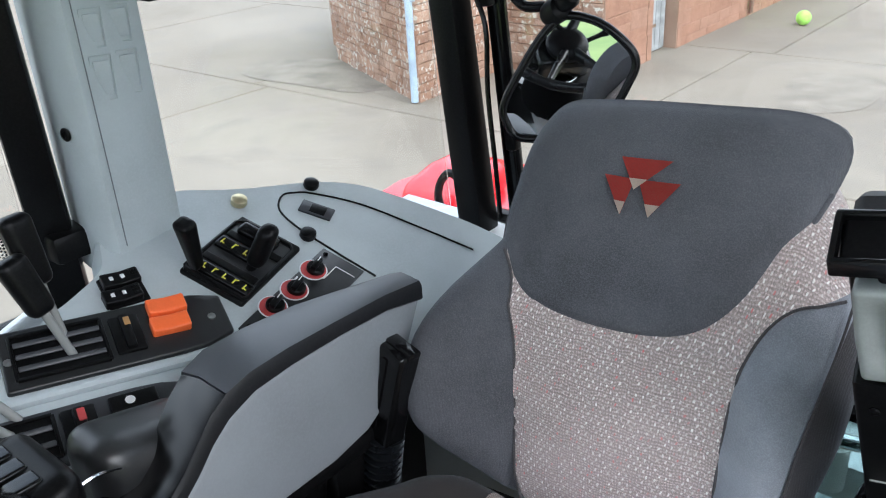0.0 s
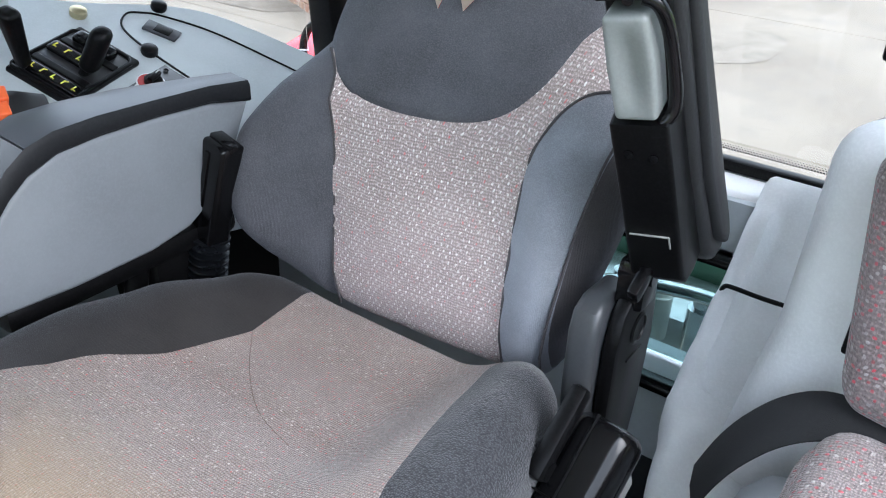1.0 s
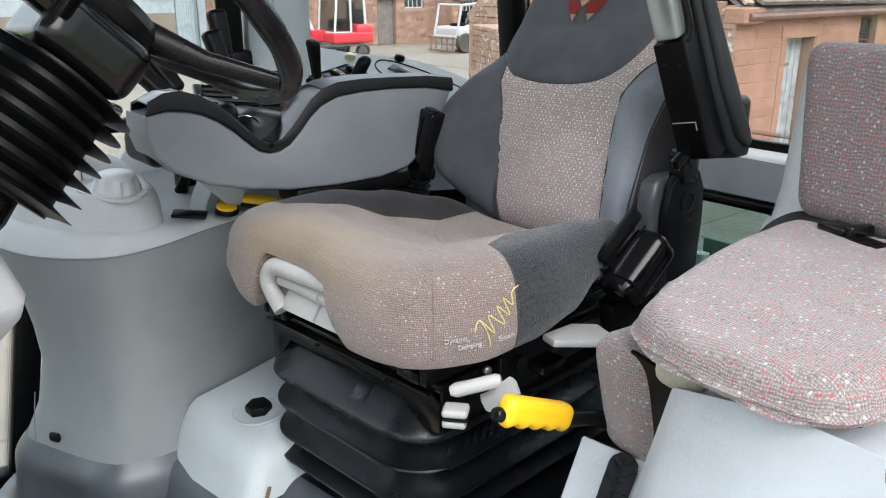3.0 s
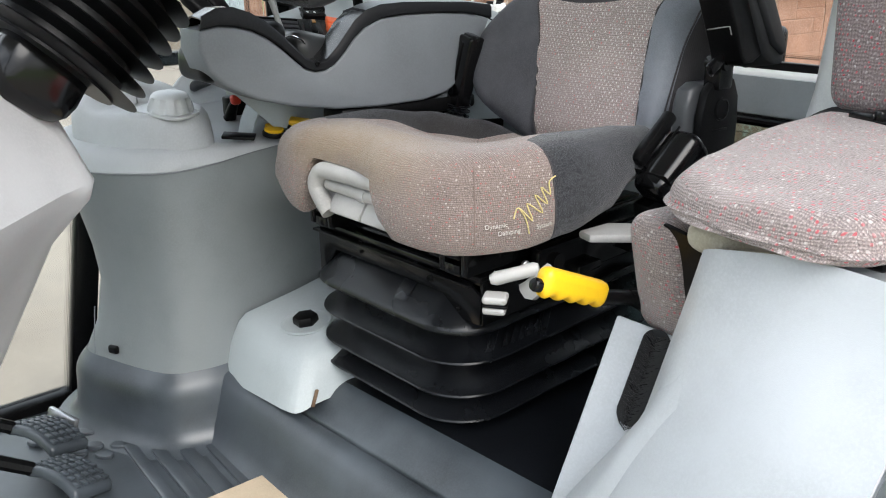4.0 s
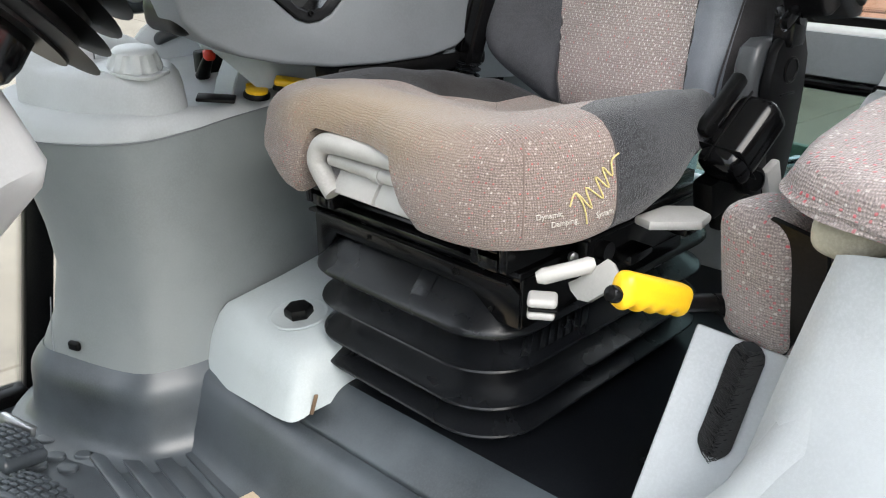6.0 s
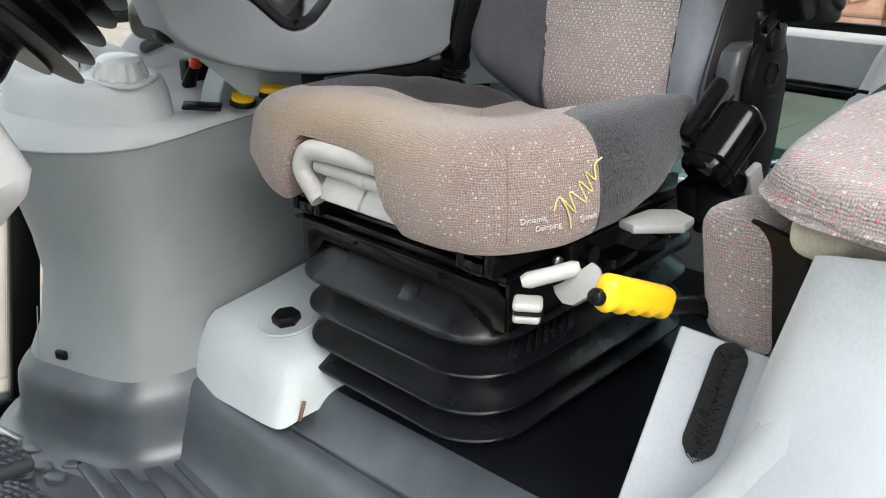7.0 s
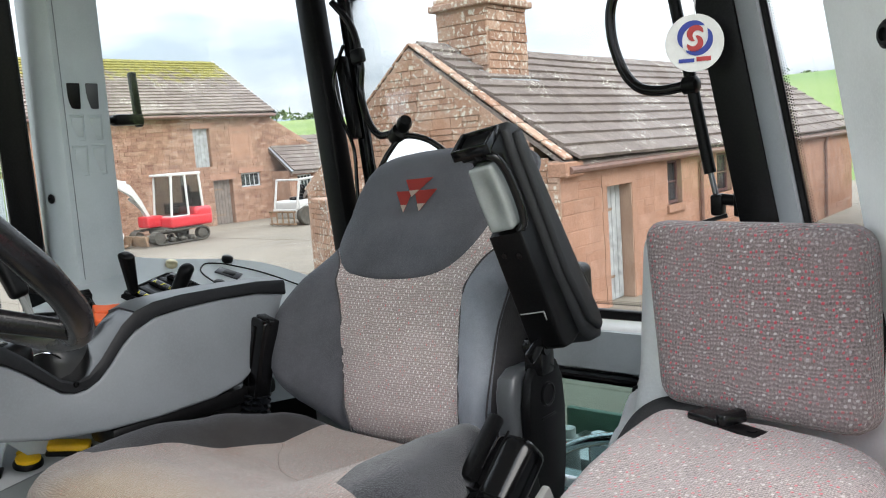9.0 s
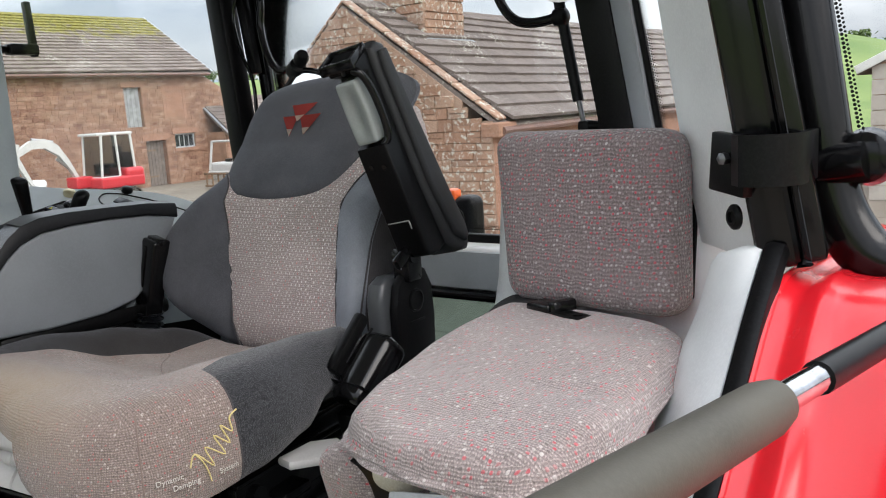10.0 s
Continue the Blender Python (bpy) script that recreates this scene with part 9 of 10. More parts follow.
for y in (7.08, 7.6, 8.12):
    part("bearer", box((1.08, 0.09, 0.095), (-20.54, y, GROUND + 0.07), 0.004, 1), CARD, pallet, smooth=False)
for y in (7.08, 7.6, 8.12):
    part("foot_board", box((1.08, 0.1, 0.02), (-20.54, y, GROUND + 0.011), 0.003, 1), CARD, pallet, smooth=False)

# mini excavator
DX = -22.0
TRACK = plastic("dusty_track_rubber", (0.07, 0.062, 0.05), 0.8, 60, 0.5, 0.4)
WHITE_PAINT = paint("white_machine_paint", (0.6, 0.6, 0.57), 0.45)
MRED = paint("red_machine_paint", (0.55, 0.02, 0.03), 0.4)
PALE_GREY = plastic("pale_dusty_grey", (0.45, 0.44, 0.42), 0.6)
digger = thing("mini_excavator", "small red and white tracked excavator parked in the yard", "excavator", (DX, 14.8, GROUND))
for dx in (0.0, -1.15):
    loop_pts = [(DX + dx, 13.55 + 0.28, GROUND + 0.42)] + [(DX + dx, 13.83 - 0.21 * math.sin(a), GROUND + 0.21 + 0.21 * math.cos(a)) for a in [math.pi * k / 6 for k in range(1, 6)]] + [(DX + dx, 13.83, GROUND + 0.0), (DX + dx, 15.4, GROUND + 0.0)] + [(DX + dx, 15.4 + 0.21 * math.sin(a), GROUND + 0.21 - 0.21 * math.cos(a)) for a in [math.pi * k / 6 for k in range(1, 6)]] + [(DX + dx, 15.4, GROUND + 0.42)]
    bm = bmesh.new()
    nrows = [[bm.verts.new(Vector(q) + Vector((side, 0, 0.03))) for side in (-0.17, 0.17)] + [bm.verts.new(Vector((DX + dx + side, lerp(q[1], 14.6, 0.03), lerp(q[2], GROUND + 0.21, 0.16) + 0.03))) for side in (0.17, -0.17)] for q in loop_pts]
    for a, b in zip(nrows, nrows[1:] + nrows[:1]):
        for k in range(4):
            bm.faces.new((a[k], a[(k + 1) % 4], b[(k + 1) % 4], b[k]))
    trk = part("track", bm, TRACK, digger, "dusty rubber track", smooth=False)
    for k in range(14):
        part("track_pad", box((0.36, 0.06, 0.03), (DX + dx, 13.85 + 0.118 * k, GROUND + 0.462), 0.008, 1), TRACK, trk, smooth=False)
    for y, r in ((13.86, 0.17), (15.38, 0.17), (14.3, 0.08), (14.65, 0.08), (15.0, 0.08)):
        part("wheel", lathe([(r, -0.1), (r, 0.1), (r * 0.7, 0.12), (r * 0.3, 0.16), (0.01, 0.16)], (DX + dx, y, GROUND + (0.23 if r > 0.1 else 0.14)), 16, (1, 0, 0)), TRACK, trk)
part("undercarriage", box((0.9, 0.9, 0.2), (DX - 0.57, 14.6, GROUND + 0.42), 0.04), TRACK, digger)
part("body", soft((0.72, 0.76, 0.17), 0.07, (DX - 0.57, 15.02, 0.36), 6), MRED, digger, "red slewing body")
part("counterweight", soft((0.7, 0.33, 0.27), 0.13, (DX - 0.57, 15.5, 0.5), 8), MRED, digger, "red rounded counterweight")
part("nose", soft((0.3, 0.28, 0.18), 0.06, (DX - 0.75, 14.1, 0.42), 5), MRED, digger, "red boom bracket")
dcab = part("cab", join(box((1.0, 1.25, 0.08), (DX - 0.5, 14.98, 1.83), 0.03), *[tube([a, b], 0.04, 6) for a, b in (((DX, 14.38, 0.5), (DX, 14.5, 1.8)), ((DX, 15.0, 0.55), (DX, 14.98, 1.8)), ((DX, 15.55, 0.75), (DX, 15.5, 1.8)), ((DX - 0.95, 14.38, 0.5), (DX - 0.95, 14.5, 1.8)), ((DX - 0.95, 15.55, 0.75), (DX - 0.95, 15.5, 1.8)), ((DX, 14.38, 0.52), (DX, 15.0, 0.52)), ((DX - 0.95, 14.38, 0.52), (DX, 14.38, 0.52)))]), WHITE_PAINT, digger, "white cab frame")
# the dark tint stands in for the shade inside the cab
CAB_GLASS = glazing("shade_tinted_cab_glass", (0.28, 0.34, 0.32))
for pts4 in ([(DX - 0.01, 14.42, 0.55), (DX - 0.01, 14.97, 0.55), (DX - 0.01, 14.95, 1.78), (DX - 0.01, 14.52, 1.78)], [(DX - 0.01, 15.03, 0.8), (DX - 0.01, 15.52, 0.8), (DX - 0.01, 15.47, 1.78), (DX - 0.01, 15.0, 1.78)], [(DX - 0.92, 14.4, 0.55), (DX - 0.03, 14.4, 0.55), (DX - 0.03, 14.5, 1.78), (DX - 0.92, 14.5, 1.78)]):
    bm = bmesh.new()
    bm.faces.new([bm.verts.new(q) for q in pts4])
    part("pane", bm, CAB_GLASS, dcab, "pane darkened for the shade inside the cab", smooth=False)
part("back_panel", box((0.9, 0.04, 0.5), (DX - 0.48, 15.5, 0.98), 0.02), DARK, dcab)
part("control_pod", box((0.12, 0.5, 0.35), (DX - 0.85, 14.95, 0.75), 0.04), BLACK, dcab)
part("operator_seat", join(box((0.4, 0.4, 0.12), (DX - 0.5, 15.1, 0.85), 0.04), box((0.4, 0.12, 0.6), (DX - 0.5, 15.33, 1.15), 0.05)), BLACK, dcab)
boom = part("boom", skin([[(DX - 0.75 + dx, y, z + h) for dx, h in ((-0.09, -w), (0.09, -w), (0.09, w), (-0.09, w))] for y, z, w in ((14.05, 0.5, 0.1), (13.8, 1.0, 0.14), (13.5, 1.45, 0.16), (13.1, 1.68, 0.14), (12.7, 1.66, 0.12), (12.3, 1.45, 0.1))], closed=True), WHITE_PAINT, digger, "white cranked boom", smooth=False)
part("ram", join(tube([(DX - 0.75, 13.95, 0.75), (DX - 0.75, 13.45, 1.2)], 0.05, 8), tube([(DX - 0.75, 13.4, 1.7), (DX - 0.75, 12.75, 1.82)], 0.045, 8)), STEEL, boom, "hydraulic ram")
dipper = part("dipper", skin([[(DX - 0.75 + dx, y, z) for dx, y, z in ((-0.08, y0, z0), (0.08, y0, z0), (0.08, y0 - w, z0 + 0.04), (-0.08, y0 - w, z0 + 0.04))] for y0, z0, w in ((12.35, 1.7, 0.16), (12.3, 1.3, 0.2), (12.55, 0.7, 0.14), (12.75, 0.3, 0.1))], closed=True), WHITE_PAINT, digger, "white dipper arm", smooth=False)
part("bucket", skin([[(DX - 1.0 + 0.5 * t, y, z) for y, z in ((12.75, 0.3), (12.55, 0.1), (12.6, -0.15), (12.85, -0.27), (13.2, -0.22), (13.25, 0.02))] for t in (0, 1)], thick=0.02), RUSTY, dipper, "rusty digging bucket", smooth=False)
part("dozer_blade", box((1.5, 0.08, 0.32), (DX - 0.57, 13.35, GROUND + 0.2), 0.02, turn=(12, 0, 0)), RUSTY, digger, "worn dozer blade")
part("blade_arm", join(box((0.1, 0.6, 0.1), (DX - 0.3, 13.65, GROUND + 0.24), 0.01), box((0.1, 0.6, 0.1), (DX - 0.85, 13.65, GROUND + 0.24), 0.01)), RUSTY, digger)
bag = finish("bulk_bag", soft((0.42, 0.42, 0.45), 0.16, (-23.2, 12.75, GROUND + 0.44), 10, lambda q: (q.x + 0.05 * math.sin(q.z * 9 + q.y * 7), q.y + 0.05 * math.sin(q.z * 11 + q.x * 6), q.z + 0.04 * math.sin(q.x * 8))), plastic("woven_white_bag", (0.7, 0.7, 0.69), 0.7, 40, 0.6, 0.15))
tagged(bag, "white woven bulk bag standing by the excavator", "bag")

# skid loader partly hidden by the outhouse
loader = thing("skid_loader", "grey compact loader with an open cage cab", "loader", (-21.5, 19.5, GROUND))
part("body", soft((0.7, 0.75, 0.32), 0.1, (-22.0, 19.75, 0.25), 6), PALE_GREY, loader)
part("cab_cage", join(*[tube([a, b], 0.045, 6) for a, b in (((-21.4, 18.95, 0.3), (-21.4, 19.15, 1.3)), ((-21.4, 19.15, 1.3), (-21.4, 19.95, 1.35)), ((-22.6, 18.95, 0.3), (-22.6, 19.15, 1.3)), ((-21.4, 19.95, 1.35), (-21.4, 20.1, 0.4)), ((-21.4, 19.15, 1.3), (-22.6, 19.15, 1.3)), ((-21.4, 18.9, 0.25), (-22.6, 18.9, 0.25)))]), PALE_GREY, loader, "grey tubular cage")
part("seat", join(box((0.4, 0.4, 0.12), (-22.0, 19.5, 0.62), 0.04), box((0.4, 0.12, 0.5), (-22.0, 19.75, 0.85), 0.04)), BLACK, loader)
for y in (19.25, 20.2):
    part("wheel", lathe([(0.3, -0.11), (0.34, -0.06), (0.34, 0.06), (0.3, 0.11), (0.16, 0.08), (0.01, 0.08)], (-21.35, y, GROUND + 0.34), 20, (1, 0, 0)), TRACK, loader)
part("front_rack", join(*[box((0.05, 0.05, 0.5), (-21.2 - 0.3 * k, 18.6, GROUND + 0.3), 0.008, 1) for k in range(5)], box((1.4, 0.06, 0.06), (-21.8, 18.6, GROUND + 0.1), 0.01, 1), box((1.4, 0.06, 0.06), (-21.8, 18.6, GROUND + 0.52), 0.01, 1)), RUSTY, loader, "rusty front rack")

# farmhouse beyond the open door
RENDER = concrete("pale_dressed_stone", [(0.36, 0.32, 0.28), (0.46, 0.42, 0.37)], 3)
fh = thing("farmhouse", "sandstone farmhouse with pale dressed quoins", "house", (-1.6, 18, GROUND))
part("wall", prism([(-1.6, GROUND - 0.3), (9.0, GROUND - 0.3), (9.0, 2.4), (3.7, 5.0), (-1.6, 2.36)], 18.0, 18.5, "y", 0), BARN_STONE, fh, smooth=False)
part("side_wall", box((0.5, 8, 2.9), (-1.352, 22.51, 0.9), 0), BARN_STONE, fh, smooth=False)
part("roof", prism([(-1.9, 2.28), (3.7, 5.08), (9.3, 2.32), (9.3, 2.2), (3.7, 4.96), (-1.9, 2.16)], 17.9, 26.6, "y", 0), SLATE, fh, smooth=False)
part("barge_board", join(moved(box((6.3, 0.05, 0.16), (0, 0, 0), 0.01), framed((0.9, 17.88, 3.66), (-0.447, 0, 0.894), (0.894, 0, 0.447)))), WHITE_PAINT, fh, "white barge board", smooth=False)
for k in range(9):
    w = 0.55 if k % 2 else 0.34
    part("quoin", slab(Vector((-1.64, 18.0, GROUND + 0.295 * k)), PX, NY, 0, w, 0.005, 0.287, -0.3, 0.03), RENDER, fh, "pale dressed quoin", smooth=False)

# telegraph poles and wires
POLE = plastic("weathered_pole", (0.16, 0.13, 0.11), 0.8, 60, 0.4, 0.3)
tops = []
for x, y, z0, h in ((-62, 62, 1.2, 5.2), (-30, 66, 1.0, 6.0)):
    tp = thing("telegraph_pole", "weathered timber telegraph pole in the field", "pole", (x, y, z0 - 2), "telegraph poles")
    part("shaft", tube([(x, y, z0 - 2.5), (x, y, z0 + h)], [0.15, 0.1], 8), POLE, tp)
    part("crossarm", box((1.3, 0.1, 0.1), (x, y, z0 + h - 0.35), 0.01), POLE, tp)
    for k in (-0.5, 0.0, 0.5):
        part("insulator", lathe([(0.04, 0), (0.06, 0.06), (0.03, 0.14)], (x + k, y, z0 + h - 0.3), 8), WHITE_PL, tp)
    tops.append(Vector((x, y, z0 + h - 0.15)))
wires = join(*[tube([tops[0].lerp(tops[1], i / 12) + Vector((k, 0, -0.8 * math.sin(math.pi * i / 12))) for i in range(13)], 0.012, 4) for k in (-0.5, 0.5)])
tagged(finish("overhead_wire", wires, BLACK), "sagging overhead wires between the poles", "wire", kind="stuff")

# hedgerow trees far off
LEAF = grass("hedge_leaves", (0.05, 0.085, 0.025), (0.09, 0.13, 0.045))
rng = random.Random(8)
lv, lf = [], []
for t in range(70):
    ang = rng.choice([rng.uniform(118, 152), rng.uniform(86, 112), rng.uniform(60, 86)])
    dist = rng.uniform(190, 280)
    bx, by = dist * math.cos(radians(ang)), dist * math.sin(radians(ang))
    gz = GROUND - 0.03 + rolling(bx, by)
    hh, ww = rng.uniform(1.5, 3.6), rng.uniform(2.0, 4.5)
    for k in range(90):
        c = Vector((bx + rng.gauss(0, ww * 0.42), by + rng.gauss(0, ww * 0.42), gz + hh * (0.15 + 0.85 * rng.random() ** 0.7)))
        a, b = Vector((rng.uniform(-1, 1), rng.uniform(-1, 1), rng.uniform(-0.5, 1))).normalized() * 0.55, Vector((rng.uniform(-1, 1), rng.uniform(-1, 1), rng.uniform(-1, 1))).normalized() * 0.5
        i0 = len(lv)
        lv += [c - a, c + b, c + a, c - b]
        lf.append((i0, i0 + 1, i0 + 2, i0 + 3))
me = bpy.data.meshes.new("far_trees")
me.from_pydata([tuple(v) for v in lv], [], lf)
me.materials.append(LEAF)
tagged(new("far_trees", me), "line of hedgerow trees on the far field edge", "trees", kind="stuff")


# ---- stones and slates, one by one ----
def proto_blocks(kind, count, seed):
    """A few rough unit blocks: u across, n outwards, z up; 18 triangles each."""
    rg = random.Random(seed)
    out = []
    for i in range(count):
        j = lambda a: rg.uniform(-a, a)
        vs, fs = [], []
        corners = ((-0.5, -0.5), (0.5, -0.5), (0.5, 0.5), (-0.5, 0.5))
        if kind == "stone":
            rings = ((0.5, -1.0, 0.0), (0.5, 0.35, 0.035), (0.45, 1.0, 0.04))
        else:
            rings = ((0.5, 0.0, 0.0), (0.5, 1.0, 0.002))
        for half, d, jit in rings:
            vs += [(u * half * 2 + j(jit), d + j(0.12 if kind == "stone" and d > 0 else 0.0), w * half * 2 + j(jit)) for u, w in corners]
        for r in range(0, len(vs) - 4, 4):
            fs += [(r + k, r + (k + 1) % 4, r + 4 + (k + 1) % 4, r + 4 + k) for k in range(4)]
        fs.append(tuple(range(len(vs) - 4, len(vs))))
        out.append((vs, fs))
    return out


def lay(parent, name, poses, kind, mat, near, seed=1):
    """Lays pieces at poses; those that near() picks are objects of their own, the rest one joined part."""
    protos = proto_blocks(kind, 8, seed)
    meshes = []
    for vs, fs in protos:
        me = bpy.data.meshes.new(name)
        me.from_pydata(vs, [], fs)
        me.materials.append(mat)
        me.update()
        meshes.append(me)
    off = Matrix.Translation(-local(parent))
    rg = random.Random(seed + 50)
    rest_v, rest_f, made = [], [], 0
    for m in poses:
        k = rg.randrange(8)
        if near(m.translation) and made < 300:
            ob = new(name, meshes[k])
            ob.parent = parent
            ob.matrix_basis = off @ m
            made += 1
        else:
            i0 = len(rest_v)
            rest_v += [tuple(m @ Vector(v)) for v in protos[k][0]]
            rest_f += [tuple(i0 + i for i in f) for f in protos[k][1]]
    if rest_v:
        me = bpy.data.meshes.new(name + "_rest")
        me.from_pydata(rest_v, [], rest_f)
        me.materials.append(mat)
        me.update()
        ob = new(name + "_rest", me)
        ob.parent = parent
        ob.matrix_basis = off
        tagged(ob, "", "", "", "stuff")


def course_poses(origin, udir, ndir, z0, z1, spans, h, length, depth, seed, gap=0.009):
    """Poses of rough blocks in courses on a wall face; spans(za, zb) gives the stretches along u to fill."""
    rg = random.Random(seed)
    o, u, n = Vector(origin), Vector(udir).normalized(), Vector(ndir).normalized()
    poses = []
    z = z0
    while z < z1 - 0.05:
        hh = min(z1 - z, h * rg.uniform(0.7, 1.35))
        for a, b in spans(z, z + hh):
            x = a
            while x < b - 0.02:
                ll = length * rg.uniform(0.55, 1.6)
                if b - x - ll < length * 0.45:
                    ll = b - x
                parts_z = [(z, hh)]
                if hh > h * 1.15 and rg.random() < 0.3:
                    parts_z = [(z, hh / 2), (z + hh / 2, hh / 2)]
                for zz, h2 in parts_z:
                    m = Matrix.Identity(4)
                    m.col[0][:3] = u * max(0.02, ll - gap)
                    m.col[1][:3] = n * (depth * rg.uniform(0.6, 1.5))
                    m.col[2][:3] = Vector((0, 0, max(0.02, h2 - gap)))
                    m.translation = o + u * (x + ll / 2) + Vector((0, 0, zz + h2 / 2)) + n * 0.001
                    poses.append(m)
                x += ll
        z += hh
    return poses


def minus(a, b, cuts):
    """The stretch a to b less the cuts."""
    out = [(a, b)]
    for c, d in cuts:
        out = [q for s, e in out for q in ((s, min(e, c)), (max(s, d), e)) if q[1] - q[0] > 0.03]
    return out


def slope_poses(eave, ridge, y0, y1, rows_n, width, thick, seed, sag):
    """Poses of slates on one slope, in courses that sag a little."""
    rg = random.Random(seed)
    e, r = Vector(eave), Vector(ridge)
    up = (r - e).normalized()
    nrm = up.cross(Vector((0, 1, 0)))
    if nrm.z < 0:
        nrm = -nrm
    full = (r - e).length
    poses = []
    for k in range(rows_n):
        s0 = full * (k / rows_n) ** 0.95
        s1 = full * ((k + 1) / rows_n) ** 0.95
        y = y0 + rg.uniform(-0.2, 0.0)
        while y < y1 - 0.03:
            w = width * rg.uniform(0.6, 1.5)
            ya, yb = max(y, y0), min(y + w, y1)
            if yb - ya > 0.05:
                long = s1 - s0 + 0.09
                tilt = (up * long - nrm * thick * 1.1)
                mid = e + up * ((s0 + s1) / 2 + 0.045) + Vector((0, (ya + yb) / 2, 0)) - Vector((0, e.y, 0))
                m = Matrix.Identity(4)
                face = Vector((tilt.z, 0, -tilt.x)).normalized()
                face = face if face.z > 0 else -face
                m.col[2][:3] = tilt
                m.col[1][:3] = face * thick * rg.uniform(0.97, 1.03)
                m.col[0][:3] = face.cross(tilt).normalized() * (yb - ya + 0.004)
                drop = sag * math.sin(math.pi * ((ya + yb) / 2 - y0) / (y1 - y0)) + 0.006 * math.sin((ya + yb) * 0.5 + k * 0.7)
                m.translation = mid + nrm * (thick * 0.9 + 0.015 + rg.uniform(0, 0.0006)) - Vector((0, 0, drop))
                poses.append(m)
            y += w
    return poses


def hole_spans(u0, u1, holes):
    return lambda za, zb: minus(u0, u1, [(h[0], h[1]) for h in holes if h[2] < (za + zb) / 2 < h[3]])


# outhouse walls
lay(house, "stone_block", course_poses((HX, 0, 0), PY, PX, GROUND - 0.05, EAVE - 0.1, hole_spans(HY0 + 0.01, HY1, [(h[0] - 0.15, h[1] + 0.15, h[2], h[3] + 0.17) if h[2] < 0.5 else (h[0] - 0.005, h[1] + 0.005, h[2] - 0.12, h[3] + 0.17) for h in front_holes]), 0.19, 0.42, 0.006, 3, 0.004), "stone", STONE, lambda q: q.y < 13.5, 3)


def gable_spans(za, zb):
    z = (za + zb) / 2 + 0.06
    right = HX - 0.01 if z < EAVE - 0.1 else lerp(HX, RIDGE_X, (z - EAVE + 0.1) / (RIDGE - EAVE + 0.1))
    left = -9.6 if z < 1.6 else lerp(-9.62, RIDGE_X, (z - 1.6) / (RIDGE - 1.6))
    return [(left, right)] if right - left > 0.1 else []


lay(house, "gable_stone", course_poses((0, HY0, 0), PX, NY, GROUND - 0.05, RIDGE - 0.05, gable_spans, 0.13, 0.26, 0.018, 5, 0.008), "stone", STONE_LICHEN, lambda q: q.z > 0.2, 5)
for kk, (o, u, nn, a, b) in enumerate((((0, 9.935, 0), PX, NY, -7.365, -6.435), ((-6.435, 0, 0), PY, PX, 9.935, 10.965), ((-7.365, 0, 0), PY, NX, 9.935, 10.965))):
    lay(chim, "chimney_stone", course_poses(o, u, nn, 2.7, 4.17, lambda za, zb: [(a, b)], 0.15, 0.3, 0.022, 20 + kk, 0.01), "stone", STONE_LICHEN, lambda q: True, 20 + kk)
lay(house, "roof_slate", slope_poses((HX + 0.12, 0, EAVE - 0.06), (RIDGE_X, 0, RIDGE - 0.03), HY0 + 0.26, HY1, 12, 0.6, 0.045, 7, 0.05), "slate", SLATE, lambda q: q.y < 15.0, 7)
for k in range(26):
    part("ridge_stone", moved(box((0.26, 0.56, 0.07), (0, 0, 0), 0.02, 1, taper=(0.5, 1)), Matrix.Translation((RIDGE_X, HY0 + 0.5 + 0.57 * k, RIDGE + 0.02 - 0.05 * math.sin(math.pi * k / 26)))), SLATE, house, smooth=False)

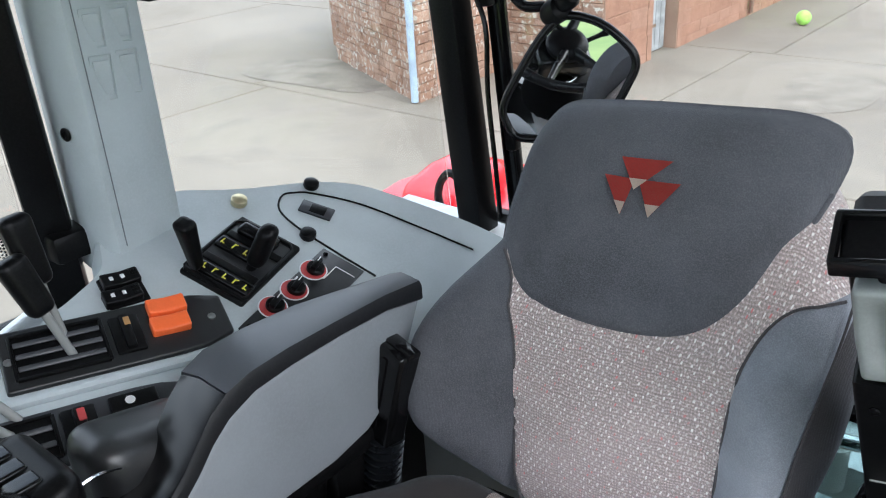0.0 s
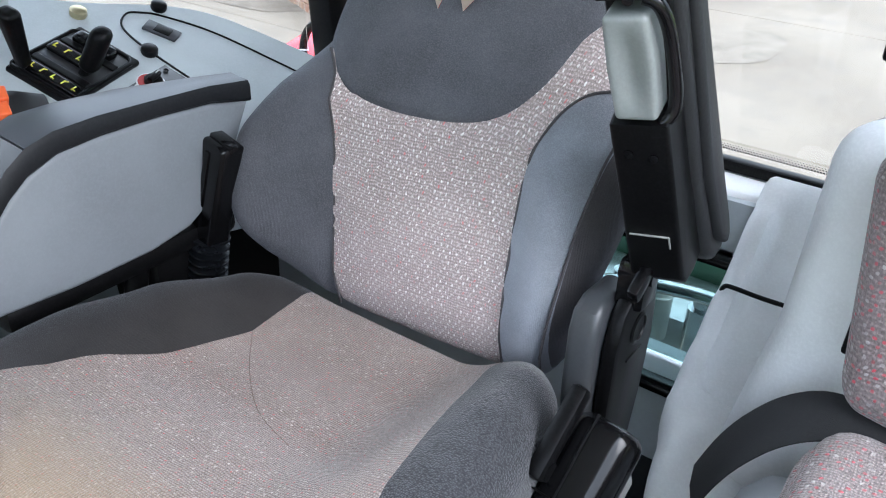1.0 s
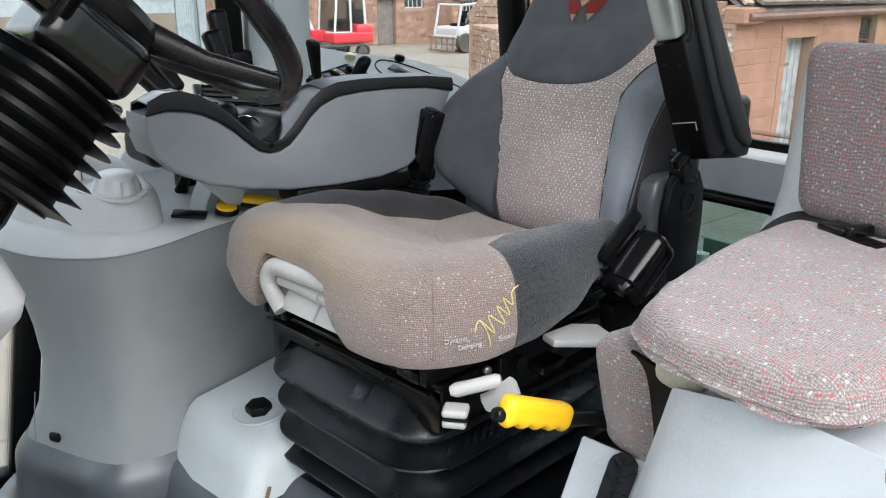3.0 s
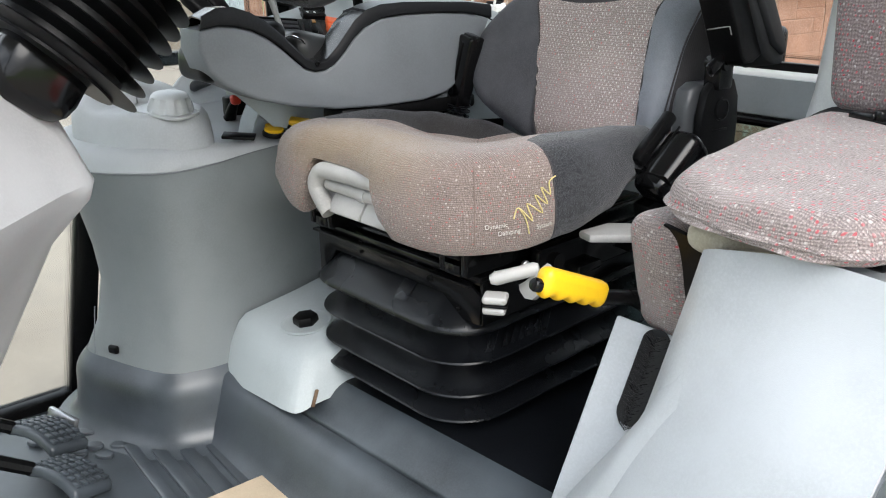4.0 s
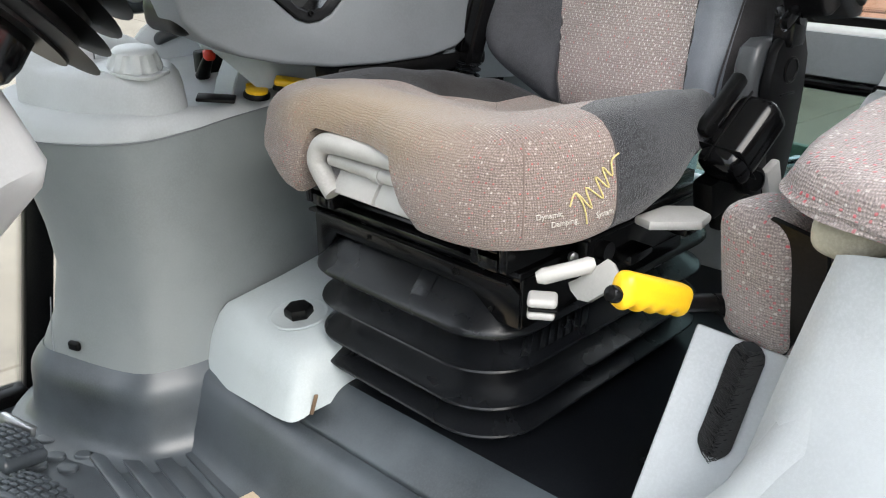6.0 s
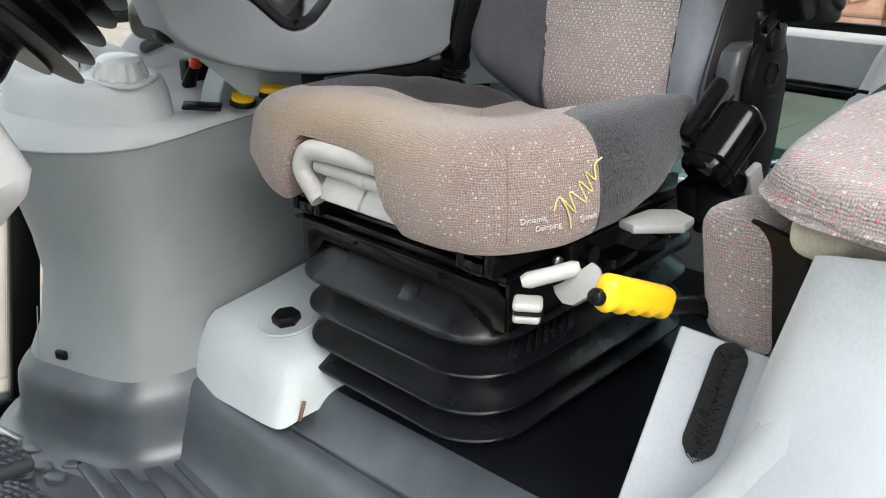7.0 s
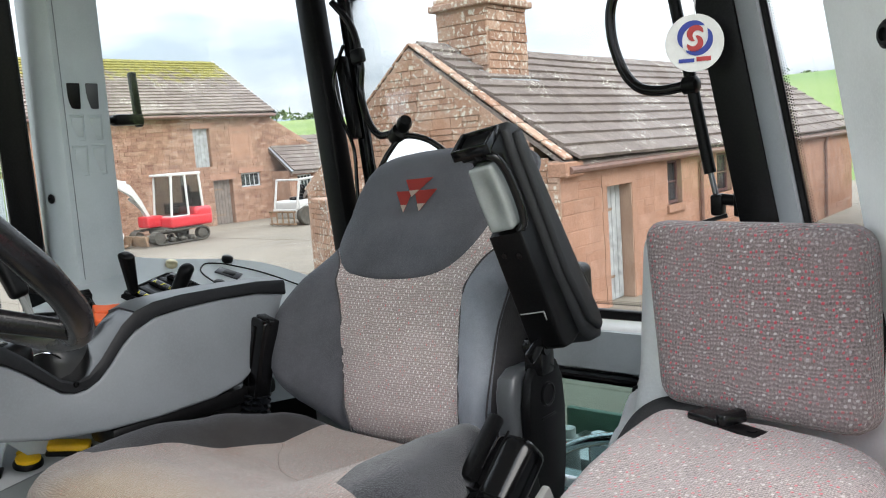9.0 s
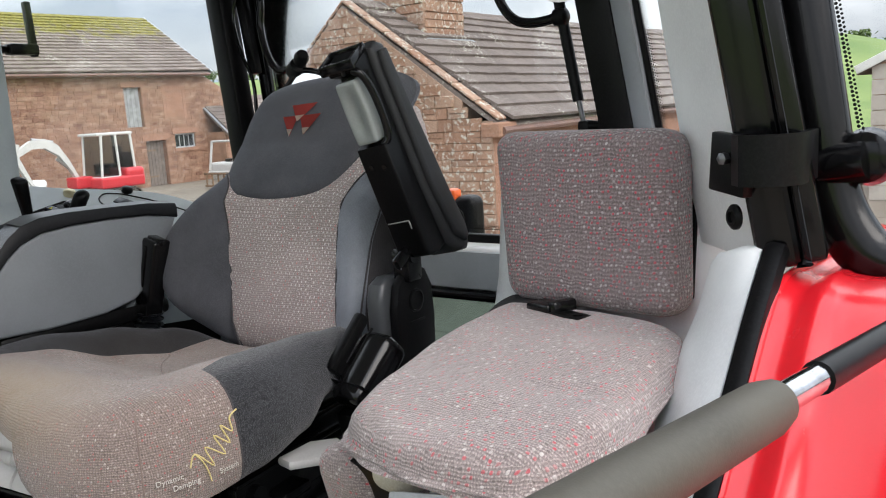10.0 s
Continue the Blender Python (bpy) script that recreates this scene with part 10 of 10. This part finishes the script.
# boundary wall
uA = (B - A).normalized()
lay(pier, "stone_block", course_poses(A, uA, Vector((uA.y, -uA.x, 0)), GROUND - 0.02, 1.5, lambda za, zb: [(0, (B - A).length)], 0.12, 0.24, 0.022, 9, 0.006), "stone", STONE_LICHEN, lambda q: True, 9)
uB = (C - B).normalized()
lay(pier, "stone_block", course_poses(B, uB, Vector((uB.y, -uB.x, 0)), GROUND - 0.02, 1.5, lambda za, zb: [(0, (C - B).length)], 0.12, 0.24, 0.022, 10, 0.006), "stone", STONE_LICHEN, lambda q: True, 10)

# barn walls and roofs
lay(barn, "stone_block", course_poses((-26, 0, 0), PY, PX, GROUND - 0.05, 3.95, hole_spans(4.0, 21.9, [(h[0] - 0.01, h[1] + 0.01, h[2], h[3] + 0.2) for h in barn_holes] + [(19.84, 20.91, 2.15, 3.4)]), 0.12, 0.26, 0.016, 11, 0.006), "stone", BARN_STONE, lambda q: q.y > 17.0, 11)


def lean_spans(za, zb):
    z = (za + zb) / 2 + 0.1
    far_y = 26.4 if z < 1.2 else 23.6 + (2.83 - z) * 2.9 / 1.63 if z < 2.83 else 21.9 + (3.75 - z) * 1.7 / 0.92
    return [(21.9, far_y)] if far_y > 22.0 else []


lay(barn, "end_stone", course_poses((-26, 0, 0), PY, PX, GROUND - 0.05, 3.7, lean_spans, 0.12, 0.26, 0.016, 12, 0.006), "stone", BARN_STONE, lambda q: True, 12)
lay(barn, "roof_slate", slope_poses((-25.75, 0, 3.9), (-29.5, 0, 6.25), 4.0, 22.0, 19, 0.7, 0.05, 13, 0.06), "slate", SLATE_MOSS, lambda q: q.y > 14.0, 13)
lay(annex, "roof_slate", slope_poses((-24.7, 0, 1.5), (-26.5, 0, 2.9), 21.8, 27.6, 9, 0.45, 0.03, 14, 0.03), "slate", SLATE, lambda q: True, 14)
lay(annex, "stone_block", course_poses((-24.9, 0, 0), PY, PX, GROUND - 0.05, 1.5, hole_spans(21.76, 27.5, [(22.14, 22.96, 0.68, 1.36)]), 0.19, 0.38, 0.025, 15), "stone", BARN_STONE, lambda q: True, 15)
lay(fh, "stone_block", course_poses((0, 18.0, 0), PX, NY, GROUND, 2.3, lambda za, zb: [(-1.06, 4.0)], 0.2, 0.4, 0.02, 16), "stone", BARN_STONE, lambda q: True, 16)
